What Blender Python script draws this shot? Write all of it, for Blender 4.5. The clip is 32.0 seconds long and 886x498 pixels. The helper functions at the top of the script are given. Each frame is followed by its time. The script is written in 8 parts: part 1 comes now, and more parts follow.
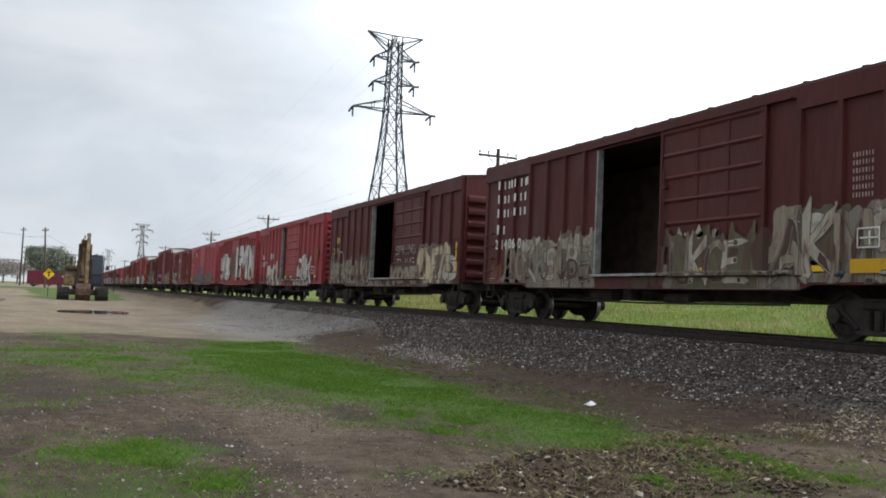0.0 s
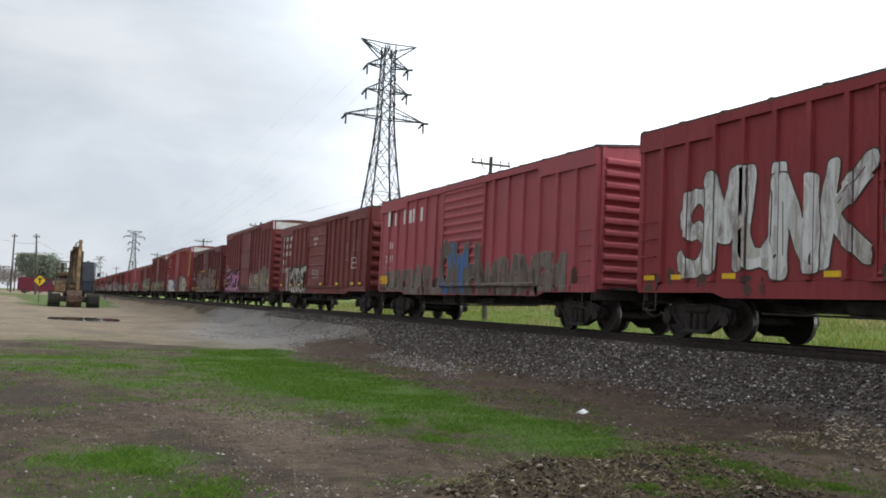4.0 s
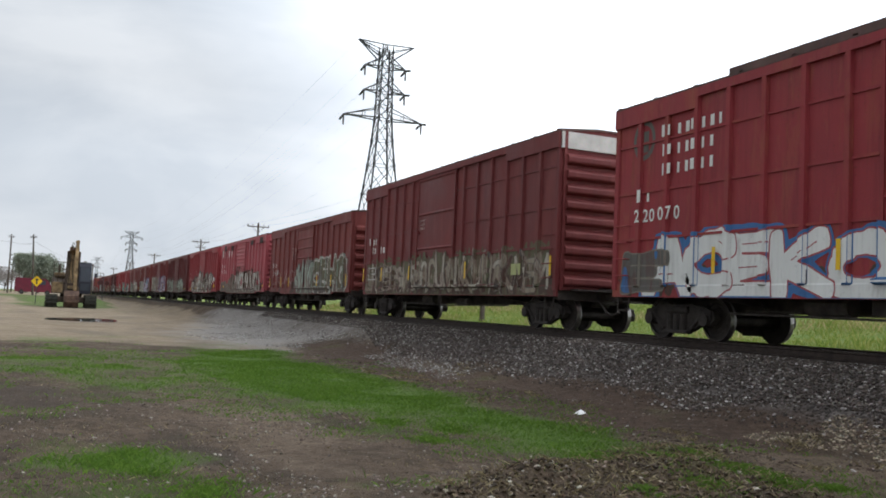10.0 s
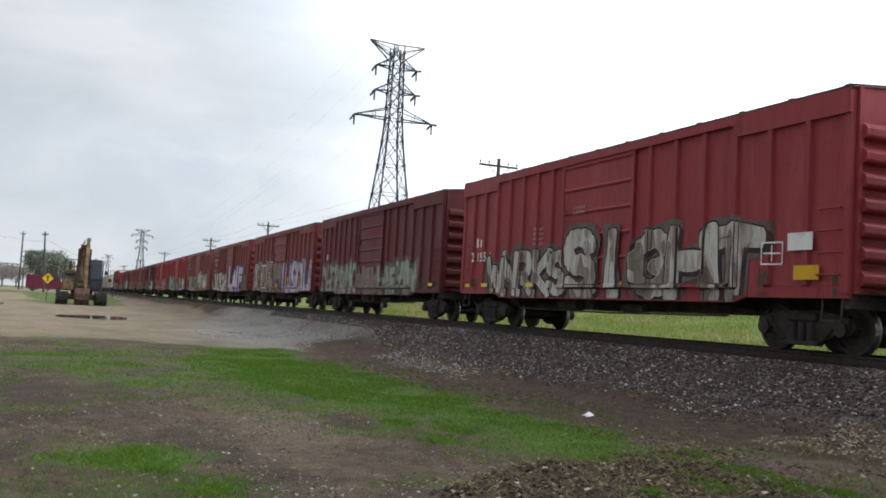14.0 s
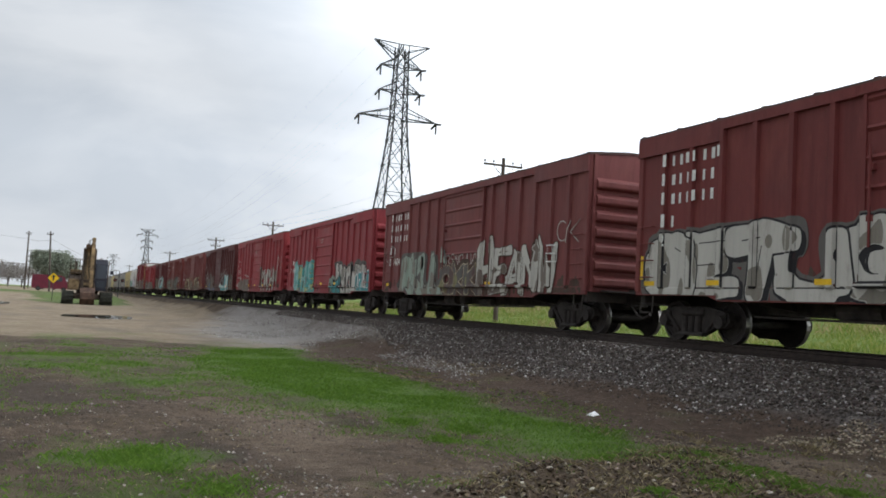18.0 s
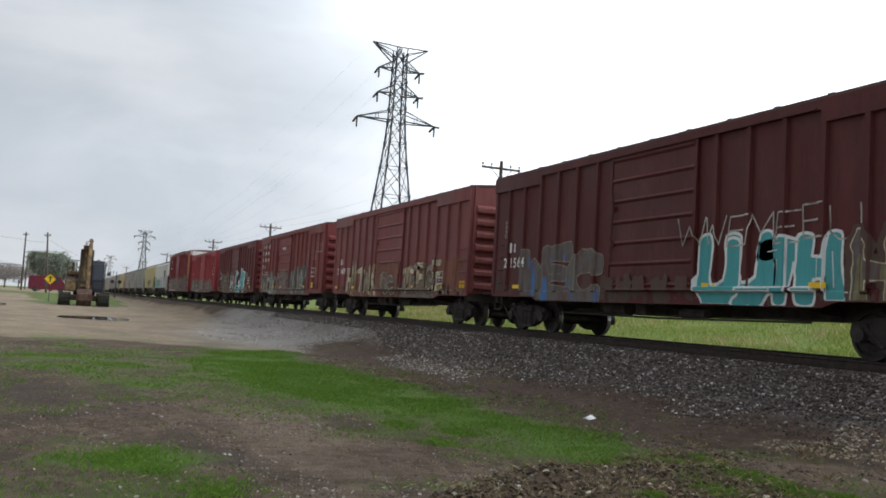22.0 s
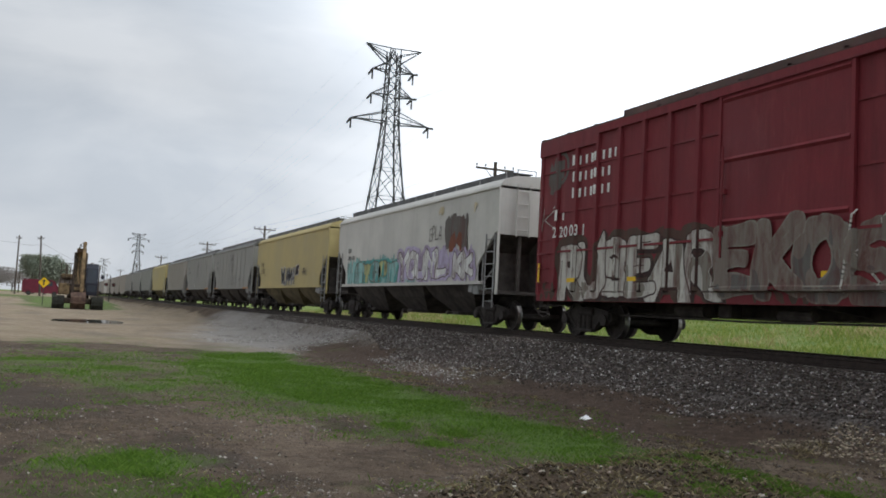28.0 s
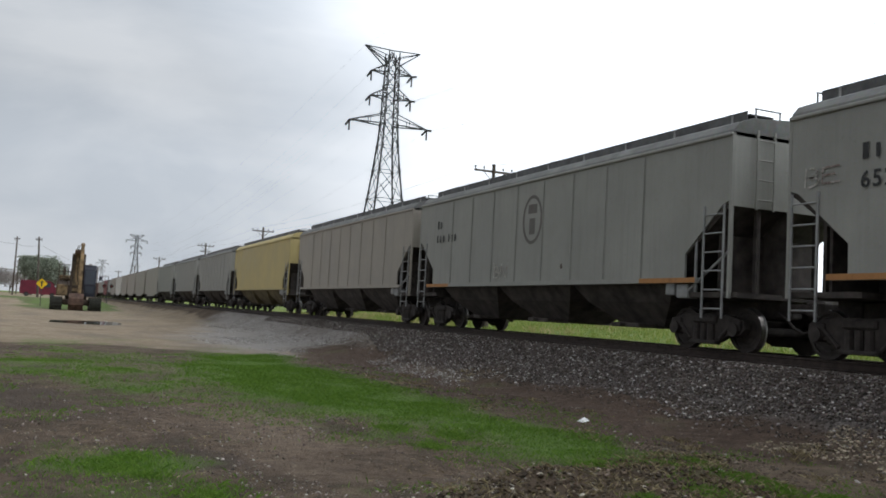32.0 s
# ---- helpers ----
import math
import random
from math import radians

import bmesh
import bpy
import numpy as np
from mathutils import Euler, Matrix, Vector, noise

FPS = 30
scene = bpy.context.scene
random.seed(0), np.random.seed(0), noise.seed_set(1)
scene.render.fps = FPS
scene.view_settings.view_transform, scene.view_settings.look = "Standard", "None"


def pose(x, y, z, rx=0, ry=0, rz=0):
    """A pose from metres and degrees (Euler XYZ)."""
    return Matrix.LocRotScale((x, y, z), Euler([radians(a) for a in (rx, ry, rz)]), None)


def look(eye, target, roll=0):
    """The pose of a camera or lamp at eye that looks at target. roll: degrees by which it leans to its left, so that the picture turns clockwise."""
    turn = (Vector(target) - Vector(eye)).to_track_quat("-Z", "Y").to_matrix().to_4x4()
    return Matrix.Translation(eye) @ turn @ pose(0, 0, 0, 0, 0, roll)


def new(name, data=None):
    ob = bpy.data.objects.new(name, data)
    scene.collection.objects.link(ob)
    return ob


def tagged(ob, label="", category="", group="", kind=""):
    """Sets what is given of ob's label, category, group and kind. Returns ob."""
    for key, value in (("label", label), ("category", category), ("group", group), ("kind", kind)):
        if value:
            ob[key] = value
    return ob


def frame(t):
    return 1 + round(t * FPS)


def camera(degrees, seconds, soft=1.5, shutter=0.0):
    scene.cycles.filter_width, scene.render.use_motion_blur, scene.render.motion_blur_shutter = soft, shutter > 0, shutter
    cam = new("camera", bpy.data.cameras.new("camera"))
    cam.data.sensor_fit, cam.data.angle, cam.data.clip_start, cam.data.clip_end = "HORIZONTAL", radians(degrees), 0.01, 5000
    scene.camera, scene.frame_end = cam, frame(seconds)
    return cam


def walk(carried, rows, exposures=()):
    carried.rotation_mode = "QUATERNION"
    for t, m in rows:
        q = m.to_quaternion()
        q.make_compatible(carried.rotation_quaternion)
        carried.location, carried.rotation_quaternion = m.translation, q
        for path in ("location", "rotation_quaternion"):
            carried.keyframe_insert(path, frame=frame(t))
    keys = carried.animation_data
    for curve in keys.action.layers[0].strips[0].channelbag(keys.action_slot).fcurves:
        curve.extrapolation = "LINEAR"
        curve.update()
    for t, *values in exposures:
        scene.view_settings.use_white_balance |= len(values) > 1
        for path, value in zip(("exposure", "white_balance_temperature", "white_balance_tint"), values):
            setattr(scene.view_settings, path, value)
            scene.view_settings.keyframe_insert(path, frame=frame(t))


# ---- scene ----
# z = 0 is the top of the rails; the train rolls along +x; the camera stands beside the track.
EYE = Vector((0.0, 0.0, 0.40))


def aim(yaw, pitch, roll):
    """Camera pose at EYE: degrees to the left of +y, degrees up, lean."""
    a, b = radians(yaw), radians(pitch)
    way = Vector((-math.sin(a) * math.cos(b), math.cos(a) * math.cos(b), math.sin(b)))
    return look(EYE, EYE + way * 10, roll)


cam = camera(53.1, 32.0, 1.8)
walk(cam, [
    (0, aim(66.95, 3.29, 2.50)), (0.5, aim(66.73, 3.39, 2.58)), (1, aim(66.62, 3.46, 2.70)), (1.5, aim(66.50, 3.57, 2.57)),
    (2, aim(66.52, 3.63, 2.49)), (2.5, aim(66.45, 3.70, 2.41)), (3, aim(66.49, 3.73, 2.50)), (3.5, aim(66.48, 3.78, 2.60)),
    (5.5, aim(66.53, 3.84, 2.58)), (6, aim(66.51, 3.87, 2.56)), (6.5, aim(66.54, 3.87, 2.63)), (7, aim(66.53, 3.89, 2.66)),
    (7.5, aim(66.50, 3.91, 2.72)), (8, aim(66.51, 3.91, 2.80)), (8.5, aim(66.49, 3.95, 2.72)), (9, aim(66.42, 3.92, 2.61)),
    (9.5, aim(66.42, 3.89, 2.55)), (10, aim(66.34, 3.86, 2.64)), (10.5, aim(66.30, 3.80, 2.56)), (11, aim(66.31, 3.79, 2.66)),
    (11.5, aim(66.34, 3.75, 2.71)), (12, aim(66.44, 3.75, 2.79)), (12.5, aim(66.55, 3.80, 2.96)), (13, aim(66.64, 3.82, 3.14)),
    (13.5, aim(66.83, 3.85, 3.15)), (14, aim(66.95, 3.87, 3.17)), (14.5, aim(67.07, 3.91, 3.05)), (16.5, aim(67.16, 3.82, 3.13)),
    (17, aim(67.16, 3.80, 3.19)), (17.5, aim(67.17, 3.81, 3.15)), (18, aim(67.25, 3.82, 3.16)), (18.5, aim(67.30, 3.85, 3.25)),
    (19, aim(67.32, 3.88, 3.41)), (19.5, aim(67.34, 3.92, 3.48)), (20, aim(67.34, 3.94, 3.50)), (20.5, aim(67.31, 3.98, 3.39)),
    (21, aim(67.23, 4.02, 3.36)), (21.5, aim(67.14, 4.01, 3.30)), (22, aim(67.10, 4.01, 3.40)), (22.5, aim(67.01, 4.02, 3.41)),
    (23, aim(66.99, 4.06, 3.35)), (23.5, aim(67.00, 4.08, 3.39)), (24, aim(66.99, 4.07, 3.43)), (24.5, aim(67.05, 4.04, 3.28)),
    (25, aim(67.05, 4.05, 3.32)), (25.5, aim(67.03, 4.06, 3.38)), (27.5, aim(66.85, 4.10, 3.07)), (28, aim(66.75, 4.10, 3.06)),
    (28.5, aim(66.66, 4.08, 2.98)), (29, aim(66.60, 4.06, 3.01)), (29.5, aim(66.58, 4.06, 3.06)), (30, aim(66.57, 4.10, 3.20)),
    (30.5, aim(66.57, 4.11, 3.16)), (31, aim(66.58, 4.16, 3.14)), (31.5, aim(66.61, 4.19, 3.14)), (32, aim(66.65, 4.24, 3.19)),
], exposures=[(0, -0.30), (6, -0.28), (13, -0.28), (20, -0.40), (26, -0.45), (32, -0.58)])

# ---------------------------------------------------------------- sky and sun
SUN_AZ, SUN_EL = radians(4), radians(38)      # behind the train, seen from the camera
sun_way = Vector((math.sin(SUN_AZ) * math.cos(SUN_EL), math.cos(SUN_AZ) * math.cos(SUN_EL), math.sin(SUN_EL)))
sun = new("sun", bpy.data.lights.new("sun", "SUN"))
sun.data.energy, sun.data.angle, sun.data.color = 1.15, radians(40), (1.0, 0.97, 0.945)
sun.matrix_world = look(sun_way * 50, (0, 0, 0))

world = bpy.data.worlds.new("overcast_sky")
scene.world = world
world.use_nodes = True
wn, wl = world.node_tree.nodes, world.node_tree.links
wn.clear()


def wnode(kind, **values):
    n = wn.new(kind)
    for k, v in values.items():
        n.inputs[k].default_value = v
    return n


w_out, w_bg = wn.new("ShaderNodeOutputWorld"), wn.new("ShaderNodeBackground")
w_sky = wn.new("ShaderNodeTexSky")
w_sky.sky_type, w_sky.sun_disc = "NISHITA", False
w_sky.sun_elevation, w_sky.sun_rotation = SUN_EL, SUN_AZ
w_sky.dust_density = 4.0
w_skys = wn.new("ShaderNodeMix")
w_skys.data_type, w_skys.blend_type = "RGBA", "MULTIPLY"
w_skys.inputs[0].default_value = 1.0
w_skys.inputs[7].default_value = (0.07, 0.07, 0.07, 1)
wl.new(w_sky.outputs[0], w_skys.inputs[6])
w_tc = wn.new("ShaderNodeTexCoord")
# cloud layers: flatten the dome so that clouds stretch towards the horizon
w_map = wn.new("ShaderNodeMapping")
w_map.inputs["Scale"].default_value = (1.0, 1.0, 2.4)
w_map.inputs["Location"].default_value = (0.35, 1.2, 0.1)
wl.new(w_tc.outputs["Generated"], w_map.inputs[0])
w_n1 = wnode("ShaderNodeTexNoise", Scale=3.4, Detail=7.0, Roughness=0.52, Distortion=0.35)
wl.new(w_map.outputs[0], w_n1.inputs["Vector"])
w_ramp = wn.new("ShaderNodeValToRGB")
w_ramp.color_ramp.elements[0].position, w_ramp.color_ramp.elements[0].color = 0.34, (0.60, 0.655, 0.725, 1)
w_ramp.color_ramp.elements[1].position, w_ramp.color_ramp.elements[1].color = 0.64, (0.80, 0.84, 0.89, 1)
wl.new(w_n1.outputs["Fac"], w_ramp.inputs[0])
# the cloud sheet is thinner and brighter round the sun
w_dot = wn.new("ShaderNodeVectorMath")
w_dot.operation = "DOT_PRODUCT"
w_dot.inputs[1].default_value = sun_way
wl.new(w_tc.outputs["Generated"], w_dot.inputs[0])
w_half = wn.new("ShaderNodeMath")
w_half.operation = "MULTIPLY_ADD"
w_half.inputs[1].default_value, w_half.inputs[2].default_value = 0.5, 0.5
wl.new(w_dot.outputs["Value"], w_half.inputs[0])
w_glow = wn.new("ShaderNodeValToRGB")
for pos, val in ((0.20, 0.35), (1.0, 1.15), (0.40, 0.36), (0.485, 0.365), (0.60, 0.41), (0.65, 0.53), (0.715, 0.82), (0.80, 1.08)):
    e = w_glow.color_ramp.elements[0] if pos == 0.20 else w_glow.color_ramp.elements[1] if pos == 1.0 else w_glow.color_ramp.elements.new(pos)
    e.position, e.color = pos, (val, val, val, 1)
wl.new(w_half.outputs[0], w_glow.inputs[0])
w_mul = wn.new("ShaderNodeVectorMath")
w_mul.operation = "SCALE"
wl.new(w_ramp.outputs[0], w_mul.inputs[0])
# a paler belt of cloud low over the horizon
w_sep = wn.new("ShaderNodeSeparateXYZ")
wl.new(w_tc.outputs["Generated"], w_sep.inputs[0])
w_low = wn.new("ShaderNodeValToRGB")
for pos, val in ((0.0, 1.0), (0.5, 1.0), (0.09, 1.09), (0.15, 1.10), (0.23, 0.95), (0.32, 1.0)):
    e = w_low.color_ramp.elements[0] if pos == 0.0 else w_low.color_ramp.elements[1] if pos == 0.5 else w_low.color_ramp.elements.new(pos)
    e.position, e.color = pos, (val, val, val, 1)
wl.new(w_sep.outputs["Z"], w_low.inputs[0])
w_triple = wn.new("ShaderNodeMath")
w_triple.operation = "MULTIPLY"
w_triple.inputs[1].default_value = 3.3
wl.new(w_glow.outputs[0], w_triple.inputs[0])
w_belt = wn.new("ShaderNodeMath")
w_belt.operation = "MULTIPLY"
wl.new(w_triple.outputs[0], w_belt.inputs[0])
wl.new(w_low.outputs[0], w_belt.inputs[1])
wl.new(w_belt.outputs[0], w_mul.inputs["Scale"])
w_mix = wn.new("ShaderNodeMix")
w_mix.data_type = "RGBA"
w_mix.inputs[0].default_value = 0.93
wl.new(w_skys.outputs[2], w_mix.inputs[6])
wl.new(w_mul.outputs[0], w_mix.inputs[7])
w_bg.inputs["Strength"].default_value = 1.0
wl.new(w_mix.outputs[2], w_bg.inputs["Color"])
wl.new(w_bg.outputs[0], w_out.inputs["Surface"])

# ---------------------------------------------------------------- materials


def nodes_of(name):
    m = bpy.data.materials.new(name)
    m.use_nodes = True
    nt = m.node_tree
    return m, nt.nodes, nt.links, nt.nodes["Principled BSDF"]


def noise_node(nd, ln, scale, detail=4.0, rough=0.55, coord="Object", stretch=None, distort=0.0, shift=False):
    tc = nd.new("ShaderNodeTexCoord")
    n = nd.new("ShaderNodeTexNoise")
    n.inputs["Scale"].default_value, n.inputs["Detail"].default_value = scale, detail
    n.inputs["Roughness"].default_value, n.inputs["Distortion"].default_value = rough, distort
    src = tc.outputs[coord]
    if shift:       # each object takes another stretch of the pattern
        info, sc, ad = nd.new("ShaderNodeObjectInfo"), nd.new("ShaderNodeMath"), nd.new("ShaderNodeVectorMath")
        sc.operation, ad.operation = "MULTIPLY", "ADD"
        sc.inputs[1].default_value = 90.0
        ln.new(info.outputs["Random"], sc.inputs[0])
        ln.new(src, ad.inputs[0])
        ln.new(sc.outputs[0], ad.inputs[1])
        src = ad.outputs[0]
    if stretch:
        mp = nd.new("ShaderNodeMapping")
        mp.inputs["Scale"].default_value = stretch
        ln.new(src, mp.inputs[0])
        src = mp.outputs[0]
    ln.new(src, n.inputs["Vector"])
    return n


def ramp_node(nd, ln, src, lo, hi, a=(0, 0, 0, 1), b=(1, 1, 1, 1)):
    r = nd.new("ShaderNodeValToRGB")
    r.color_ramp.elements[0].position, r.color_ramp.elements[0].color = lo, a
    r.color_ramp.elements[1].position, r.color_ramp.elements[1].color = hi, b
    ln.new(src, r.inputs[0])
    return r


def mix_node(nd, ln, fac, a, b, blend="MIX"):
    m = nd.new("ShaderNodeMix")
    m.data_type, m.blend_type = "RGBA", blend
    for sock, v in ((m.inputs[0], fac), (m.inputs[6], a), (m.inputs[7], b)):
        if isinstance(v, (int, float)):
            sock.default_value = v
        elif isinstance(v, tuple):
            sock.default_value = (*v[:3], 1)
        else:
            ln.new(v, sock)
    return m.outputs[2]


def bump_node(nd, ln, bs, src, strength, dist):
    b = nd.new("ShaderNodeBump")
    b.inputs["Strength"].default_value, b.inputs["Distance"].default_value = strength, dist
    ln.new(src, b.inputs["Height"])
    ln.new(b.outputs[0], bs.inputs["Normal"])


def paint(name, rgb, fade=0.55, rust=0.55, rough=0.6, streak=0.62, worn=0.0, runs=None):
    """Weathered car paint: faded patches, rust runs, grime and fine relief."""
    m, nd, ln, bs = nodes_of(name)
    big = noise_node(nd, ln, 0.55, 5, 0.6, shift=True)
    faded = tuple(min(1, c * 1.4 + 0.012) for c in rgb)
    dark = tuple(c * 0.55 for c in rgb)
    c1 = mix_node(nd, ln, ramp_node(nd, ln, big.outputs["Fac"], 0.40, 0.68).outputs[0], rgb, tuple(r + (g - r) * fade for r, g in zip(rgb, faded)))
    run = noise_node(nd, ln, 1.0, 6, 0.65, stretch=(5.5, 5.5, 0.35), shift=True)
    r2 = ramp_node(nd, ln, run.outputs["Fac"], 0.52, 0.78, (0, 0, 0, 1), (streak, streak, streak, 1))
    c2 = mix_node(nd, ln, r2.outputs[0], c1, dark)
    fine = noise_node(nd, ln, 9, 8, 0.7)
    r3 = ramp_node(nd, ln, fine.outputs["Fac"], 0.60, 0.74, (0, 0, 0, 1), (rust, rust, rust, 1))
    c3 = mix_node(nd, ln, r3.outputs[0], c2, (0.085, 0.035, 0.018))
    thin = noise_node(nd, ln, 1.0, 5, 0.7, stretch=(13, 13, 0.6), distort=0.6)
    c3 = mix_node(nd, ln, ramp_node(nd, ln, thin.outputs["Fac"], 0.50, 0.72, (0, 0, 0, 1), (streak * 0.42,) * 3 + (1,)).outputs[0], c3, tuple(c * 0.5 for c in rgb))
    if runs:      # long pale runs and dusty scuffs of old paint
        r5 = noise_node(nd, ln, 1.0, 6, 0.68, stretch=(1.5, 1.5, 0.42), distort=0.5, shift=True)
        c3 = mix_node(nd, ln, ramp_node(nd, ln, r5.outputs["Fac"], 0.50, 0.74, (0, 0, 0, 1), (0.55, 0.55, 0.55, 1)).outputs[0], c3, runs)
        r6 = noise_node(nd, ln, 1.0, 7, 0.74, stretch=(7, 7, 1.1), distort=0.3)
        c3 = mix_node(nd, ln, ramp_node(nd, ln, r6.outputs["Fac"], 0.56, 0.72, (0, 0, 0, 1), (0.35, 0.35, 0.35, 1)).outputs[0], c3, tuple(c * 1.1 for c in runs))
    if worn:      # the old car paint shows through scratches, runs and bald patches
        bald = noise_node(nd, ln, 1.0, 6, 0.72, stretch=(3.2, 3.2, 0.8), distort=0.8, shift=True)
        mask = ramp_node(nd, ln, bald.outputs["Fac"], 0.66 - 0.20 * worn, 0.80 - 0.14 * worn, (0, 0, 0, 1), (0.85 * worn,) * 3 + (1,))
        c3 = mix_node(nd, ln, mask.outputs[0], c3, (0.115, 0.045, 0.038))
    spec = noise_node(nd, ln, 38, 3, 0.6)
    c4 = mix_node(nd, ln, 0.22, c3, spec.outputs["Color"], "SOFT_LIGHT")
    ln.new(c4, bs.inputs["Base Color"])
    rr = ramp_node(nd, ln, big.outputs["Fac"], 0.3, 0.7, (rough - 0.12,) * 3 + (1,), (rough + 0.18,) * 3 + (1,))
    ln.new(rr.outputs[0], bs.inputs["Roughness"])
    bs.inputs["Specular IOR Level"].default_value = 0.3
    bump_node(nd, ln, bs, fine.outputs["Fac"], 0.35, 0.01)
    return m


def plain(name, rgb, rough=0.7, metal=0.0, var=0.35, scale=6.0, bump=0.25, dist=0.01, second=None):
    """A surface with grain at two scales."""
    m, nd, ln, bs = nodes_of(name)
    a, b = noise_node(nd, ln, scale, 6, 0.6), noise_node(nd, ln, scale * 7, 4, 0.6)
    lo = tuple(c * (1 - var) for c in rgb)
    hi = second or tuple(min(1, c * (1 + var)) for c in rgb)
    c1 = mix_node(nd, ln, ramp_node(nd, ln, a.outputs["Fac"], 0.32, 0.68).outputs[0], lo, hi)
    c2 = mix_node(nd, ln, 0.3, c1, b.outputs["Color"], "SOFT_LIGHT")
    ln.new(c2, bs.inputs["Base Color"])
    bs.inputs["Roughness"].default_value, bs.inputs["Metallic"].default_value = rough, metal
    bs.inputs["Specular IOR Level"].default_value = 0.35
    bump_node(nd, ln, bs, b.outputs["Fac"], bump, dist)
    return m


PAINT = {
    "brown": paint("brown_car_paint", (0.1463, 0.02764, 0.02782), runs=(0.2475, 0.06402, 0.0567)),
    "umber": paint("umber_car_paint", (0.078, 0.0148, 0.0140), runs=(0.145, 0.035, 0.0315)),
    "dark": paint("dark_brown_car_paint", (0.1012, 0.01891, 0.01943), runs=(0.1815, 0.04365, 0.0399)),
    "rust": paint("rust_brown_car_paint", (0.1562, 0.0325, 0.02993), runs=(0.264, 0.07372, 0.0567)),
    "red": paint("red_car_paint", (0.248, 0.0335, 0.0392), runs=(0.365, 0.078, 0.082)),
    "pink": paint("faded_red_car_paint", (0.350, 0.0755, 0.0890), fade=0.6),
    "bright": paint("bright_red_car_paint", (0.245, 0.0290, 0.0345), runs=(0.360, 0.072, 0.070)),
    "maroon": paint("maroon_car_paint", (0.1672, 0.01921, 0.02604), runs=(0.264, 0.05238, 0.0546)),
    "crimson": paint("crimson_car_paint", (0.2585, 0.03201, 0.03885), runs=(0.33, 0.1261, 0.05775)),
    "cocoa": paint("cocoa_brown_car_paint", (0.168, 0.0465, 0.0440), runs=(0.270, 0.094, 0.080)),
    "grey": paint("grey_hopper_paint", (0.2479, 0.2442, 0.222), rust=0.25, streak=0.3),
    "white": paint("white_hopper_paint", (0.5032, 0.4884, 0.4514), rust=0.25, streak=0.25),
    "yellow": paint("yellow_hopper_paint", (0.3922, 0.3182, 0.1406), rust=0.25, streak=0.25),
    "beige": paint("beige_hopper_paint", (0.2738, 0.2479, 0.2109), rust=0.25, streak=0.3),
    "orange": paint("orange_car_paint", (0.34, 0.16, 0.055)),
}
INKS = {
    "chalk": (0.52, 0.50, 0.45), "white": (0.70, 0.70, 0.68), "ash": (0.23, 0.21, 0.175), "smoke": (0.13, 0.12, 0.11), "grime": (0.085, 0.060, 0.047), "dust": (0.20, 0.165, 0.14), "soot": (0.045, 0.030, 0.027), "rose": (0.36, 0.09, 0.10),
    "black": (0.022, 0.021, 0.023), "teal": (0.075, 0.32, 0.33), "aqua": (0.26, 0.47, 0.45), "pink": (0.62, 0.26, 0.42),
    "lilac": (0.46, 0.40, 0.55), "cream": (0.58, 0.50, 0.34), "olive": (0.22, 0.21, 0.11), "lime": (0.40, 0.42, 0.20),
    "blue": (0.06, 0.16, 0.36), "rust": (0.22, 0.075, 0.038), "tan": (0.42, 0.27, 0.10), "amber": (0.62, 0.36, 0.02), "sage": (0.30, 0.36, 0.30),
    "sea": (0.09, 0.33, 0.31), "putty": (0.30, 0.26, 0.20), "blush": (0.215, 0.090, 0.060), "bone": (0.44, 0.40, 0.33), "moss": (0.125, 0.12, 0.075), "haze": (0.56, 0.50, 0.58), "plum": (0.15, 0.09, 0.16),
}
INK = {k: paint(k + "_spray_paint", v, fade=0.25, rust=0.30, rough=0.75, streak=0.5, worn=0.5) for k, v in INKS.items()}
INK_WORN = {k: paint("worn_" + k + "_spray_paint", v, fade=0.3, rust=0.45, rough=0.8, streak=0.7, worn=1.0) for k, v in INKS.items()}
YELLOW = plain("yellow_reflective_tape", (0.78, 0.48, 0.01), 0.45, 0, 0.12)
LETTER = plain("white_lettering_paint", (0.74, 0.74, 0.70), 0.7, 0, 0.2, 3)
LETTER_FAINT = plain("rubbed_small_print_paint", (0.40, 0.31, 0.28), 0.75, 0, 0.35, 4)
LETTER_YELLOW = plain("yellow_lettering_paint", (0.62, 0.52, 0.12), 0.7, 0, 0.2, 3)
LETTER_DARK = plain("black_lettering_paint", (0.03, 0.03, 0.03), 0.7, 0, 0.2, 3)
IRON = plain("black_cast_iron", (0.036, 0.029, 0.026), 0.75, 0.0, 0.5, 5, 0.5)
# grimy underframe black; on hopper chutes and end recesses it also stands for shade
UNDER = plain("grimy_shade_black_steel", (0.056, 0.047, 0.042), 0.85, 0.0, 0.5, 3, 0.4)
# yellow hopper chutes: shade put into a darker yellow
CHUTE_SHADE = plain("shade_dark_yellow_steel", (0.115, 0.092, 0.048), 0.8, 0, 0.5, 2.0)
TREAD = plain("worn_wheel_steel", (0.22, 0.21, 0.20), 0.35, 0.9, 0.3, 12)
INSIDE = plain("dark_plywood_lining", (0.26, 0.20, 0.16), 0.9, 0, 0.4, 2)
ROOFM = plain("galvanised_roof_steel", (0.105, 0.060, 0.052), 0.65, 0.0, 0.4, 1.2)
WHITE_CAP = plain("white_end_panel_paint", (0.60, 0.585, 0.55), 0.65, 0, 0.15, 2)
LADDER_GREY = plain("grey_ladder_steel", (0.24, 0.24, 0.235), 0.6, 0, 0.25, 4)
WALKWAY = plain("weathered_walkway_steel", (0.10, 0.10, 0.10), 0.7, 0.1, 0.35, 3)
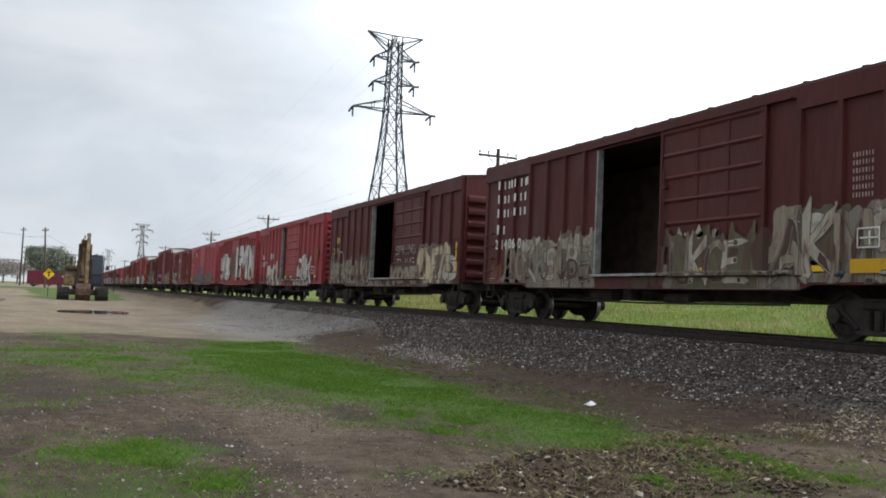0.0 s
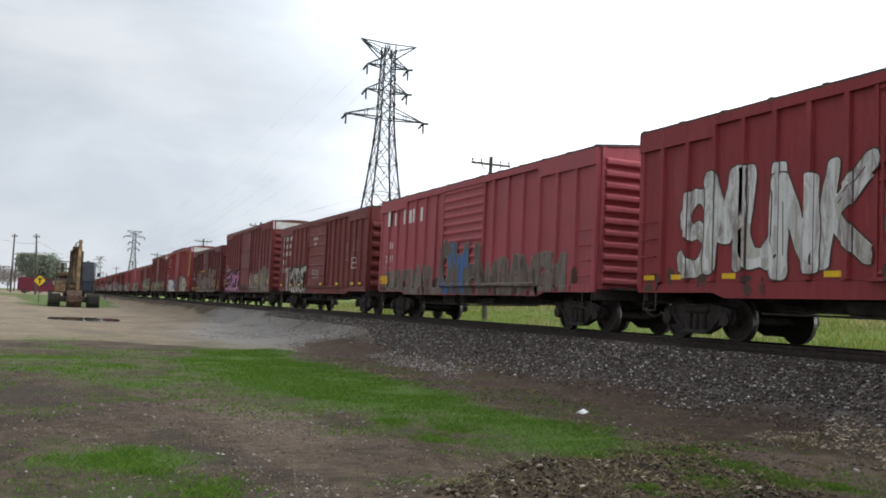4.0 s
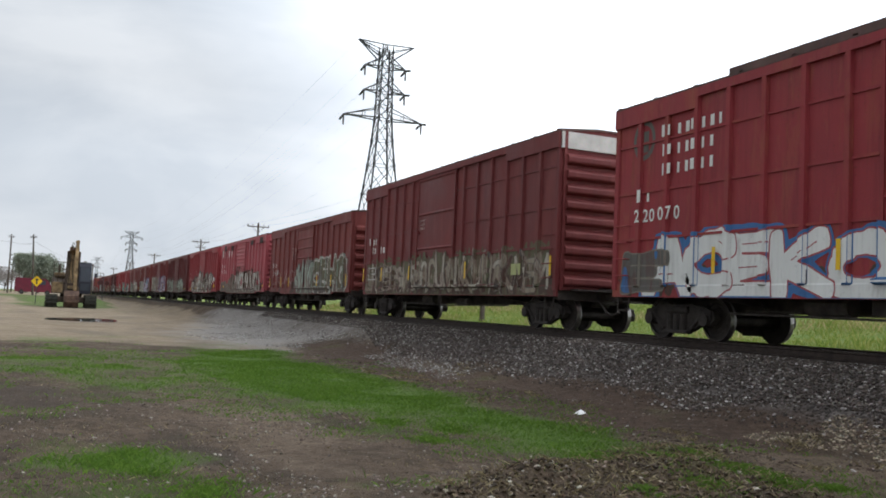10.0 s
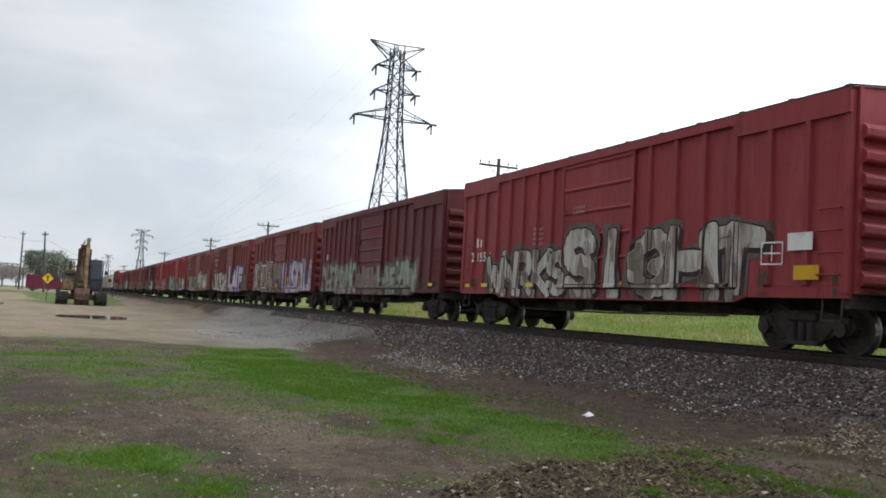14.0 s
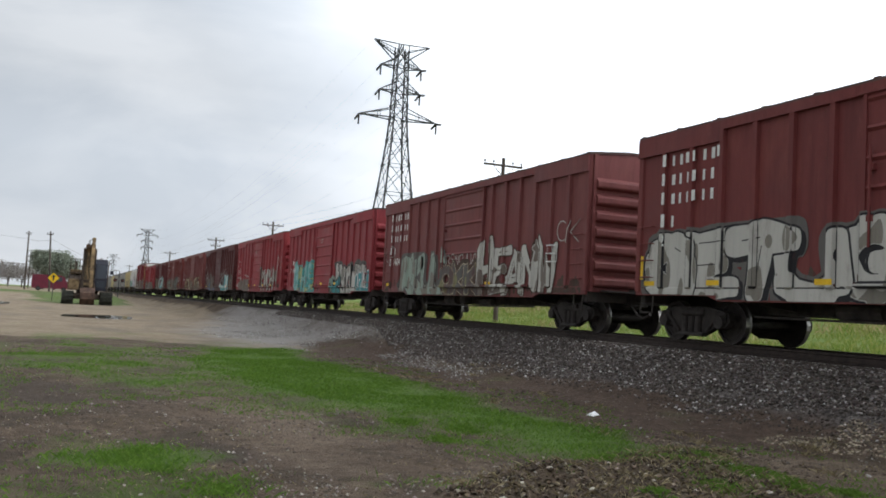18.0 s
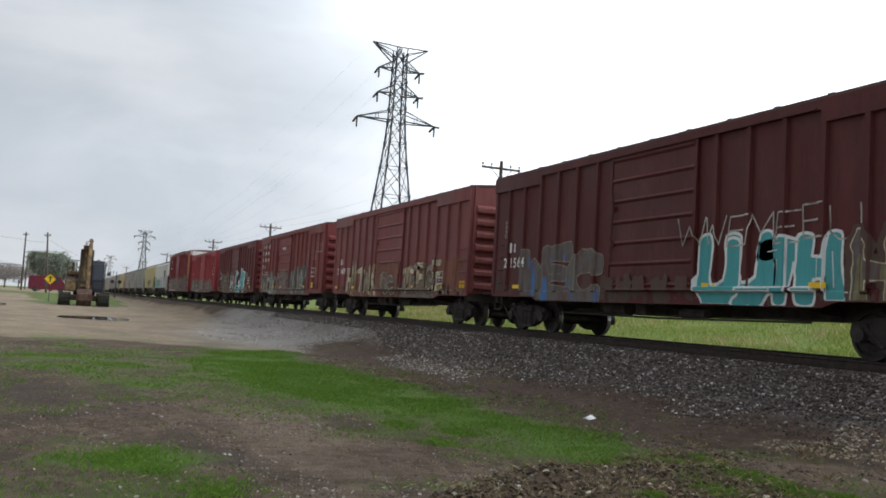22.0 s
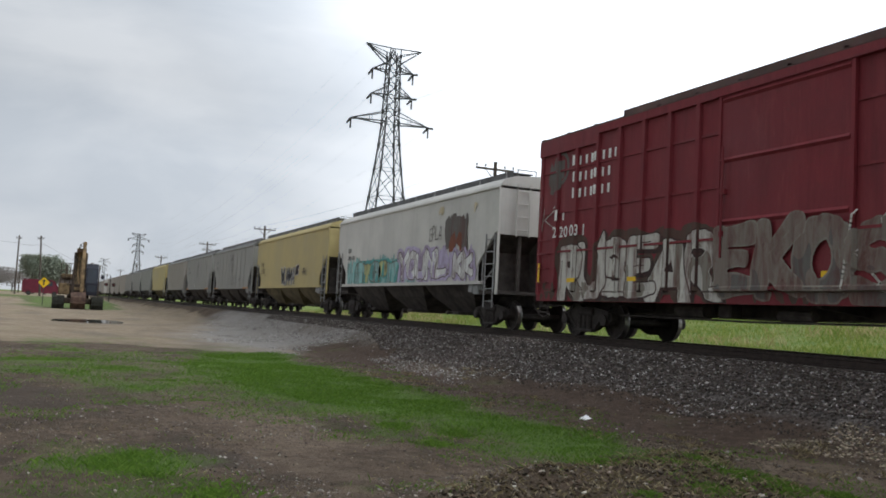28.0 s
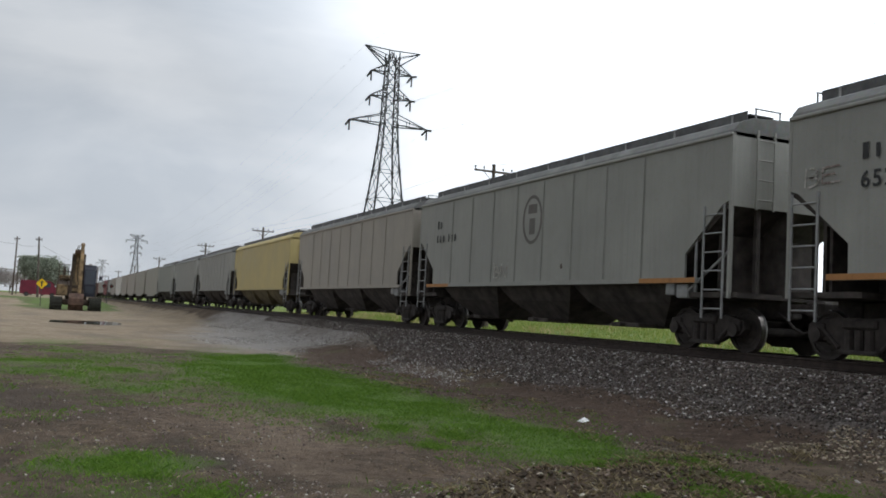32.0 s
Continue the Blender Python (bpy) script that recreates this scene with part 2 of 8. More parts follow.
# backlit roof tone put into the colour: darker than the grey and beige sides
HOPPER_ROOF = plain("shade_grey_hopper_roof", (0.135, 0.135, 0.125), 0.7, 0, 0.3, 1.5)
BARE = plain("scuffed_bare_steel", (0.30, 0.295, 0.29), 0.55, 0.2, 0.4, 5)

# ---------------------------------------------------------------- mesh helpers


class Shape:
    """Collects boxes, prisms, tubes and struts into one mesh."""

    def __init__(self):
        self.v, self.f, self.m = [], [], []

    def add(self, verts, faces, mi=0):
        n = len(self.v)
        self.v += [tuple(p) for p in verts]
        self.f += [tuple(i + n for i in fc) for fc in faces]
        self.m += [mi] * len(faces)
        return self

    def box(self, x0, x1, y0, y1, z0, z1, mi=0, bev=0.0):
        if bev <= 0:
            v = [(x, y, z) for x in (x0, x1) for y in (y0, y1) for z in (z0, z1)]
            return self.add(v, [(0, 1, 3, 2), (4, 6, 7, 5), (0, 4, 5, 1), (2, 3, 7, 6), (0, 2, 6, 4), (1, 5, 7, 3)], mi)
        b = bev
        ring = lambda z, i: [(x0 + b + i, y0 + i, z), (x1 - b - i, y0 + i, z), (x1 - i, y0 + b + i, z), (x1 - i, y1 - b - i, z),
                             (x1 - b - i, y1 - i, z), (x0 + b + i, y1 - i, z), (x0 + i, y1 - b - i, z), (x0 + i, y0 + b + i, z)]
        v = ring(z0, b * 0.7) + ring(z0 + b, 0) + ring(z1 - b, 0) + ring(z1, b * 0.7)
        f = [tuple(range(7, -1, -1)), tuple(range(24, 32))]
        for k in range(3):
            f += [(k * 8 + i, k * 8 + (i + 1) % 8, k * 8 + 8 + (i + 1) % 8, k * 8 + 8 + i) for i in range(8)]
        return self.add(v, f, mi)

    def prism(self, outline, y0, y1, mi=0):
        """An outline in x, z carried from y0 to y1."""
        n = len(outline)
        v = [(x, y0, z) for x, z in outline] + [(x, y1, z) for x, z in outline]
        f = [tuple(range(n)), tuple(range(2 * n - 1, n - 1, -1))]
        f += [(i + n, (i + 1) % n + n, (i + 1) % n, i) for i in range(n)]
        return self.add(v, f, mi)

    def prism_x(self, outline, x0, x1, mi=0):
        """An outline in y, z carried from x0 to x1."""
        n = len(outline)
        v = [(x0, y, z) for y, z in outline] + [(x1, y, z) for y, z in outline]
        f = [tuple(range(n - 1, -1, -1)), tuple(range(n, 2 * n))]
        f += [(i, (i + 1) % n, (i + 1) % n + n, i + n) for i in range(n)]
        return self.add(v, f, mi)

    def tube(self, a, b, r, n=8, mi=0, r2=None):
        a, b = Vector(a), Vector(b)
        way = (b - a).normalized()
        s = way.orthogonal().normalized()
        u = way.cross(s)
        r2 = r if r2 is None else r2
        v = []
        for p, q in ((a, r), (b, r2)):
            v += [p + (s * math.cos(2 * math.pi * i / n) + u * math.sin(2 * math.pi * i / n)) * q for i in range(n)]
        f = [(i, (i + 1) % n, (i + 1) % n + n, i + n) for i in range(n)] + [tuple(range(n - 1, -1, -1)), tuple(range(n, 2 * n))]
        return self.add(v, f, mi)

    def lathe_y(self, cx, cz, prof, n=24, mi=0, caps=True):
        """Rings (y, radius) about an axis along y."""
        v, f = [], []
        for y, r in prof:
            v += [(cx + r * math.cos(2 * math.pi * i / n), y, cz + r * math.sin(2 * math.pi * i / n)) for i in range(n)]
        for k in range(len(prof) - 1):
            f += [(k * n + i, k * n + (i + 1) % n, (k + 1) * n + (i + 1) % n, (k + 1) * n + i) for i in range(n)]
        if caps:
            f += [tuple(range(n - 1, -1, -1)), tuple(range((len(prof) - 1) * n, len(prof) * n))]
        return self.add(v, f, mi)

    def mesh(self, name, mats, smooth=False):
        me = bpy.data.meshes.new(name)
        me.from_pydata(self.v, [], self.f)
        for m in (mats if isinstance(mats, (list, tuple)) else [mats]):
            me.materials.append(m)
        me.polygons.foreach_set("material_index", self.m)
        if smooth:
            me.polygons.foreach_set("use_smooth", [True] * len(self.f))
        me.validate()
        return me


def thing(name, m, label, category, group="", kind=""):
    ob = new(name)
    ob.matrix_basis = m
    return tagged(ob, label, category, group, kind)


def part(name, data, mats, parent, label="", at=None, smooth=False):
    """Links a Shape or a ready mesh as one part under its thing."""
    me = data.mesh(name, mats, smooth) if isinstance(data, Shape) else data
    ob = new(name, me)
    ob.parent = parent
    if at is not None:
        ob.matrix_basis = at if isinstance(at, Matrix) else Matrix.Translation(at)
    return tagged(ob, label)


def solid(name, data, mats, label, category="", group="", kind="", at=None, smooth=False):
    """A top-level thing of one mesh."""
    ob = part(name, data, mats, None, "", at, smooth)
    return tagged(ob, label, category, group, kind)

# ---------------------------------------------------------------- ground
GROUND_Z, TRACK_Y = -1.2, 12.94


def inside(px, py, poly):
    """Signed distance of points to a polygon, positive inside."""
    d = np.full(px.shape, 1e9)
    ins = np.zeros(px.shape, bool)
    n = len(poly)
    for i in range(n):
        (ax, ay), (bx, by) = poly[i], poly[(i + 1) % n]
        ex, ey = bx - ax, by - ay
        t = np.clip(((px - ax) * ex + (py - ay) * ey) / (ex * ex + ey * ey), 0, 1)
        d = np.minimum(d, np.hypot(px - ax - t * ex, py - ay - t * ey))
        cross = (ay > py) != (by > py)
        ins ^= cross & (px < ex * (py - ay) / ((ey if ey else 1e-9)) + ax)
    return np.where(ins, d, -d)


def soft_noise(x, y, scale, seed):
    """Smooth value noise on arrays, -1 to 1."""
    rng = np.random.RandomState(seed)
    tab = rng.rand(64, 64) * 2 - 1
    u, v = x / scale, y / scale
    i, j = np.floor(u).astype(int), np.floor(v).astype(int)
    a, b = u - i, v - j
    a, b = a * a * (3 - 2 * a), b * b * (3 - 2 * b)
    g = lambda p, q: tab[p % 64, q % 64]
    return (g(i, j) * (1 - a) + g(i + 1, j) * a) * (1 - b) + (g(i, j + 1) * (1 - a) + g(i + 1, j + 1) * a) * b


GRASS_LAWN = [(-27, -9), (-25.5, -1.5), (-29.4, 0.1), (-26.3, 1.7), (-28.8, 4.8), (-27.6, 6.7), (-23.8, 6.8), (-18.6, 6.6), (-16.3, 7.2), (-13.4, 7.0), (-10.9, 7.1), (-8.7, 6.7),
              (-8.4, 5.6), (-8.5, 4.9), (-9.8, 4.9), (-11.8, 5.3), (-10.2, 3.7), (-12.5, 3.8), (-13.7, 3.2), (-15.7, 2.9), (-15.4, 1.4), (-16.1, 0.4), (-19.2, -0.6), (-21, -9)]
GRASS_DENSE = [(-28.2, 4.5), (-27.6, 6.6), (-23.8, 6.7), (-18.6, 6.5), (-16.1, 7.1), (-13.4, 6.9), (-10.9, 7.0), (-8.9, 6.5), (-8.5, 5.6), (-8.6, 5.0), (-9.9, 5.0), (-12.0, 5.3), (-12.5, 4.1), (-13.7, 3.3), (-16.2, 3.0), (-20.5, 2.6)]
RIDGE = [(-7.9, 3.9), (-8.1, 4.6), (-8.3, 5.3), (-8.7, 6.1), (-9.0, 7.0), (-8.6, 7.4), (-7.8, 7.1), (-6.9, 7.0), (-6.2, 6.7), (-6.0, 3.8), (-7.1, 3.1)]
GRASS_TUFT = [(-9.4, 0.45), (-10.3, 0.7), (-9.4, 1.15), (-8.3, 1.15), (-8.0, 1.65), (-7.2, 1.55), (-7.2, 0.75), (-8.0, 0.75), (-8.4, 0.45)]
GRASS_ISLE = [(-150, -14), (-128, -3.5), (-104, -4.5), (-92, -1.5), (-92, 3.6), (-100, 6.4), (-120, 7.2), (-150, 7.5)]
GRAVEL_LOT = [(-66, 10.6), (-50, 7.6), (-39, 5.2), (-30.5, 5.4), (-27.5, 7.0), (-31, 8.4), (-33, 9.6), (-29, 10.2), (-24, 9.9), (-24, 11.0), (-37, 11.8), (-66, 12.0)]
SAND_LOT = [(-400, -90), (-31.0, -40), (-31.2, -1.0), (-31.6, 1.1), (-29.0, 4.5), (-26.5, 7.6), (-48, 9.6), (-90, 10.6), (-400, 10.8)]
DIRT_SMEAR = [(-32.5, 8.7), (-29, 7.9), (-24, 7.2), (-20, 7.4), (-19, 8.6), (-22, 9.3), (-27, 9.9), (-31.5, 9.7)]
TAN_DIRT = [(-13.8, 2.0), (-13.9, 3.0), (-12.9, 3.8), (-10.1, 3.3), (-9.2, 2.9), (-8.0, 2.9), (-8.2, 2.2), (-10.2, 1.9), (-11.8, 1.8)]
DAMP_WEST = [(-18.2, -2.0), (-17.8, -0.9), (-16.0, 0.3), (-13.2, 0.5), (-13.4, -0.1), (-12.6, -1.6)]
DAMP_NEAR = [(-10.9, 1.0), (-11.2, 1.5), (-9.6, 1.9), (-8.5, 1.75), (-8.6, 1.25)]
DIRT_DARK = [(-27, 7.3), (-22, 6.9), (-14, 6.9), (-10.6, 7.2), (-9.9, 8.2), (-9.4, 8.8), (-8.2, 8.6), (-8.0, 10.2), (-16, 9.9), (-22.5, 8.7)]
TAN_STRIP = [(-9.9, 7.9), (-9.5, 8.6), (-7.6, 8.8), (-3, 8.6), (-3, 5.5), (-6.2, 7.2), (-7.6, 7.5)]


HOLLOWS = [(-56.6, 1.75, 3.4, 2.45), (-86.0, -5.6, 6.0, 1.2)]


def profile(y):
    """Height of the ballast bed and the land beside it."""
    return np.interp(y, [-1000, 8.2, 9.2, 10.1, 11.30, 11.75, 14.1, 14.6, 16.2, 18.5, 26, 36, 52, 90, 200, 4000],
                     [GROUND_Z, GROUND_Z, GROUND_Z + 0.10, GROUND_Z + 0.30, -0.27, -0.20, -0.20, -0.27, -0.80, -0.75, 0.05, 1.1, 2.6, 4.4, 4.4, 2.1])


def height(x, y):
    near = np.exp(-((x + 8) / 30.0) ** 2) * (y < 10.4)
    z = profile(y)
    z = z + near * (0.05 * soft_noise(x, y, 1.7, 1) + 0.028 * soft_noise(x, y, 0.55, 2))
    # low ridge of clods and torn turf beside the camera
    d = np.clip(0.25 + inside(x, y, RIDGE) * 1.6, 0, 1)
    z = z + d * (0.055 + 0.06 * soft_noise(x, y, 0.62, 3) + 0.045 * soft_noise(x, y, 0.27, 5))
    # the far road lies a little higher
    u = np.clip((-115 - x) / 35.0, 0, 1)
    z = z + 0.9 * u * u * (3 - 2 * u) * np.clip((9 - y) / 3.0, 0, 1)
    # low swells in the lot, and the hollows where water stands
    z = z + np.where((x < -40) & (y < 9), 0.10 * soft_noise(x, y, 9.0, 4), 0)
    for px, py, rx, ry in HOLLOWS:
        w = np.exp(-((x - px) / (1.5 * rx)) ** 2 - ((y - py) / (1.5 * ry)) ** 2)
        z = z * (1 - w) + (GROUND_Z - 0.06) * w
    return z


def axis(spans):
    out = []
    for a, b, step in spans:
        n = max(1, int(round((b - a) / step)))
        out += [a + (b - a) * i / n for i in range(n)]
    return np.array(out + [spans[-1][1]])


gx = axis([(-4000, -1500, 500), (-1500, -400, 110), (-400, -130, 15), (-130, -60, 3.0), (-60, -34, 0.9), (-34, -18, 0.35), (-18, -4, 0.16), (-4, 12, 1.0), (12, 120, 12), (120, 1500, 200), (1500, 4000, 600)])
gy = axis([(-4000, -600, 500), (-600, -90, 60), (-90, -14, 6), (-14, -3, 1.0), (-3, 9.6, 0.2), (9.6, 12.0, 0.12), (12.0, 14.0, 0.5), (14, 17, 0.35), (17, 34, 1.2), (34, 120, 9), (120, 900, 90), (900, 4000, 500)])
GX, GY = np.meshgrid(gx, gy, indexing="ij")
GZ = height(GX, GY)
nx, ny = GX.shape
gv = np.stack([GX, GY, GZ], -1).reshape(-1, 3)
ii = np.arange((nx - 1) * (ny - 1))
r0 = (ii // (ny - 1)) * ny + ii % (ny - 1)
gf = np.stack([r0, r0 + ny, r0 + ny + 1, r0 + 1], -1)
ground_mesh = bpy.data.meshes.new("ground")
ground_mesh.from_pydata(gv.tolist(), [], gf.tolist())
ground_mesh.polygons.foreach_set("use_smooth", [True] * len(gf))
fx, fy = GX.ravel(), GY.ravel()


def lawn_mask(x, y):
    wob = 0.45 * soft_noise(x, y, 1.3, 11) + 0.25 * soft_noise(x, y, 0.45, 12)
    thin = 0.50 * np.clip(0.5 + (inside(x, y, GRASS_LAWN) + 1.2 * wob) * 0.8, 0, 1) + 0.30 * soft_noise(x, y, 1.5, 14) + 0.16 * soft_noise(x, y, 0.4, 15) + 0.10 * soft_noise(x, y, 4.0, 16)
    g = np.maximum(np.maximum(np.clip(0.46 + (inside(x, y, GRASS_DENSE) + 1.4 * wob) * 0.62 + 0.15 * soft_noise(x, y, 0.8, 17), 0, 1), np.clip(thin, 0, 0.72)), np.clip(0.42 + (inside(x, y, GRASS_TUFT) + wob * 1.1) * 0.8, 0, 0.85))
    return np.where(y > 10, 0, g)


def zone_masks(x, y):
    wob = 0.45 * soft_noise(x, y, 1.3, 11) + 0.25 * soft_noise(x, y, 0.45, 12)
    lawn = lawn_mask(x, y)
    isle = np.clip(0.50 + (inside(x, y, GRASS_ISLE) + 2.0 * wob) * 0.3, 0, 0.85) * (0.85 + 0.3 * soft_noise(x, y, 3.0, 24))
    thin = np.where((y < 9) & (x > -36), np.clip(6.9 - y, 0, 1) * (0.14 + 0.36 * soft_noise(x, y, 2.4, 21) + 0.28 * soft_noise(x, y, 0.7, 22)), 0)
    thin = np.where((x > -9) & (y > 5.5), thin * 0.4, thin)
    field = np.where(y > 15.6, np.clip((y - 15.6) * 1.2, 0, 1), 0)
    far = np.where(np.hypot(x, y) > 420, 1.0, 0)
    grass = np.clip(np.maximum.reduce([lawn, isle, thin, field, far]), 0, 1)
    sand = np.clip(0.5 + (inside(x, y, SAND_LOT) + wob) * 0.4, 0, 1) * (1 - isle)
    bed = np.where((y > 9.6) & (y < 16.6), np.clip(np.minimum((y - 9.75 - 1.3 * np.clip((-25 - x) / 7.0, 0, 1) + 0.5 * wob) * 1.6, (16.3 - y) * 2), 0, 1), 0)
    lot = np.clip(0.58 + (inside(x, y, GRAVEL_LOT) + 1.6 * wob) * 0.28 + 0.20 * soft_noise(x, y, 3.2, 23), 0, 0.95)
    smear = np.clip(0.5 + (inside(x, y, DIRT_SMEAR) + wob) * 0.5, 0, 1)
    lot = lot * (1 - smear)
    bed = np.where((x < -60) & (y < 10.6), 0, bed)
    dark = np.maximum(np.clip(0.5 + (inside(x, y, DIRT_DARK) + wob) * 0.7, 0, 1), smear)
    sand = sand * (1 - smear)
    bed = bed * (1 - 0.8 * smear)
    tan = np.maximum(np.clip(0.5 + (inside(x, y, TAN_DIRT) + wob) * 0.8, 0, 1), np.clip(0.5 + (inside(x, y, TAN_STRIP) + wob) * 0.8, 0, 1))
    damp = np.maximum(np.clip(0.5 + (inside(x, y, DAMP_WEST) + wob) * 0.8, 0, 1), np.clip(0.5 + (inside(x, y, DAMP_NEAR) + wob) * 1.2, 0, 1))
    return {"tan": tan, "damp": damp, "grass": grass, "sand": sand, "bed": bed, "lot": lot, "dark": dark, "dry": np.maximum(field, far)}


for key, arr in zone_masks(fx, fy).items():
    at = ground_mesh.attributes.new("zone_" + key, "FLOAT", "POINT")
    at.data.foreach_set("value", arr.astype(np.float32))


def ground_material():
    m, nd, ln, bs = nodes_of("dirt_grass_and_gravel")

    def zone(key, lo=0.42, hi=0.58, wob=0.5, scale=3.0):
        a = nd.new("ShaderNodeAttribute")
        a.attribute_name = "zone_" + key
        n = noise_node(nd, ln, scale, 6, 0.7)
        s = nd.new("ShaderNodeMath")
        s.operation = "MULTIPLY_ADD"
        s.inputs[1].default_value, s.inputs[2].default_value = wob, -wob * 0.5
        ln.new(n.outputs["Fac"], s.inputs[0])
        t = nd.new("ShaderNodeMath")
        t.operation = "ADD"
        ln.new(a.outputs["Fac"], t.inputs[0])
        ln.new(s.outputs[0], t.inputs[1])
        return ramp_node(nd, ln, t.outputs[0], lo, hi).outputs[0]

    big, mid, fine = noise_node(nd, ln, 0.7, 6, 0.6), noise_node(nd, ln, 5, 6, 0.65), noise_node(nd, ln, 42, 5, 0.7)
    dirt = mix_node(nd, ln, ramp_node(nd, ln, big.outputs["Fac"], 0.40, 0.60).outputs[0], (0.062, 0.044, 0.029), (0.128, 0.092, 0.063))
    dirt = mix_node(nd, ln, ramp_node(nd, ln, mid.outputs["Fac"], 0.48, 0.66).outputs[0], dirt, (0.050, 0.035, 0.024))
    blot = noise_node(nd, ln, 1.9, 7, 0.68, distort=0.7)
    dirt = mix_node(nd, ln, ramp_node(nd, ln, blot.outputs["Fac"], 0.53, 0.66, (0, 0, 0, 1), (0.75, 0.75, 0.75, 1)).outputs[0], dirt, (0.050, 0.037, 0.024))
    dirt = mix_node(nd, ln, ramp_node(nd, ln, blot.outputs["Fac"], 0.30, 0.46, (0.8, 0.8, 0.8, 1), (0, 0, 0, 1)).outputs[0], dirt, (0.165, 0.120, 0.083))
    dirt = mix_node(nd, ln, ramp_node(nd, ln, fine.outputs["Fac"], 0.64, 0.72).outputs[0], dirt, (0.25, 0.205, 0.15))
    darkd = mix_node(nd, ln, ramp_node(nd, ln, mid.outputs["Fac"], 0.4, 0.7).outputs[0], (0.066, 0.044, 0.032), (0.128, 0.088, 0.064))
    sand = mix_node(nd, ln, ramp_node(nd, ln, big.outputs["Fac"], 0.36, 0.66).outputs[0], (0.205, 0.158, 0.105), (0.295, 0.236, 0.166))
    sand = mix_node(nd, ln, ramp_node(nd, ln, mid.outputs["Fac"], 0.50, 0.72).outputs[0], sand, (0.145, 0.113, 0.083))
    wide = noise_node(nd, ln, 0.16, 5, 0.6, stretch=(1.0, 2.2, 1.0))
    sand = mix_node(nd, ln, ramp_node(nd, ln, wide.outputs["Fac"], 0.50, 0.66, (0, 0, 0, 1), (0.7, 0.7, 0.7, 1)).outputs[0], sand, (0.155, 0.125, 0.098))
    grass = mix_node(nd, ln, ramp_node(nd, ln, mid.outputs["Fac"], 0.35, 0.7).outputs[0], (0.072, 0.126, 0.024), (0.112, 0.176, 0.036))
    weed = mix_node(nd, ln, ramp_node(nd, ln, big.outputs["Fac"], 0.40, 0.62).outputs[0], (0.105, 0.162, 0.029), (0.162, 0.190, 0.048))
    vor = nd.new("ShaderNodeTexVoronoi")
    vor.inputs["Scale"].default_value = 19.0
    tc = nd.new("ShaderNodeTexCoord")
    ln.new(tc.outputs["Object"], vor.inputs["Vector"])
    bw = nd.new("ShaderNodeRGBToBW")
    ln.new(vor.outputs["Color"], bw.inputs[0])
    stone = ramp_node(nd, ln, bw.outputs[0], 0.15, 0.95, (0.038, 0.031, 0.028, 1), (0.205, 0.178, 0.162, 1)).outputs[0]
    stone = mix_node(nd, ln, ramp_node(nd, ln, vor.outputs["Distance"], 0.02, 0.55, (0.5, 0.5, 0.5, 1), (1, 1, 1, 1)).outputs[0], (0.03, 0.028, 0.028), stone)
    pale = mix_node(nd, ln, 0.48, stone, (0.42, 0.395, 0.365))
    pale_dirt = mix_node(nd, ln, ramp_node(nd, ln, mid.outputs["Fac"], 0.38, 0.66).outputs[0], (0.172, 0.128, 0.090), (0.100, 0.072, 0.050))
    wet_dirt = mix_node(nd, ln, ramp_node(nd, ln, mid.outputs["Fac"], 0.40, 0.70).outputs[0], (0.075, 0.054, 0.039), (0.046, 0.034, 0.025))
    dirt = mix_node(nd, ln, zone("tan", 0.3, 0.8, 0.7, 2.2), dirt, pale_dirt)
    dirt = mix_node(nd, ln, zone("damp", 0.3, 0.8, 0.7, 2.2), dirt, wet_dirt)
    dirt = mix_node(nd, ln, ramp_node(nd, ln, fine.outputs["Fac"], 0.64, 0.72, (0, 0, 0, 1), (0.7, 0.7, 0.7, 1)).outputs[0], dirt, (0.25, 0.205, 0.15))
    c = mix_node(nd, ln, zone("dark"), dirt, darkd)
    c = mix_node(nd, ln, zone("sand"), c, sand)
    gz = nd.new("ShaderNodeAttribute")
    gz.attribute_name = "zone_dry"
    gcol = mix_node(nd, ln, gz.outputs["Fac"], grass, weed)
    c = mix_node(nd, ln, zone("grass", 0.22, 0.92, 0.75, 4.0), c, gcol)
    c = mix_node(nd, ln, zone("lot", 0.25, 1.0, 0.9, 2.0), c, pale)
    c = mix_node(nd, ln, zone("bed", 0.30, 0.85, 0.7, 3.0), c, stone)
    ln.new(c, bs.inputs["Base Color"])
    bs.inputs["Roughness"].default_value = 0.92
    bs.inputs["Specular IOR Level"].default_value = 0.2
    h = mix_node(nd, ln, 0.5, mid.outputs["Fac"], fine.outputs["Fac"])
    bump_node(nd, ln, bs, h, 1.0, 0.09)
    return m


ground_mesh.materials.append(ground_material())
ground = tagged(new("ground", ground_mesh), "bare dirt, sandy lot, patchy grass and stone ballast bed", "ground", kind="structure")

# track: two rails on timber ties, bedded in the ballast
RAIL_STEEL = plain("dark_rail_steel", (0.045, 0.032, 0.027), 0.7, 0.2, 0.4, 8)
TIE_WOOD = plain("creosoted_tie_timber", (0.055, 0.043, 0.034), 0.9, 0, 0.4, 4)
track = thing("railway_track", pose(0, TRACK_Y, 0), "steel rails on dark timber ties in stone ballast", "track", kind="structure")
HEAD = [(-0.035, 0), (0.035, 0), (0.037, -0.035), (0.012, -0.05), (0.010, -0.14), (0.07, -0.155), (0.07, -0.175), (-0.07, -0.175), (-0.07, -0.155), (-0.010, -0.14), (-0.012, -0.05), (-0.037, -0.035)]
for side in (-0.755, 0.755):
    part("rail", Shape().prism_x([(side + y, z) for y, z in HEAD], -1500, 400), RAIL_STEEL, track)
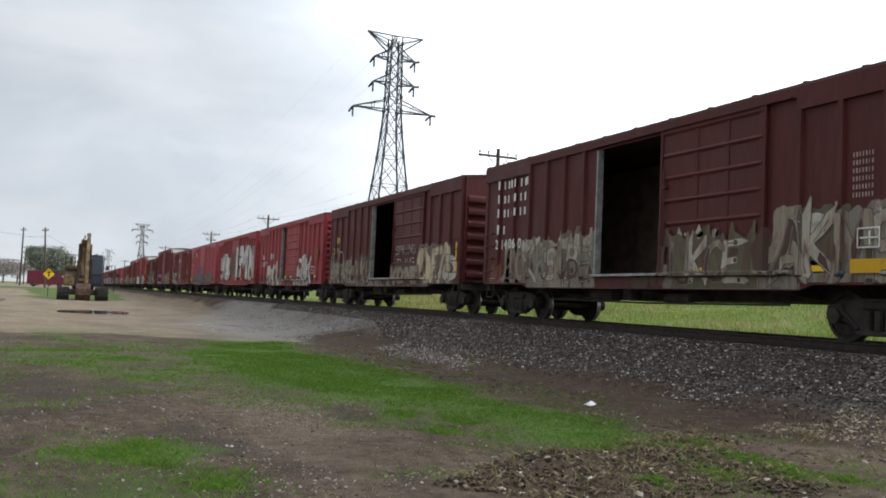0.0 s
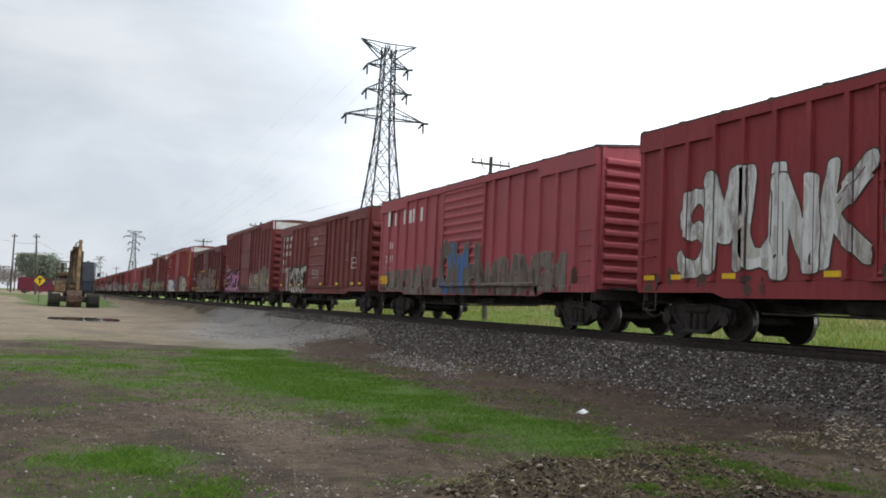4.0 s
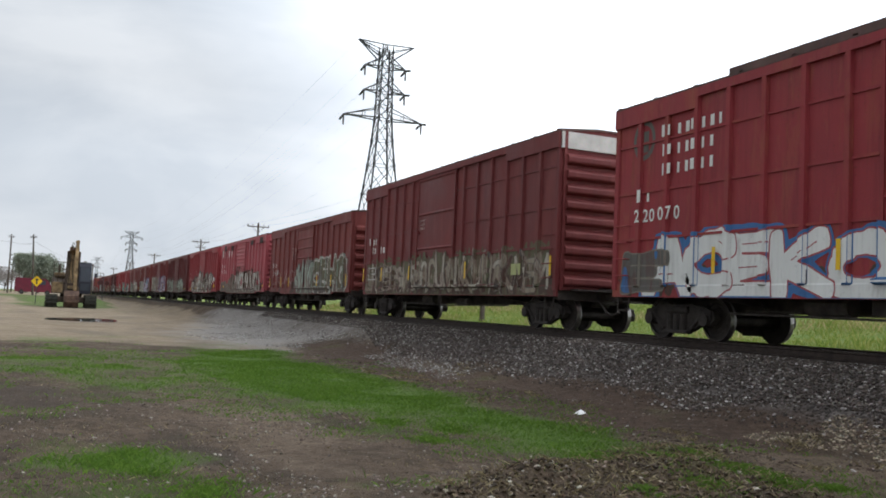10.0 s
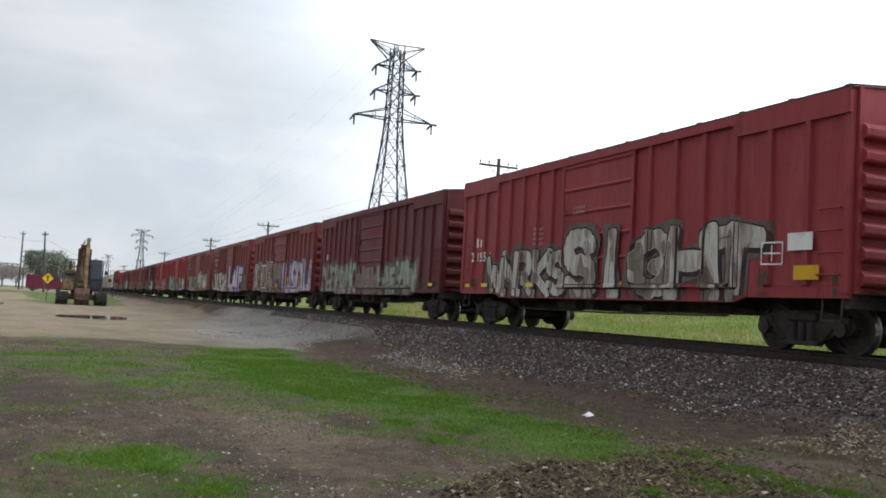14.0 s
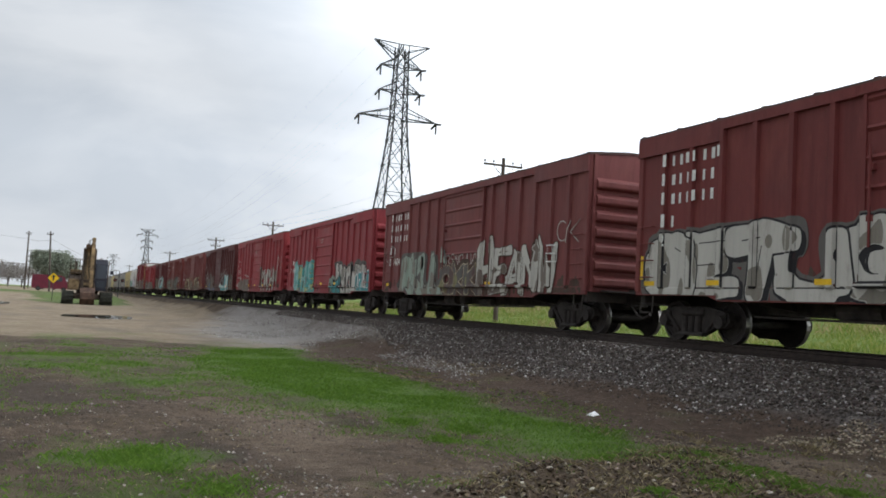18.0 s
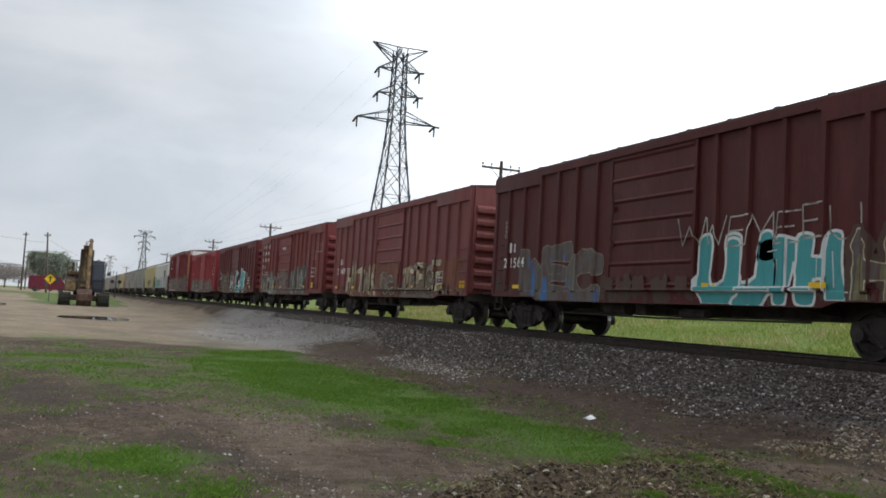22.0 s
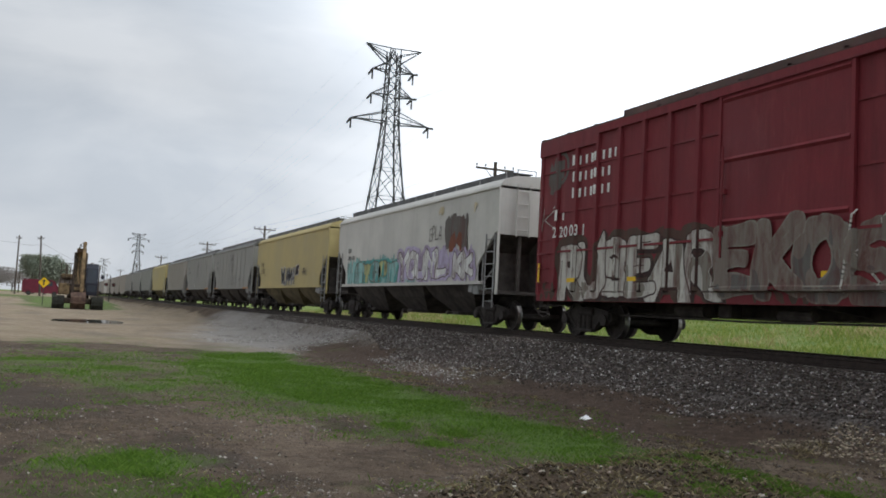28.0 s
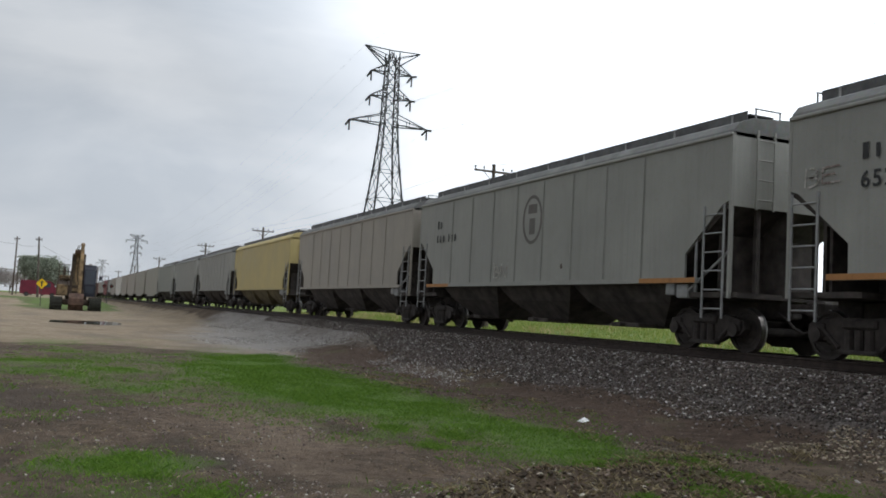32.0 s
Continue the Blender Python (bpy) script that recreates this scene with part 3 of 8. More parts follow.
tie_mesh = Shape().box(-0.11, 0.11, -1.3, 1.3, -0.36, -0.185, bev=0.015).mesh("tie", TIE_WOOD)
for k in range(150):
    part("tie", tie_mesh, None, track, at=(-72 + 0.55 * k, 0, 0))
far_ties = Shape()
for k in range(500):
    far_ties.box(-72.3 - 0.55 * k - 0.11, -72.3 - 0.55 * k + 0.11, -1.3, 1.3, -0.36, -0.185)
tagged(part("far_ties", far_ties, TIE_WOOD, track), kind="stuff")


# loose stones, blades and clods: uncountable, one object each
def scatter(name, xs, ys, zs, sizes, mats, label, category, flat=0.7, seed=0):
    rng = np.random.RandomState(seed)
    n = len(xs)
    base = np.array([(1, 0, 0), (-1, 0, 0), (0, 1, 0), (0, -1, 0), (0, 0, 1), (0, 0, -1), (0.62, 0.62, 0.5), (-0.62, -0.62, 0.5)], float)
    tri = np.array([(0, 6, 4), (6, 2, 4), (2, 1, 4), (1, 7, 4), (7, 3, 4), (3, 0, 4), (0, 2, 6), (1, 3, 7), (2, 0, 5), (1, 2, 5), (3, 1, 5), (0, 3, 5)])
    v = base[None] * (sizes[:, None, None] * rng.uniform(0.6, 1.25, (n, 8, 3)))
    v[:, :, 2] *= flat
    a = rng.uniform(0, 6.28, n)
    c, s = np.cos(a)[:, None], np.sin(a)[:, None]
    tl = rng.uniform(-0.6, 0.6, n)[:, None]
    x, y, z = v[:, :, 0], v[:, :, 1], v[:, :, 2]
    z, x = z * np.cos(tl) + x * np.sin(tl), x * np.cos(tl) - z * np.sin(tl)
    v = np.stack([x * c - y * s + xs[:, None], x * s + y * c + ys[:, None], z + zs[:, None]], -1).reshape(-1, 3)
    f = (tri[None] + (np.arange(n) * 8)[:, None, None]).reshape(-1, 3)
    me = bpy.data.meshes.new(name)
    me.from_pydata(v.tolist(), [], f.tolist())
    me.materials.append(mats)
    return tagged(new(name, me), label, category, kind="stuff")


def island_stone(name, stops, leafy=False):
    """Stone or leaf whose tone varies from piece to piece; leaves let light through."""
    m, nd, ln, bs = nodes_of(name)
    g = nd.new("ShaderNodeNewGeometry")
    r = nd.new("ShaderNodeValToRGB")
    el = r.color_ramp.elements
    while len(el) < len(stops):
        el.new(0.5)
    for e, (p, c) in zip(el, stops):
        e.position, e.color = p, (*c, 1)
    ln.new(g.outputs["Random Per Island"], r.inputs[0])
    n = noise_node(nd, ln, 30, 4, 0.6)
    ln.new(mix_node(nd, ln, 0.45, r.outputs[0], n.outputs["Color"], "SOFT_LIGHT"), bs.inputs["Base Color"])
    bs.inputs["Roughness"].default_value = 0.85
    bs.inputs["Specular IOR Level"].default_value = 0.25
    if leafy:
        tr, mx = nd.new("ShaderNodeBsdfTranslucent"), nd.new("ShaderNodeMixShader")
        mx.inputs[0].default_value = 0.5
        ln.new(mix_node(nd, ln, 1.0, r.outputs[0], (1.35, 1.35, 1.1), "MULTIPLY"), tr.inputs["Color"])
        ln.new(bs.outputs[0], mx.inputs[1])
        ln.new(tr.outputs[0], mx.inputs[2])
        ln.new(mx.outputs[0], nd["Material Output"].inputs["Surface"])
    return m


rng = np.random.RandomState(5)
nb = 100000
bxs = -3.5 - 47 * rng.rand(nb) ** 1.35
bys = 12.05 - 2.6 * rng.rand(nb) ** 1.15 - np.where(rng.rand(nb) < 0.10, rng.rand(nb) * 1.8, 0)
clear = (soft_noise(bxs, bys, 0.9, 36) + (bys - 9.9) * 1.6 > -0.15) | (rng.rand(nb) < 0.15)
clear &= (bys > 9.3 + 1.6 * np.clip((-25 - bxs) / 7.0, 0, 1)) | (rng.rand(nb) < 0.05)
bxs, bys = bxs[clear], bys[clear]
nb = len(bxs)
scatter("ballast_stones", bxs, bys, height(bxs, bys) + 0.008, 0.010 + 0.029 * rng.rand(nb) ** 1.8,
        island_stone("crushed_ballast_stone", [(0.0, (0.034, 0.027, 0.023)), (0.55, (0.085, 0.067, 0.057)), (0.84, (0.170, 0.142, 0.126)), (0.95, (0.32, 0.295, 0.275)), (1.0, (0.58, 0.55, 0.52))]),
        "crushed grey ballast stones heaped beside the rails", "ballast", seed=6)
np_ = 20000
pxs, pys = -4.5 - 24 * rng.rand(np_) ** 1.6, rng.uniform(-1.5, 9.6, np_)
keep = (lawn_mask(pxs, pys) < 0.5) & ((soft_noise(pxs, pys, 1.6, 31) > 0.05) | (rng.rand(np_) < 0.18))
pxs, pys = pxs[keep], pys[keep]
scatter("loose_pebbles", pxs, pys, height(pxs, pys) + 0.004, 0.004 + 0.021 * rng.rand(len(pxs)) ** 2.4,
        island_stone("pale_pebbles", [(0.0, (0.06, 0.048, 0.039)), (0.45, (0.12, 0.098, 0.078)), (0.8, (0.20, 0.17, 0.14)), (1.0, (0.38, 0.345, 0.30))]),
        "pale pebbles and crushed stone strewn over dirt", "pebbles", seed=7)
ncr = 26000
kx, ky = -4.6 - 15 * rng.rand(ncr) ** 1.5, rng.uniform(-2.0, 10.0, ncr)
keep = (lawn_mask(kx, ky) < 0.62) & (soft_noise(kx, ky, 0.8, 32) + 0.5 * soft_noise(kx, ky, 2.5, 35) > -0.25)
kx, ky = kx[keep], ky[keep]
scatter("dirt_crumbs", kx, ky, height(kx, ky) + 0.001, 0.003 + 0.010 * rng.rand(len(kx)) ** 1.6,
        island_stone("dirt_crumb_earth", [(0.0, (0.030, 0.022, 0.014)), (0.5, (0.075, 0.055, 0.038)), (0.85, (0.16, 0.125, 0.09)), (1.0, (0.34, 0.29, 0.22))]),
        "small earth crumbs and chaff on bare dirt", "dirt", flat=0.55, seed=17)
PALE_PATCHES = [([(-9.3, 9.2), (-9.8, 9.7), (-9.2, 10.2), (-7.0, 10.1), (-5.5, 8.9), (-7.9, 8.8)], 5200), ([(-8.2, 1.7), (-8.6, 2.2), (-7.9, 2.4), (-7.1, 2.1), (-7.1, 1.6)], 240), ([(-8.2, 2.9), (-8.4, 3.7), (-7.9, 5.0), (-6.8, 4.6), (-7.0, 2.7)], 900), ([(-12.8, 2.5), (-13.0, 4.1), (-10.4, 3.3), (-10.8, 2.4)], 420), (GRAVEL_LOT, 26000), ([(-25.5, 8.9), (-27, 9.8), (-23, 10.2), (-19.5, 9.7), (-18.6, 8.7), (-21, 8.3)], 2600)]
for n_, (poly, count) in enumerate(PALE_PATCHES):
    ax_, ay_ = np.array(poly)[:, 0], np.array(poly)[:, 1]
    qx, qy = rng.uniform(ax_.min(), ax_.max(), count), rng.uniform(ay_.min(), min(ay_.max(), 11.2), count)
    ok = (inside(qx, qy, poly) + 0.6 * soft_noise(qx, qy, 0.6, 37) > 0) & ((inside(qx, qy, DIRT_SMEAR) < 0) | (rng.rand(count) < 0.1) | (n_ == 5)) & (soft_noise(qx, qy, 2.1, 38) + (0.2 if n_ == 4 else 1) > 0)
    qx, qy = qx[ok], qy[ok]
    scatter("pale_gravel", qx, qy, height(qx, qy) + 0.004, (0.006 + 0.018 * rng.rand(len(qx)) ** 1.8) * (1.35 if n_ in (0, 4, 5) else 0.85),
            island_stone("pale_crushed_gravel", [(0.0, (0.10, 0.088, 0.075)), (0.55, (0.26, 0.24, 0.22)), (1.0, (0.60, 0.58, 0.55))] if n_ > 3 else [(0.0, (0.09, 0.072, 0.056)), (0.55, (0.17, 0.140, 0.112)), (1.0, (0.36, 0.325, 0.28))] if n_ else [(0.0, (0.08, 0.062, 0.044)), (0.6, (0.18, 0.145, 0.102)), (1.0, (0.40, 0.33, 0.245))]), "pale crushed gravel strewn on dirt", "gravel", seed=40 + n_)
# torn turf clods along the low ridge
nc = 9000
cxs, cys = rng.uniform(-9.3, -5.8, nc), rng.uniform(2.9, 7.6, nc)
ok = inside(cxs, cys, RIDGE) + 0.3 * soft_noise(cxs, cys, 0.5, 33) > 0.0
cxs, cys = cxs[ok], cys[ok]
scatter("turf_clods", cxs, cys, height(cxs, cys) + 0.012, 0.006 + 0.040 * rng.rand(len(cxs)) ** 2.5,
        island_stone("torn_turf_earth", [(0.0, (0.028, 0.019, 0.011)), (0.6, (0.062, 0.044, 0.026)), (0.92, (0.115, 0.085, 0.054)), (0.97, (0.26, 0.22, 0.165)), (1.0, (0.52, 0.48, 0.42))]),
        "torn turf clods and dry straw in a low ridge", "clods", flat=0.6, seed=8)


def blades(name, xs, ys, zs, h, w, lean, mat, label, seed):
    rng = np.random.RandomState(seed)
    n = len(xs)
    a = rng.uniform(0, 6.28, n)
    dx, dy = np.cos(a) * w, np.sin(a) * w
    lx, ly = rng.normal(0, lean, n) * h, rng.normal(0, lean, n) * h
    v = np.stack([np.stack([xs - dx, ys - dy, zs - 0.01], -1), np.stack([xs + dx, ys + dy, zs - 0.01], -1),
                  np.stack([xs + lx * 0.4 + dx * 0.7, ys + ly * 0.4 + dy * 0.7, zs + h * 0.6], -1), np.stack([xs + lx, ys + ly, zs + h], -1)], 1).reshape(-1, 3)
    b = np.arange(n)[:, None] * 4
    f = np.concatenate([b + [[0, 1, 2]], b + [[0, 2, 3]]], 0)
    me = bpy.data.meshes.new(name)
    me.from_pydata(v.tolist(), [], f.tolist())
    me.materials.append(mat)
    return tagged(new(name, me), label, "grass", kind="stuff")


BLADE = island_stone("fresh_grass_blades", [(0.0, (0.060, 0.118, 0.018)), (0.6, (0.097, 0.184, 0.028)), (1.0, (0.156, 0.240, 0.050))], True)
STRAW = island_stone("dry_straw_blades", [(0.0, (0.08, 0.062, 0.036)), (0.6, (0.19, 0.155, 0.095)), (1.0, (0.40, 0.34, 0.23))], True)
WEED = island_stone("pale_field_weeds", [(0.0, (0.098, 0.152, 0.028)), (0.6, (0.152, 0.200, 0.048)), (1.0, (0.24, 0.24, 0.09))], True)
ng = 420000
lx, ly = -6.5 - 26 * rng.rand(ng), rng.uniform(-4, 8.2, ng)
lm = lawn_mask(lx, ly) + rng.normal(0, 0.18, ng)
keep = lm > 0.50 + 0.42 * rng.rand(ng)
lx, ly = lx[keep], ly[keep]
blades("lawn_grass", lx, ly, height(lx, ly), rng.uniform(0.016, 0.060, len(lx)) * np.clip(0.9 + 0.6 * soft_noise(lx, ly, 0.7, 43), 0.35, 1.7), 0.0038, 0.7, BLADE, "short bright green grass in uneven patches", 9)
nt = 60000
sx, sy = -5 - 20 * rng.rand(nt) ** 1.2, rng.uniform(-2, 8.6, nt)
keep = (lawn_mask(sx, sy) < 0.5) & (soft_noise(sx, sy, 1.1, 41) + 0.6 * soft_noise(sx, sy, 0.3, 44) > 0.32)
sx, sy = sx[keep], sy[keep]
blades("thin_grass", sx, sy, height(sx, sy), rng.uniform(0.012, 0.04, len(sx)), 0.004, 0.9, BLADE, "thin sprouting grass over bare dirt", 10)
# chaff and dead stems lying on the open dirt
nq = 16000
jx, jy = -5 - 14 * rng.rand(nq) ** 1.4, rng.uniform(-1.5, 9.0, nq)
keep = (lawn_mask(jx, jy) < 0.55) & (soft_noise(jx, jy, 0.6, 45) + 0.5 * soft_noise(jx, jy, 1.9, 46) > 0.1)
jx, jy = jx[keep], jy[keep]
blades("strewn_chaff", jx, jy, height(jx, jy) + 0.004, rng.uniform(0.004, 0.018, len(jx)), 0.0026, 2.0, STRAW, "dry chaff and dead stems strewn over bare dirt", 47)
ns = 4200
cx2, cy2 = rng.uniform(-9.3, -5.8, ns), rng.uniform(2.9, 7.6, ns)
ok = inside(cx2, cy2, RIDGE) + 0.3 * soft_noise(cx2, cy2, 0.5, 34) > 0.05
cx2, cy2 = cx2[ok], cy2[ok]
ns = len(cx2)
blades("dry_straw", cx2, cy2, height(cx2, cy2) + 0.03, rng.uniform(0.010, 0.045, ns), 0.0026, 1.3, STRAW, "dry straw tangled in torn turf", 12)
nf = 90000
wx, wy = -95 * rng.rand(nf) ** 1.2 + 2, 17.0 + 20 * rng.rand(nf) ** 1.3
blades("field_weeds", wx, wy, height(wx, wy), rng.uniform(0.10, 0.42, nf) * np.clip(0.55 + 0.5 * soft_noise(wx, wy, 2.2, 51), 0.2, 1.2), 0.014, 0.35, WEED, "pale green weeds in the field beyond the track", 13)

# green tufts poking through the torn ridge and along the lawn's rim
tufts = []
trg = np.random.RandomState(71)
for tx_, ty_, tr_, tn_ in ((-6.9, 5.9, 0.28, 900), (-6.95, 6.75, 0.24, 1100), (-6.45, 7.1, 0.2, 500), (-7.6, 7.0, 0.22, 700), (-8.1, 6.3, 0.28, 700), (-10.9, 5.0, 0.30, 900), (-11.6, 4.4, 0.3, 900), (-9.9, 4.3, 0.25, 600), (-8.3, 6.9, 0.2, 500), (-7.4, 6.6, 0.2, 500), (-6.5, 4.9, 0.16, 320), (-7.8, 4.4, 0.18, 320), (-8.4, 5.6, 0.35, 700), (-6.6, 6.6, 0.22, 500), (-8.9, 0.62, 0.45, 800), (-9.5, 0.8, 0.4, 500), (-7.6, 1.3, 0.45, 900), (-8.3, 0.85, 0.3, 300)):
    a_, r_ = trg.uniform(0, 6.28, tn_), tr_ * np.abs(trg.normal(0, 0.6, tn_))
    tufts.append(np.stack([tx_ + 1.4 * r_ * np.cos(a_), ty_ + r_ * np.sin(a_)], -1))
tufts = np.concatenate(tufts)
blades("grass_tufts", tufts[:, 0], tufts[:, 1], height(tufts[:, 0], tufts[:, 1]), trg.uniform(0.012, 0.042, len(tufts)) * 1.35, 0.004, 0.9, BLADE, "loose green grass tufts on torn earth", 72)

# dry tan stalks in drifts across the field
nd_ = 26000
hx, hy = -90 * trg.rand(nd_) ** 1.1 + 2, 18.0 + 18 * trg.rand(nd_)
keep = soft_noise(hx * 0.4, hy, 2.6, 52) + 0.4 * soft_noise(hx, hy, 1.1, 53) > 0.12
hx, hy = hx[keep], hy[keep]
HAY = island_stone("tan_field_stalks", [(0.0, (0.17, 0.16, 0.07)), (0.6, (0.25, 0.22, 0.11)), (1.0, (0.36, 0.31, 0.19))], True)
blades("field_stalks", hx, hy, height(hx, hy), trg.uniform(0.15, 0.48, len(hx)), 0.013, 0.4, HAY, "dry tan stalks among the field weeds", 74)

# rough clods and dead tufts along the bare strip below the ballast
nk = 9000
ex_, ey_ = -5.5 - 20 * trg.rand(nk) ** 1.3, trg.uniform(6.6, 10.0, nk)
keep = (lawn_mask(ex_, ey_) < 0.5) & (soft_noise(ex_, ey_, 0.9, 54) + 0.5 * soft_noise(ex_ * 0.4, ey_, 0.4, 55) > 0.1)
ex_, ey_ = ex_[keep], ey_[keep]
scatter("earth_clods", ex_, ey_, height(ex_, ey_), 0.006 + 0.036 * trg.rand(len(ex_)) ** 3, island_stone("dark_clod_earth", [(0.0, (0.030, 0.022, 0.015)), (0.7, (0.070, 0.051, 0.036)), (0.95, (0.12, 0.092, 0.066)), (1.0, (0.34, 0.31, 0.27))]),
        "dark earth clods on the bare strip below the ballast", "clods", flat=0.55, seed=75)
dead = []
for k in range(46):
    a_, r_ = trg.uniform(0, 6.28, 60), 0.16 * np.abs(trg.normal(0, 0.7, 60))
    dead.append(np.stack([-6.5 - 16 * trg.rand() + 1.6 * r_ * np.cos(a_), trg.uniform(6.9, 9.6) + r_ * np.sin(a_)], -1))
dead = np.concatenate(dead)
blades("dead_grass_tufts", dead[:, 0], dead[:, 1], height(dead[:, 0], dead[:, 1]), trg.uniform(0.015, 0.06, len(dead)), 0.003, 0.9, STRAW, "dead grass tufts on bare dirt", 76)

# ---------------------------------------------------------------- rolling stock: shared pieces
HW = 1.52          # half width of a car's side sheet
WHEEL_R = 0.42


def make_wheelset():
    s = Shape()
    for sg in (-1, 1):
        c = 0.755 * sg
        prof = [(c + 0.065 * sg, 0.36), (c + 0.065 * sg, WHEEL_R), (c - 0.035 * sg, WHEEL_R + 0.004), (c - 0.05 * sg, WHEEL_R + 0.028), (c - 0.065 * sg, WHEEL_R + 0.02), (c - 0.065 * sg, 0.34)]
        s.lathe_y(0, 0, prof[1:5], 28, 1, False)
        s.lathe_y(0, 0, prof[:2], 28, 0, False)
        s.lathe_y(0, 0, prof[4:] + [(c - 0.03 * sg, 0.15)], 28, 0, False)
        plate = [(c + 0.03 * sg, 0.36), (c + 0.045 * sg, 0.30), (c + 0.0 * sg, 0.20), (c + 0.06 * sg, 0.13), (c + 0.10 * sg, 0.12)]
        s.lathe_y(0, 0, plate if sg < 0 else plate[::-1], 28, 0)
        for k in range(6):      # balance marks on the wheel plate
            a = k * math.pi / 3
            s.tube((0.24 * math.cos(a), c + 0.02 * sg, 0.24 * math.sin(a)), (0.24 * math.cos(a), c + 0.045 * sg, 0.24 * math.sin(a)), 0.025, 6, 0)
    s.tube((0, -1.02, 0), (0, 1.02, 0), 0.085, 12, 0)
    return s.mesh("wheelset", [IRON, TREAD], False)


def make_side_frame():
    s = Shape()
    out = [(-1.10, 0.02), (-1.06, 0.18), (-0.80, 0.24), (-0.42, 0.30), (0.42, 0.30), (0.80, 0.24), (1.06, 0.18), (1.10, 0.02),
           (0.98, -0.10), (0.72, -0.08), (0.44, -0.22), (0.30, -0.27), (-0.30, -0.27), (-0.44, -0.22), (-0.72, -0.08), (-0.98, -0.10)]
    s.prism(out, -0.07, 0.07)
    for sx in (-0.865, 0.865):   # bearing boxes
        s.tube((sx, -0.17, 0), (sx, 0.06, 0), 0.13, 12)
        s.box(sx - 0.15, sx + 0.15, -0.12, 0.05, -0.02, 0.20, bev=0.02)
    for k in (-0.2, 0.0, 0.2):   # springs
        s.tube((k, -0.10, -0.22), (k, -0.10, 0.10), 0.075, 8)
    s.box(-0.40, 0.40, -0.16, 0.0, -0.30, -0.22, bev=0.02)
    s.box(-0.34, 0.34, -0.14, 0.0, 0.12, 0.26, bev=0.03)
    for sg in (-1, 1):           # raised diagonal flanges
        s.tube((sg * 0.80, -0.085, 0.14), (sg * 0.42, -0.085, -0.20), 0.035, 6)
    return s.mesh("side_frame", IRON)


WHEELSET, SIDE_FRAME = make_wheelset(), make_side_frame()
BOLSTER = Shape().box(-0.2, 0.2, -1.0, 1.0, 0.0, 0.22, bev=0.03).box(-0.06, 0.06, -0.9, 0.9, -0.16, 0.0).box(-0.75, -0.68, -0.75, 0.75, -0.08, 0.02).box(0.68, 0.75, -0.75, 0.75, -0.08, 0.02).mesh("truck", IRON)
BOLSTER_FAR = Shape().box(-1.0, 1.0, -1.0, -0.9, -0.12, 0.25).box(-1.0, 1.0, 0.9, 1.0, -0.12, 0.25).box(-0.2, 0.2, -1, 1, 0, 0.3)
for wx_ in (-0.865, 0.865):
    BOLSTER_FAR.lathe_y(wx_, 0, [(-0.82, 0.42), (-0.69, 0.42)], 14).lathe_y(wx_, 0, [(0.69, 0.42), (0.82, 0.42)], 14)
BOLSTER_FAR = BOLSTER_FAR.mesh("truck", IRON)
WHEELSETS = []


def trucks(car, xs, near=True):
    for x in xs:
        tk = part("truck", BOLSTER if near else BOLSTER_FAR, None, car, "black cast steel bogie", at=(x, 0, WHEEL_R))
        if near:
            for sg in (-1, 1):
                part("side_frame", SIDE_FRAME, None, tk, at=pose(0, sg * 0.99, 0, 0, 0, 0 if sg < 0 else 180))
                ws = part("wheelset", WHEELSET, None, tk, at=(sg * 0.865, 0, 0))
                WHEELSETS.append((ws, sg * 0.865))


def make_coupler():
    s = Shape().box(0, 0.55, -0.09, 0.09, -0.09, 0.09, bev=0.02).box(0.5, 0.83, -0.16, 0.14, -0.15, 0.15, bev=0.05).box(0.62, 0.80, 0.10, 0.20, -0.13, 0.13, bev=0.03)
    s.box(-0.5, 0.05, -0.28, 0.28, -0.20, 0.22, bev=0.03)
    return s.mesh("coupler", IRON)


def make_hose():
    s = Shape()
    pts = [(0.0, -0.30, 0.0), (0.22, -0.31, -0.10), (0.42, -0.30, -0.28), (0.62, -0.27, -0.36), (0.80, -0.25, -0.30)]
    for a, b in zip(pts, pts[1:]):
        s.tube(a, b, 0.026, 8)
    s.tube(pts[-1], (0.86, -0.25, -0.26), 0.04, 8)
    return s.mesh("air_hose", IRON)


COUPLER, HOSE = make_coupler(), make_hose()
TAPE = Shape().box(0, 0.36, -0.004, 0, 0, 0.10).mesh("reflector", YELLOW)
TAPE_V = Shape().box(0, 0.09, -0.004, 0, 0, 0.50).mesh("reflector", YELLOW)


def couple(car, L):
    for x, a in ((L, 0), (0, 180)):
        part("coupler", COUPLER, None, car, at=pose(x, 0, 0.88, 0, 0, a))
        part("air_hose", HOSE, None, car, at=pose(x, 0, 0.78, 0, 0, a))


def ladder(n, w, step, depth=0.09, rail=0.022):
    s = Shape()
    h = n * step
    for x in (0, w):
        s.box(x - rail, x + rail, -depth, -depth + 0.03, 0, h)
        s.box(x - 0.015, x + 0.015, -depth, 0, 0.1, 0.13).box(x - 0.015, x + 0.015, -depth, 0, h - 0.13, h - 0.1)
    return s


def add_ladder(car, key, mat, at, n, w, step, depth=0.09, rail=0.022, label=""):
    """Ladder of two rails with brackets; each rung is a piece of its own."""
    rails = part("ladder", shared(("ladder",) + key, lambda: ladder(n, w, step, depth, rail), mat), None, car, label, at=at)
    bar = shared(("rung",) + key, lambda: Shape().tube((0, 0, 0), (w, 0, 0), 0.016, 6), mat)
    for k in range(n):
        part("rung", bar, None, rails, at=(0, -depth + 0.015, step * (k + 0.5)))


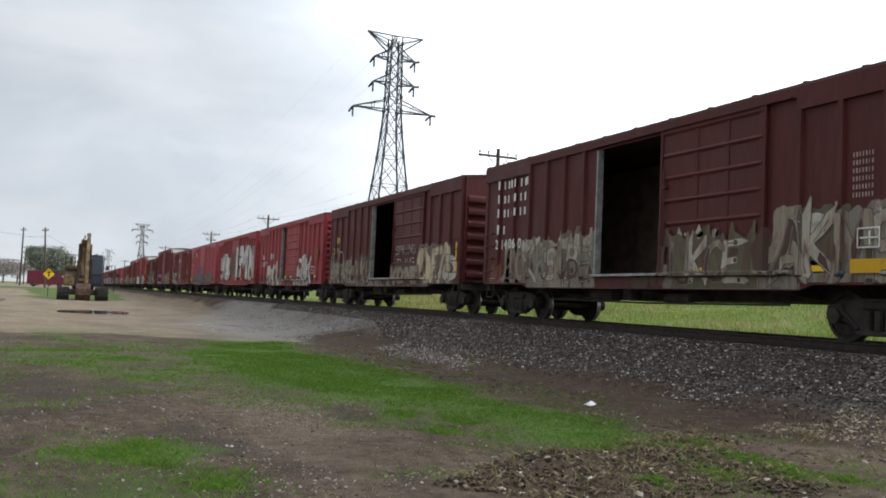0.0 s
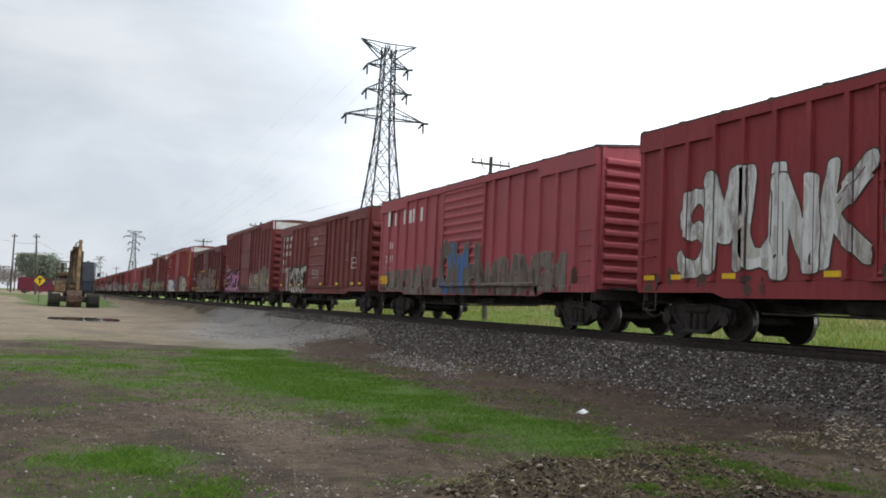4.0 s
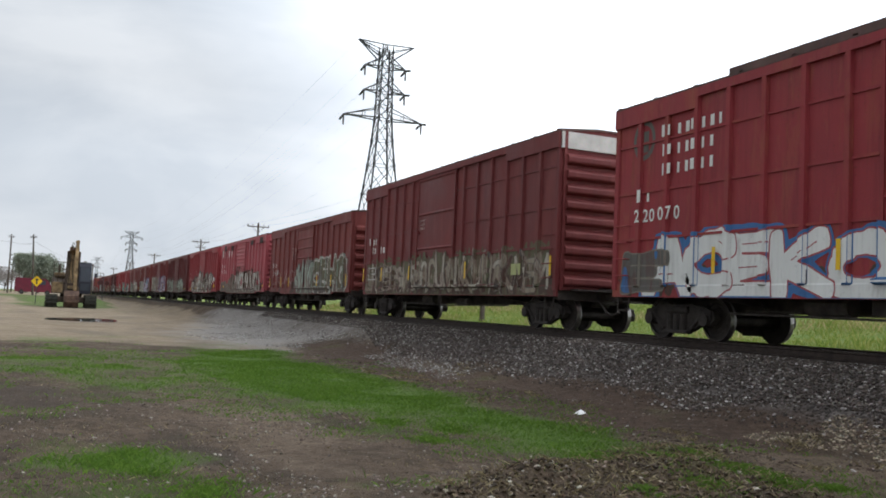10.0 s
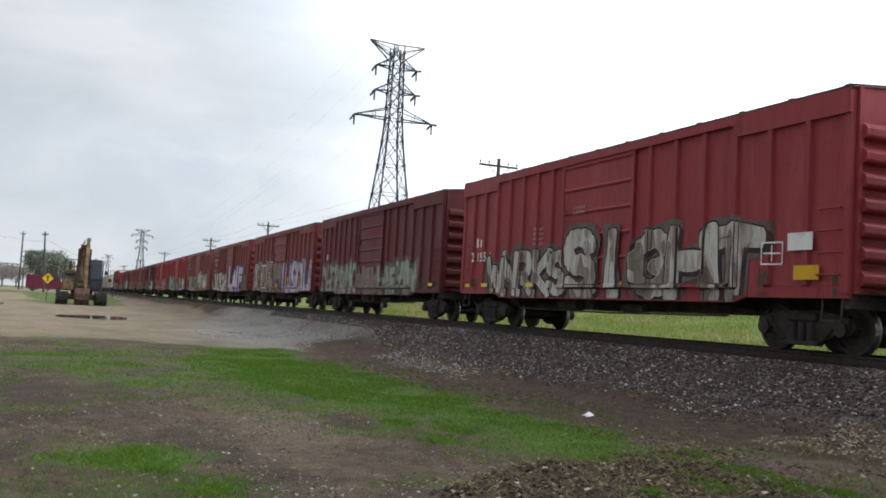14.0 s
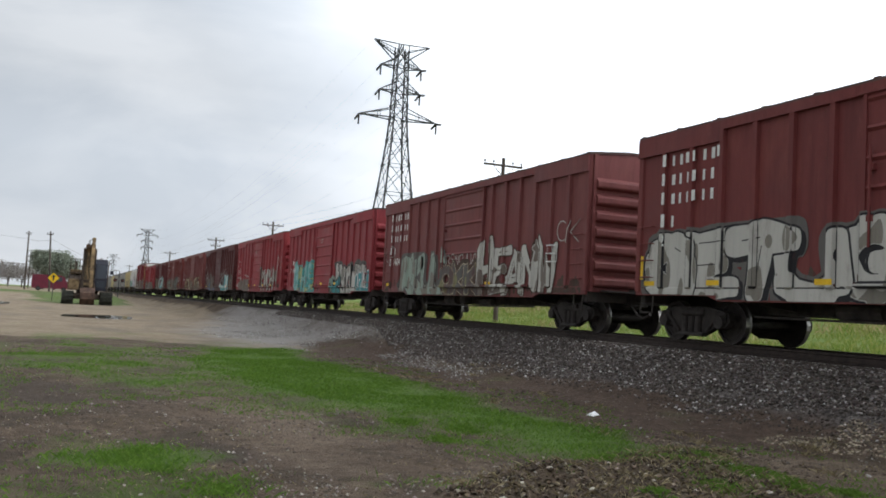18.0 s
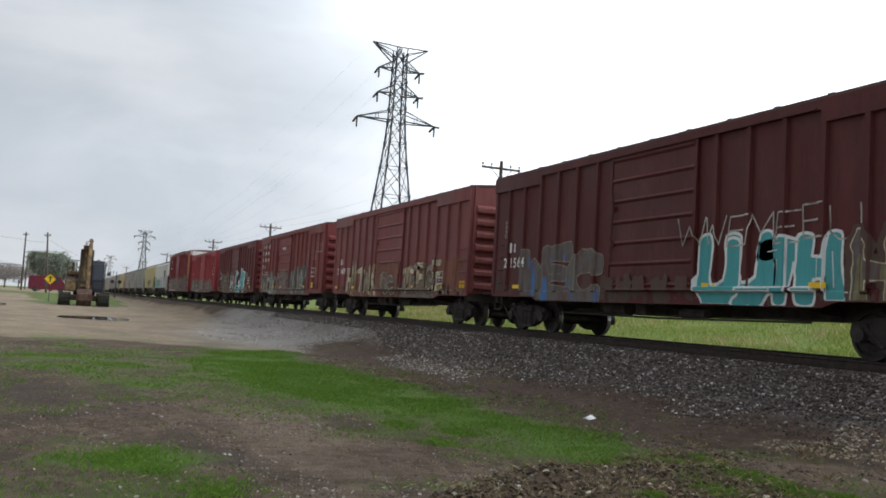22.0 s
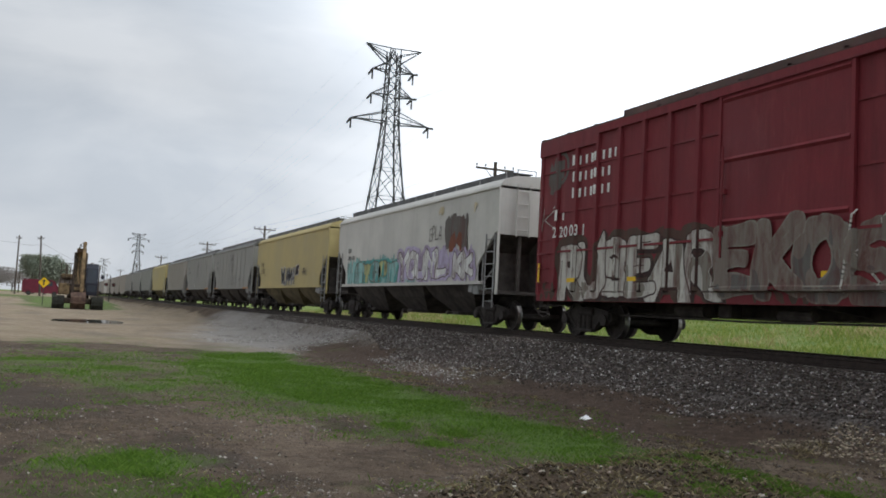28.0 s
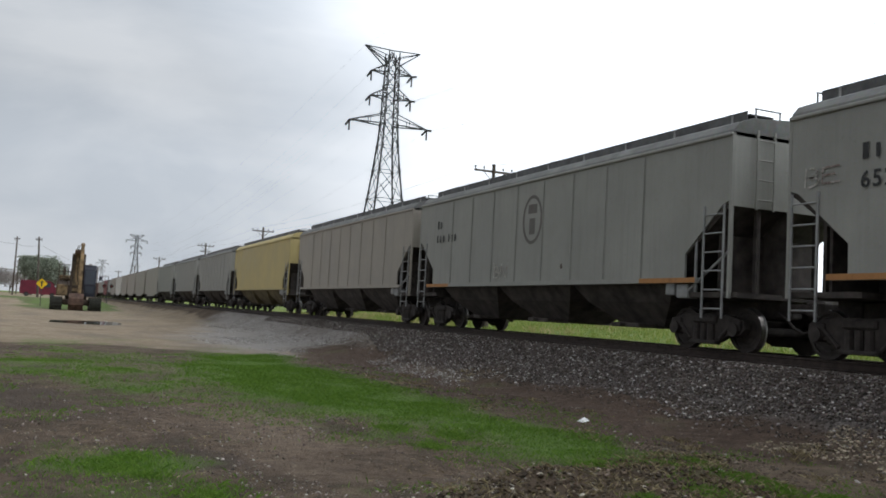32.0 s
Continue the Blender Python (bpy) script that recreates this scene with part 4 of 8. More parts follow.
# ---- spray paint on the car sides
def arc(cx, cz, rx, rz, a0, a1, n=9):
    return [(cx + rx * math.cos(radians(a0 + (a1 - a0) * i / n)), cz + rz * math.sin(radians(a0 + (a1 - a0) * i / n))) for i in range(n + 1)]


# strokes of broad sprayed letters in a unit box
STROKES = {
    "A": [[(0.0, 0), (0.42, 1), (0.62, 0.95), (0.98, 0)], [(0.2, 0.34), (0.78, 0.34)]],
    "B": [[(0.12, 0), (0.10, 1)], arc(0.35, 0.74, 0.42, 0.25, 95, -95), arc(0.35, 0.26, 0.50, 0.26, 95, -95)],
    "C": [arc(0.55, 0.5, 0.45, 0.48, 45, 315)],
    "D": [[(0.10, 0.02), (0.10, 0.98)], arc(0.15, 0.5, 0.75, 0.48, 90, -90)],
    "E": [[(0.92, 0.97), (0.10, 0.95), (0.08, 0.03), (0.95, 0.05)], [(0.10, 0.5), (0.72, 0.52)]],
    "F": [[(0.95, 0.97), (0.12, 0.95), (0.08, 0.0)], [(0.10, 0.52), (0.74, 0.54)]],
    "G": [arc(0.55, 0.5, 0.45, 0.48, 45, 330) + [(0.95, 0.48), (0.60, 0.46)]],
    "H": [[(0.08, 0), (0.12, 1)], [(0.92, 0), (0.88, 1)], [(0.1, 0.5), (0.9, 0.52)]],
    "I": [[(0.48, 0), (0.52, 1)]],
    "K": [[(0.10, 0), (0.12, 1)], [(0.92, 1), (0.20, 0.48), (0.98, 0)]],
    "L": [[(0.1, 1), (0.08, 0.04), (0.92, 0.06)]],
    "M": [[(0.0, 0), (0.08, 1), (0.48, 0.35), (0.90, 1), (1.0, 0)]],
    "N": [[(0.08, 0), (0.1, 1), (0.85, 0.05), (0.9, 1)]],
    "O": [arc(0.5, 0.5, 0.44, 0.48, 0, 360, 16)],
    "P": [[(0.12, 0), (0.10, 1)], arc(0.35, 0.70, 0.48, 0.29, 95, -95)],
    "R": [[(0.12, 0), (0.10, 1)], arc(0.35, 0.72, 0.42, 0.27, 95, -95), [(0.35, 0.45), (0.95, 0.0)]],
    "S": [arc(0.5, 0.74, 0.40, 0.25, 20, 255) + arc(0.5, 0.26, 0.42, 0.26, 80, -160)],
    "T": [[(0.0, 0.92), (0.5, 0.98), (1.0, 0.9)], [(0.52, 0.95), (0.45, 0)]],
    "U": [[(0.05, 1), (0.06, 0.25), (0.30, 0.02), (0.70, 0.02), (0.93, 0.25), (0.92, 1)]],
    "V": [[(0.02, 1), (0.46, 0.02), (0.95, 1)]],
    "W": [[(0.0, 1), (0.22, 0.03), (0.5, 0.7), (0.76, 0.03), (1.0, 1)]],
    "X": [[(0.05, 0), (0.95, 1)], [(0.05, 1), (0.95, 0)]],
    "Y": [[(0.05, 1), (0.48, 0.5), (0.95, 1)], [(0.48, 0.5), (0.45, 0)]],
    "Z": [[(0.05, 0.95), (0.92, 0.97), (0.08, 0.04), (0.96, 0.05)]],
    "*": [arc(0.5, 0.5, 0.30, 0.30, 0, 360, 8)],
}
LAYER = {}
STYLE = {
    "chalk": dict(fill="chalk", fill2="dust", line="grime", ow=0.03, sharp=True),
    "silver": dict(fill="chalk", fill2="ash", line="black", cloud="smoke", deep=True, ow=0.04),
    "worn_silver": dict(fill="chalk", fill2="ash", line="soot", cloud="grime", deep=True, ow=0.035, sharp=True),
    "mural": dict(fill="putty", fill2="aqua", line="smoke", cloud="dust", ow=0.04),
    "olive": dict(fill="moss", fill2="smoke", line="chalk", cloud="sage", ow=0.07, sharp=True),
    "bold": dict(fill="white", fill2="chalk", line="grime", ow=0.028),
    "ghost": dict(fill="dust", fill2="smoke", line="ash", ow=0.03),
    "camo": dict(fill="smoke", fill2="olive", line="cream", cloud="grime", ow=0.022, sharp=True),
    "cream": dict(fill="cream", fill2="dust", line="smoke", cloud="dust", ow=0.035, sharp=True),
    "scraps": dict(fill="putty", fill2="grime", fill3="bone", line="smoke", ow=0.018, sharp=True),
    "buff": dict(fill="cream", fill2="olive", fill3="putty", line="soot", ow=0.028, sharp=True),
    "pink": dict(fill="pink", fill2="lilac", line="black", cloud="black", ow=0.035, sharp=True),
    "lilac": dict(fill="haze", fill2="lilac", line="teal", cloud="plum", ow=0.045),
    "teal": dict(fill="teal", fill2="aqua", line="black", cloud="sage", deep=True),
    "aqua": dict(fill="teal", fill2="teal", line="white", ow=0.055),
    "sage": dict(fill="sage", fill2="ash", line="smoke", cloud="smoke", ow=0.03, sharp=True),
    "dark": dict(fill="smoke", fill2="blue", line="ash", ow=0.03),
    "black": dict(fill="black", fill2="smoke", line="white", ow=0.026),
    "lime": dict(fill="aqua", fill2="sea", line="moss", cloud="sea", fill3="lime", ow=0.026, sharp=True),
    "stone": dict(fill="ash", fill2="moss", line="soot", cloud="chalk", halo="white", ow=0.05, sharp=True),
    "mud": dict(fill="putty", fill2="grime", line="smoke", cloud="grime", ow=0.02, sharp=True),
    "wire": dict(fill=None, line="chalk"),
    "violet": dict(fill="white", fill2="lilac", line="grime", cloud="lilac", ow=0.03, sharp=True),
    "rose": dict(fill="white", fill2="white", line="rose", cloud="blue", ow=0.03),
    "wired": dict(fill=None, line="smoke"),
}


def patch(sh, F, X, Z, D, lift, mi):
    """Adds the region F > 0 of a grid as smooth-edged sheet on the surface y = D."""
    ok = np.isfinite(D)
    Fv = np.where(ok, F, -1.0)
    q = lambda a: (a[:-1, :-1], a[1:, :-1], a[1:, 1:], a[:-1, 1:])
    f = q(Fv)
    pos = [a > 0 for a in f]
    full = pos[0] & pos[1] & pos[2] & pos[3]
    mixed = (pos[0] | pos[1] | pos[2] | pos[3]) & ~full & (q(ok)[0] & q(ok)[1] & q(ok)[2] & q(ok)[3])
    flat = (D[:-1, :-1] == D[:-1, 1:]) & (D[1:, :-1] == D[1:, 1:])
    xs, zs = X[:, 0].tolist(), Z[0].tolist()
    nz = full.shape[1]
    for i in np.nonzero(full.any(axis=1))[0]:
        col, fl = full[i], flat[i]
        k = 0
        while k < nz:
            if not col[k]:
                k += 1
                continue
            e = k + 1
            if fl[k]:
                while e < nz and col[e] and fl[e]:
                    e += 1
            sh.add([(xs[i], D[i, k] - lift, zs[k]), (xs[i + 1], D[i + 1, k] - lift, zs[k]), (xs[i + 1], D[i + 1, e] - lift, zs[e]), (xs[i], D[i, e] - lift, zs[e])], [(0, 1, 2, 3)], mi)
            k = e
    I, K = np.nonzero(mixed)
    cor = ((0, 0), (1, 0), (1, 1), (0, 1))
    vals = [a[mixed].tolist() for a in f]
    deps = [a[mixed].tolist() for a in q(D)]
    for m, (i, k) in enumerate(zip(I.tolist(), K.tolist())):
        out = []
        for c in range(4):
            n = (c + 1) % 4
            a, b = vals[c][m], vals[n][m]
            if a > 0:
                out.append((xs[i + cor[c][0]], deps[c][m] - lift, zs[k + cor[c][1]]))
            if (a > 0) != (b > 0):
                u = a / (a - b)
                out.append((xs[i + cor[c][0]] + u * (xs[i + cor[n][0]] - xs[i + cor[c][0]]), deps[c][m] + u * (deps[n][m] - deps[c][m]) - lift, zs[k + cor[c][1]] + u * (zs[k + cor[n][1]] - zs[k + cor[c][1]])))
        if len(out) > 2:
            sh.add(out, [tuple(range(len(out)))], mi)


def ribbon(sh, pts, w, face, lift, mi=0):
    """A thin sprayed line along points in x, z."""
    fine = []
    for (ax, az), (bx, bz) in zip(pts, pts[1:]):
        n = max(1, int(math.hypot(bx - ax, bz - az) / 0.07))
        fine += [(ax + (bx - ax) * k / n, az + (bz - az) * k / n) for k in range(n)]
    fine.append(pts[-1])
    P = np.array(fine)
    Dp = face(P[:, 0], P[:, 1])
    for k in range(len(fine) - 1):
        (ax, az), (bx, bz) = fine[k], fine[k + 1]
        ln = math.hypot(bx - ax, bz - az)
        if ln < 1e-5 or not (np.isfinite(Dp[k]) and np.isfinite(Dp[k + 1])):
            continue
        nx_, nz_ = -(bz - az) / ln * w, (bx - ax) / ln * w
        ex, ez = (bx - ax) / ln * w * 0.5, (bz - az) / ln * w * 0.5
        ya, yb = Dp[k] - lift, Dp[k + 1] - lift
        sh.add([(ax - ex - nx_, ya, az - ez - nz_), (bx + ex - nx_, yb, bz + ez - nz_), (bx + ex + nx_, yb, bz + ez + nz_), (ax - ex + nx_, ya, az - ez + nz_)], [(0, 1, 2, 3)], mi)


def piece(car, face, x0, x1, z0, z1, n, style, seed, fat=1.0, worn=0.30, label=""):
    """A sprayed piece: overlapping outlined letters with shadow and cloud, laid over sheet, posts and door."""
    LAYER[car.name] = LAYER.get(car.name, 0) + 1
    lift = 0.004 * LAYER[car.name]
    st = STYLE[style]
    rng = random.Random(seed)
    inks = INK_WORN if worn >= 0.3 else INK
    if isinstance(n, int):
        n = n if style in ("rose", "bold", "wire", "wired") else max(n, int(n * 1.2))
        word = "".join(rng.choice("ABCEGHKMNORSSUUWEKO") for k in range(n))
    else:
        word = n
    w, h = (x1 - x0) / len(word), z1 - z0
    lines = []
    for i, c in enumerate(word):
        tall, lean, base = 0.84 + 0.16 * rng.random(), rng.uniform(-0.08, 0.14), rng.uniform(-0.05, 0.06)
        ws, wide = w * rng.uniform(0.92, 1.06), rng.uniform(0.95, 1.12)
        lines.append([[(x0 + w * i + ws * (0.5 + (u - 0.5) * wide) + lean * v * h, z0 + h * (base + 0.05 + (tall - 0.06) * v)) for u, v in line] for line in STROKES[c]])
    if not st["fill"]:
        sh = Shape()
        for letter in lines:
            for line in letter:
                ribbon(sh, line, 0.016 if h < 0.9 else 0.022, face, lift)
        if sh.f:
            tagged(part("graffiti", sh, inks[st["line"]], car, label or "thin sprayed line graffiti"), kind="stuff")
        return
    spikes = []
    if st.get("sharp"):         # drawn-out points on the letters' ends
        for letter in lines:
            for line in list(letter):
                for a, b in ((line[0], line[1]), (line[-1], line[-2])):
                    if rng.random() < 0.75:
                        ln_ = math.hypot(a[0] - b[0], a[1] - b[1]) + 1e-6
                        r_ = rng.uniform(0.16, 0.34) * h
                        tip = (a[0] + (a[0] - b[0]) / ln_ * r_ * 0.6 + rng.uniform(-0.12, 0.12), a[1] + (a[1] - b[1]) / ln_ * r_)
                        spikes.append([a, (tip[0], max(z0 - 0.1, tip[1]))])
                        letter.append(spikes[-1])
    step = 0.03
    ow = st.get("ow", 0.05)

    def grid(ax, bx, az, bz):
        gx_ = np.arange(ax, bx + step, step)
        gz_ = np.arange(az, bz + step, step)
        X, Z = np.meshgrid(gx_, gz_, indexing="ij")
        return X, Z, face(X, Z)

    def dist(letter, hw, X, Z):
        wx = X + 0.05 * soft_noise(X, Z, 0.5, seed % 97)
        wz = Z + 0.05 * soft_noise(X, Z, 0.5, seed % 89 + 3)
        d = np.full(X.shape, 9.0)
        for line in letter:
            thin = 0.9 if len(line) == 2 and line in spikes else 0.28
            for (ax, az), (bx, bz) in zip(line, line[1:]):
                ex, ez = bx - ax, bz - az
                t = np.clip(((wx - ax) * ex + (wz - az) * ez) / (ex * ex + ez * ez + 1e-9), 0, 1)
                ux, uz = wx - ax - t * ex, wz - az - t * ez
                d = np.minimum(d, 0.6 * np.hypot(ux, uz) + 0.4 * np.maximum(np.abs(ux), np.abs(uz)) - hw * (1.12 - thin * t))
        return d

    halves = [(0.135 if st.get("sharp") else 0.15) * fat * min(w, 0.95) * rng.uniform(0.9, 1.15) for c in word]
    # the cloud and the shadow under all letters
    X, Z, D = grid(x0 - 0.35, x1 + 0.40, z0 - 0.22, z1 + 0.25)
    total = np.minimum.reduce([dist(a, b, X, Z) for a, b in zip(lines, halves)])
    names, sh = [], Shape()

    def ink(k):
        if k not in names:
            names.append(k)
        return names.index(k)

    nz = soft_noise(X, Z, 0.6, seed % 61 + 7)
    if st.get("halo"):
        patch(sh, 0.13 - total, X, Z, D, lift - 0.001, ink(st["halo"]))
    if st.get("cloud"):
        patch(sh, (0.09 if st.get("halo") else 0.13) + 0.11 * nz - total, X, Z, D, lift, ink(st["cloud"]))
    if st.get("deep"):
        back = np.minimum.reduce([dist(a, b, X - 0.09, Z + 0.07) for a, b in zip(lines, halves)])
        patch(sh, 0.03 - back, X, Z, D, lift + 0.0006, ink("black" if st["line"] == "black" else "soot"))
    if not sh.f:
        patch(sh, ow * 0.6 - total, X, Z, D, lift, ink(st["line"]))
    if not sh.f:
        return
    base = tagged(part("graffiti", sh, [inks[k] for k in names], car, label or st["fill"] + " spray painted graffiti"), kind="stuff")
    order = list(range(len(word)))
    rng.shuffle(order)
    for place, i in enumerate(order):
        px = [p[0] for line in lines[i] for p in line]
        pz = [p[1] for line in lines[i] for p in line]
        m = halves[i] * 1.3 + ow + 0.06
        X, Z, D = grid(min(px) - m, max(px) + m, min(pz) - m, max(pz) + m)
        d = dist(lines[i], halves[i], X, Z)
        up = lift + 0.0012 + 0.0008 * (place % 3)
        names, sh = [], Shape()
        patch(sh, ow - d, X, Z, D, up, ink(st["line"]))
        patch(sh, -d, X, Z, D, up + 0.0003, ink(st.get("fill3") if st.get("fill3") and i % 2 else st["fill"]))
        tone = soft_noise(X, Z * 0.35, 0.22, seed % 53 + i) + 0.5 * soft_noise(X, Z, 0.5, seed % 31 + i) - 0.38 - 0.5 * (Z - z0 - 0.4 * h) / h
        patch(sh, np.minimum(-d - 0.012, 0.2 * tone), X, Z, D, up + 0.0006, ink(st["fill2"]))
        if not sh.f:
            continue
        for line in lines[i][:2]:       # crease lines along the strokes
            if rng.random() < 0.65 and len(line) > 1 and h > 0.8:
                a, b = line[0], line[1]
                o = halves[i] * rng.uniform(-0.35, 0.35)
                ribbon(sh, [(a[0] + o + (b[0] - a[0]) * u, a[1] + (b[1] - a[1]) * u) for u in (0.15, 0.8)], 0.011, face, up + 0.0009, ink(st["line"]))
        part("letter", sh, [inks[k] for k in names], base)


def stain(car, face, x0, x1, z0, z1, ink, seed, cover=0.55):
    """Ragged patch of bare or old paint with runs below it."""
    step = 0.03
    X, Z = np.meshgrid(np.arange(x0, x1, step), np.arange(z0, z1, step), indexing="ij")
    edge = np.minimum(np.minimum(X - x0, x1 - X) / 0.18, np.minimum((Z - z0) / 0.45, (z1 - Z) / 0.35))
    n = soft_noise(X, Z, 0.5, seed) * 0.6 + soft_noise(X, Z * 0.2, 0.13, seed + 1) * 0.8 + soft_noise(X, Z, 0.12, seed + 2) * 0.3
    sh = Shape()
    patch(sh, np.minimum(np.clip(edge, 0, 1) + n * 0.7 - 1.15 + cover, edge), X, Z, face(X, Z), 0.001 + 0.0004 * (seed % 7), 0)
    if sh.f:
        tagged(part("paint_patch", sh, INK_WORN[ink], car, "ragged " + ink + " coloured paint patch"), kind="stuff")


GLYPHS = {}


def front(face, x0, x1, z):
    """The foremost surface between x0 and x1 at height z."""
    d = face(np.linspace(x0, x1, 7), np.full(7, z))
    return float(np.nanmin(d)) if np.isfinite(d).any() else -HW


def bars(car, face, x, z, words, h, mat=None, gap=0.35):
    """A line of writing as plain character-sized bars; words: lengths of the words."""
    mat = mat or LETTER
    u = h * (0.97 if h > 0.2 else 0.8)
    joined = Shape()
    for n in words:
        for k in range(n):
            wide, tall = u * (0.36 + 0.08 * ((k * 7 + n) % 3 - 1)), h * (1.0 if k == 0 or h < 0.2 else 0.86)
            a = x + u * 0.14
            y = front(face, a, a + wide, z + h / 2) - 0.003
            if h >= 0.2:
                key = ("bar", round(wide, 3), round(tall, 3), mat.name)
                if key not in GLYPHS:
                    GLYPHS[key] = Shape().box(0, wide, 0, 0.003, 0, tall).mesh("lettering", mat)
                part("lettering", GLYPHS[key], None, car, at=(a, y, z))
            else:
                joined.box(a, a + wide, y, y + 0.003, z, z + tall)
            x += u
        x += u * gap * 2
    if joined.f:
        tagged(part("small_lettering", joined, mat, car, "line of small painted lettering"), kind="stuff")


def number(car, face, x, z, body, h, mat=None):
    """Painted digits in the built-in font, each on the sheet or post that it lies on."""
    mat = mat or LETTER
    for c in body:
        if c != " ":
            key = (c, h, mat.name)
            if key not in GLYPHS:
                cu = bpy.data.curves.new("digit", "FONT")
                cu.body, cu.size, cu.offset = c, h * 1.38, 0.006
                tmp = new("digit", cu)
                me = bpy.data.meshes.new_from_object(tmp.evaluated_get(bpy.context.evaluated_depsgraph_get()))
                bpy.data.objects.remove(tmp)
                me.materials.clear()
                me.materials.append(mat)
                mx_ = sum(v.co.x for v in me.vertices) / len(me.vertices)
                for v in me.vertices:
                    v.co.x += 0.36 * h - mx_
                GLYPHS[key] = me
            part("digit", GLYPHS[key], None, car, at=pose(x, front(face, x, x + 0.6 * h, z + h / 2) - 0.003, z, 90, 0, 0))
        x += h * (0.80 if c != " " else 0.6)


def post_mesh(z0, z1, w=0.105, d=0.072):
    s = Shape()
    o = [(-w / 2 - 0.02, 0), (-w / 2, -d), (w / 2, -d), (w / 2 + 0.02, 0)]
    v = [(x, y, z0) for x, y in o] + [(x, y, z1) for x, y in o]
    return s.add(v, [(0, 1, 5, 4), (1, 2, 6, 5), (2, 3, 7, 6), (4, 5, 6, 7), (3, 2, 1, 0)])


MESHES = {}


def shared(key, make, mat):
    if key not in MESHES:
        MESHES[key] = make().mesh(key[0], mat)
    return MESHES[key]


def end_wall(eave, ribs):
    """Corrugated pressed-steel end, built for the end at x = 0 facing +x."""
    s = Shape()
    z0, z1 = 1.0, eave
    prof = [(0.0, z0)]
    pitch = (z1 - (0.46 if ribs < 10 else 0.16) - z0 - 0.10) / ribs
    for k in range(ribs):
        b = z0 + 0.10 + pitch * k
        prof += [(0.0, b), (0.115, b + pitch * 0.10), (0.135, b + pitch * 0.20), (0.135, b + pitch * 0.46), (0.115, b + pitch * 0.56), (0.0, b + pitch * 0.74)]
    prof += [(0.0, z1), (-0.06, z1), (-0.06, z0)]
    s.prism([(x, z) for x, z in prof], -HW + 0.16, HW - 0.16)
    for y in (-HW + 0.074, HW - 0.16):
        s.box(-0.06, 0.06, y, y + 0.086, z0, z1)
    return s


def boxcar(name, i, colour, label, L=14.85, tall=False, door=(6.0, 2.95, 0.0), ribs=6, left=6, right=6, art=(), cap=False, far=False, step=False, bright="", sill=(0.92, 0.82), eave=(0.42, 0.20), end=""):
    car = thing(name, pose(0, TRACK_Y, 0), label, "boxcar", "train of freight cars")
    mat = PAINT[colour]
    E = 5.0 if tall else 4.33
    d0, dw, slide = door
    d1 = d0 + dw
    zb = 1.12
    top_door = E - 0.25
    ends, mid = sill
    rail_end = min(L - 0.3, d1 + 3.1)
    # hollow body
    if far:
        s = Shape().box(0, L, -HW, HW, 1.0, E)
        s.prism([(2.6, 1.0), (3.1, 0.72), (L - 3.1, 0.72), (L - 2.6, 1.0)], -HW, -HW + 0.1)
        part("body", s, mat, car)
    else:
        part("side_wall", Shape().box(0, d0, -HW, -HW + 0.07, zb, E), mat, car)
        part("side_wall", Shape().box(d1, L, -HW, -HW + 0.07, zb, E), mat, car)
        part("door_header", Shape().box(d0, d1, -HW, -HW + 0.07, top_door, E), mat, car)
        part("side_wall", Shape().box(0, L, HW - 0.07, HW, zb, E), mat, car)
        part("floor_deck", Shape().box(0.06, L - 0.06, -HW + 0.07, HW - 0.07, 1.02, 1.12), INSIDE, car)
        part("inner_lining", Shape().box(0.08, L - 0.08, HW - 0.10, HW - 0.074, 1.14, E - 0.1), INSIDE, car, "dark plywood lining")
        for k in range(2):
            edge = [(0, ends), (0, 1.115), (L, 1.115), (L, ends), (L - 2.35, ends), (L - 2.65, mid), (2.65, mid), (2.35, ends)]
            if tall:
                edge = [(0, 0.84), (0, 1.115), (L, 1.115), (L, 0.84)]
            y = -HW - 0.008 if k == 0 else HW - 0.05
            part("side_sill", Shape().prism(edge, y, y + 0.06), mat, car)
    # roof with cross ribs
    s = Shape()
    pr = [(-HW - 0.045, E - 0.02), (-HW - 0.045, E + 0.035), (-0.4, E + 0.15), (0.4, E + 0.15), (HW + 0.045, E + 0.035), (HW + 0.045, E - 0.02), (0.4, E + 0.10), (-0.4, E + 0.10)]
    s.prism_x(pr, -0.03, L + 0.03)
    if not far:
        for k in range(int(L / 1.22) + 1):
            x = 0.1 + k * (L - 0.2) / int(L / 1.22)
            s.prism_x([(-HW - 0.05, E + 0.02), (-HW - 0.05, E + 0.055), (-0.4, E + 0.172), (0.4, E + 0.172), (HW + 0.05, E + 0.055), (HW + 0.05, E + 0.02), (0.4, E + 0.145), (-0.4, E + 0.145)], x - 0.05, x + 0.05)
    if step:
        s.prism_x([(-HW - 0.05, E), (-HW - 0.05, E + 0.16), (-0.4, E + 0.27), (0.4, E + 0.27), (HW + 0.05, E + 0.16), (HW + 0.05, E)], L * 0.2, L * 0.71)
    part("roof", s, ROOFM, car, "weathered ribbed steel roof")
    nr = (11 if ribs > 6 else 7) + (2 if tall else 0)
    em = shared(("end_wall", tall, nr, end or colour), lambda: end_wall(E, nr), PAINT[end] if end else mat)
    part("end_wall", em, None, car, "corrugated pressed steel end", at=pose(L, 0, 0))
    part("end_wall", em, None, car, at=pose(0, 0, 0, 0, 0, 180))
    for x in (0.002, L - 0.062):
        part("end_gable", Shape().prism_x([(-HW, E - 0.015), (HW, E - 0.015), (0.4, E + 0.115), (-0.4, E + 0.115)], x, x + 0.06), mat, car)
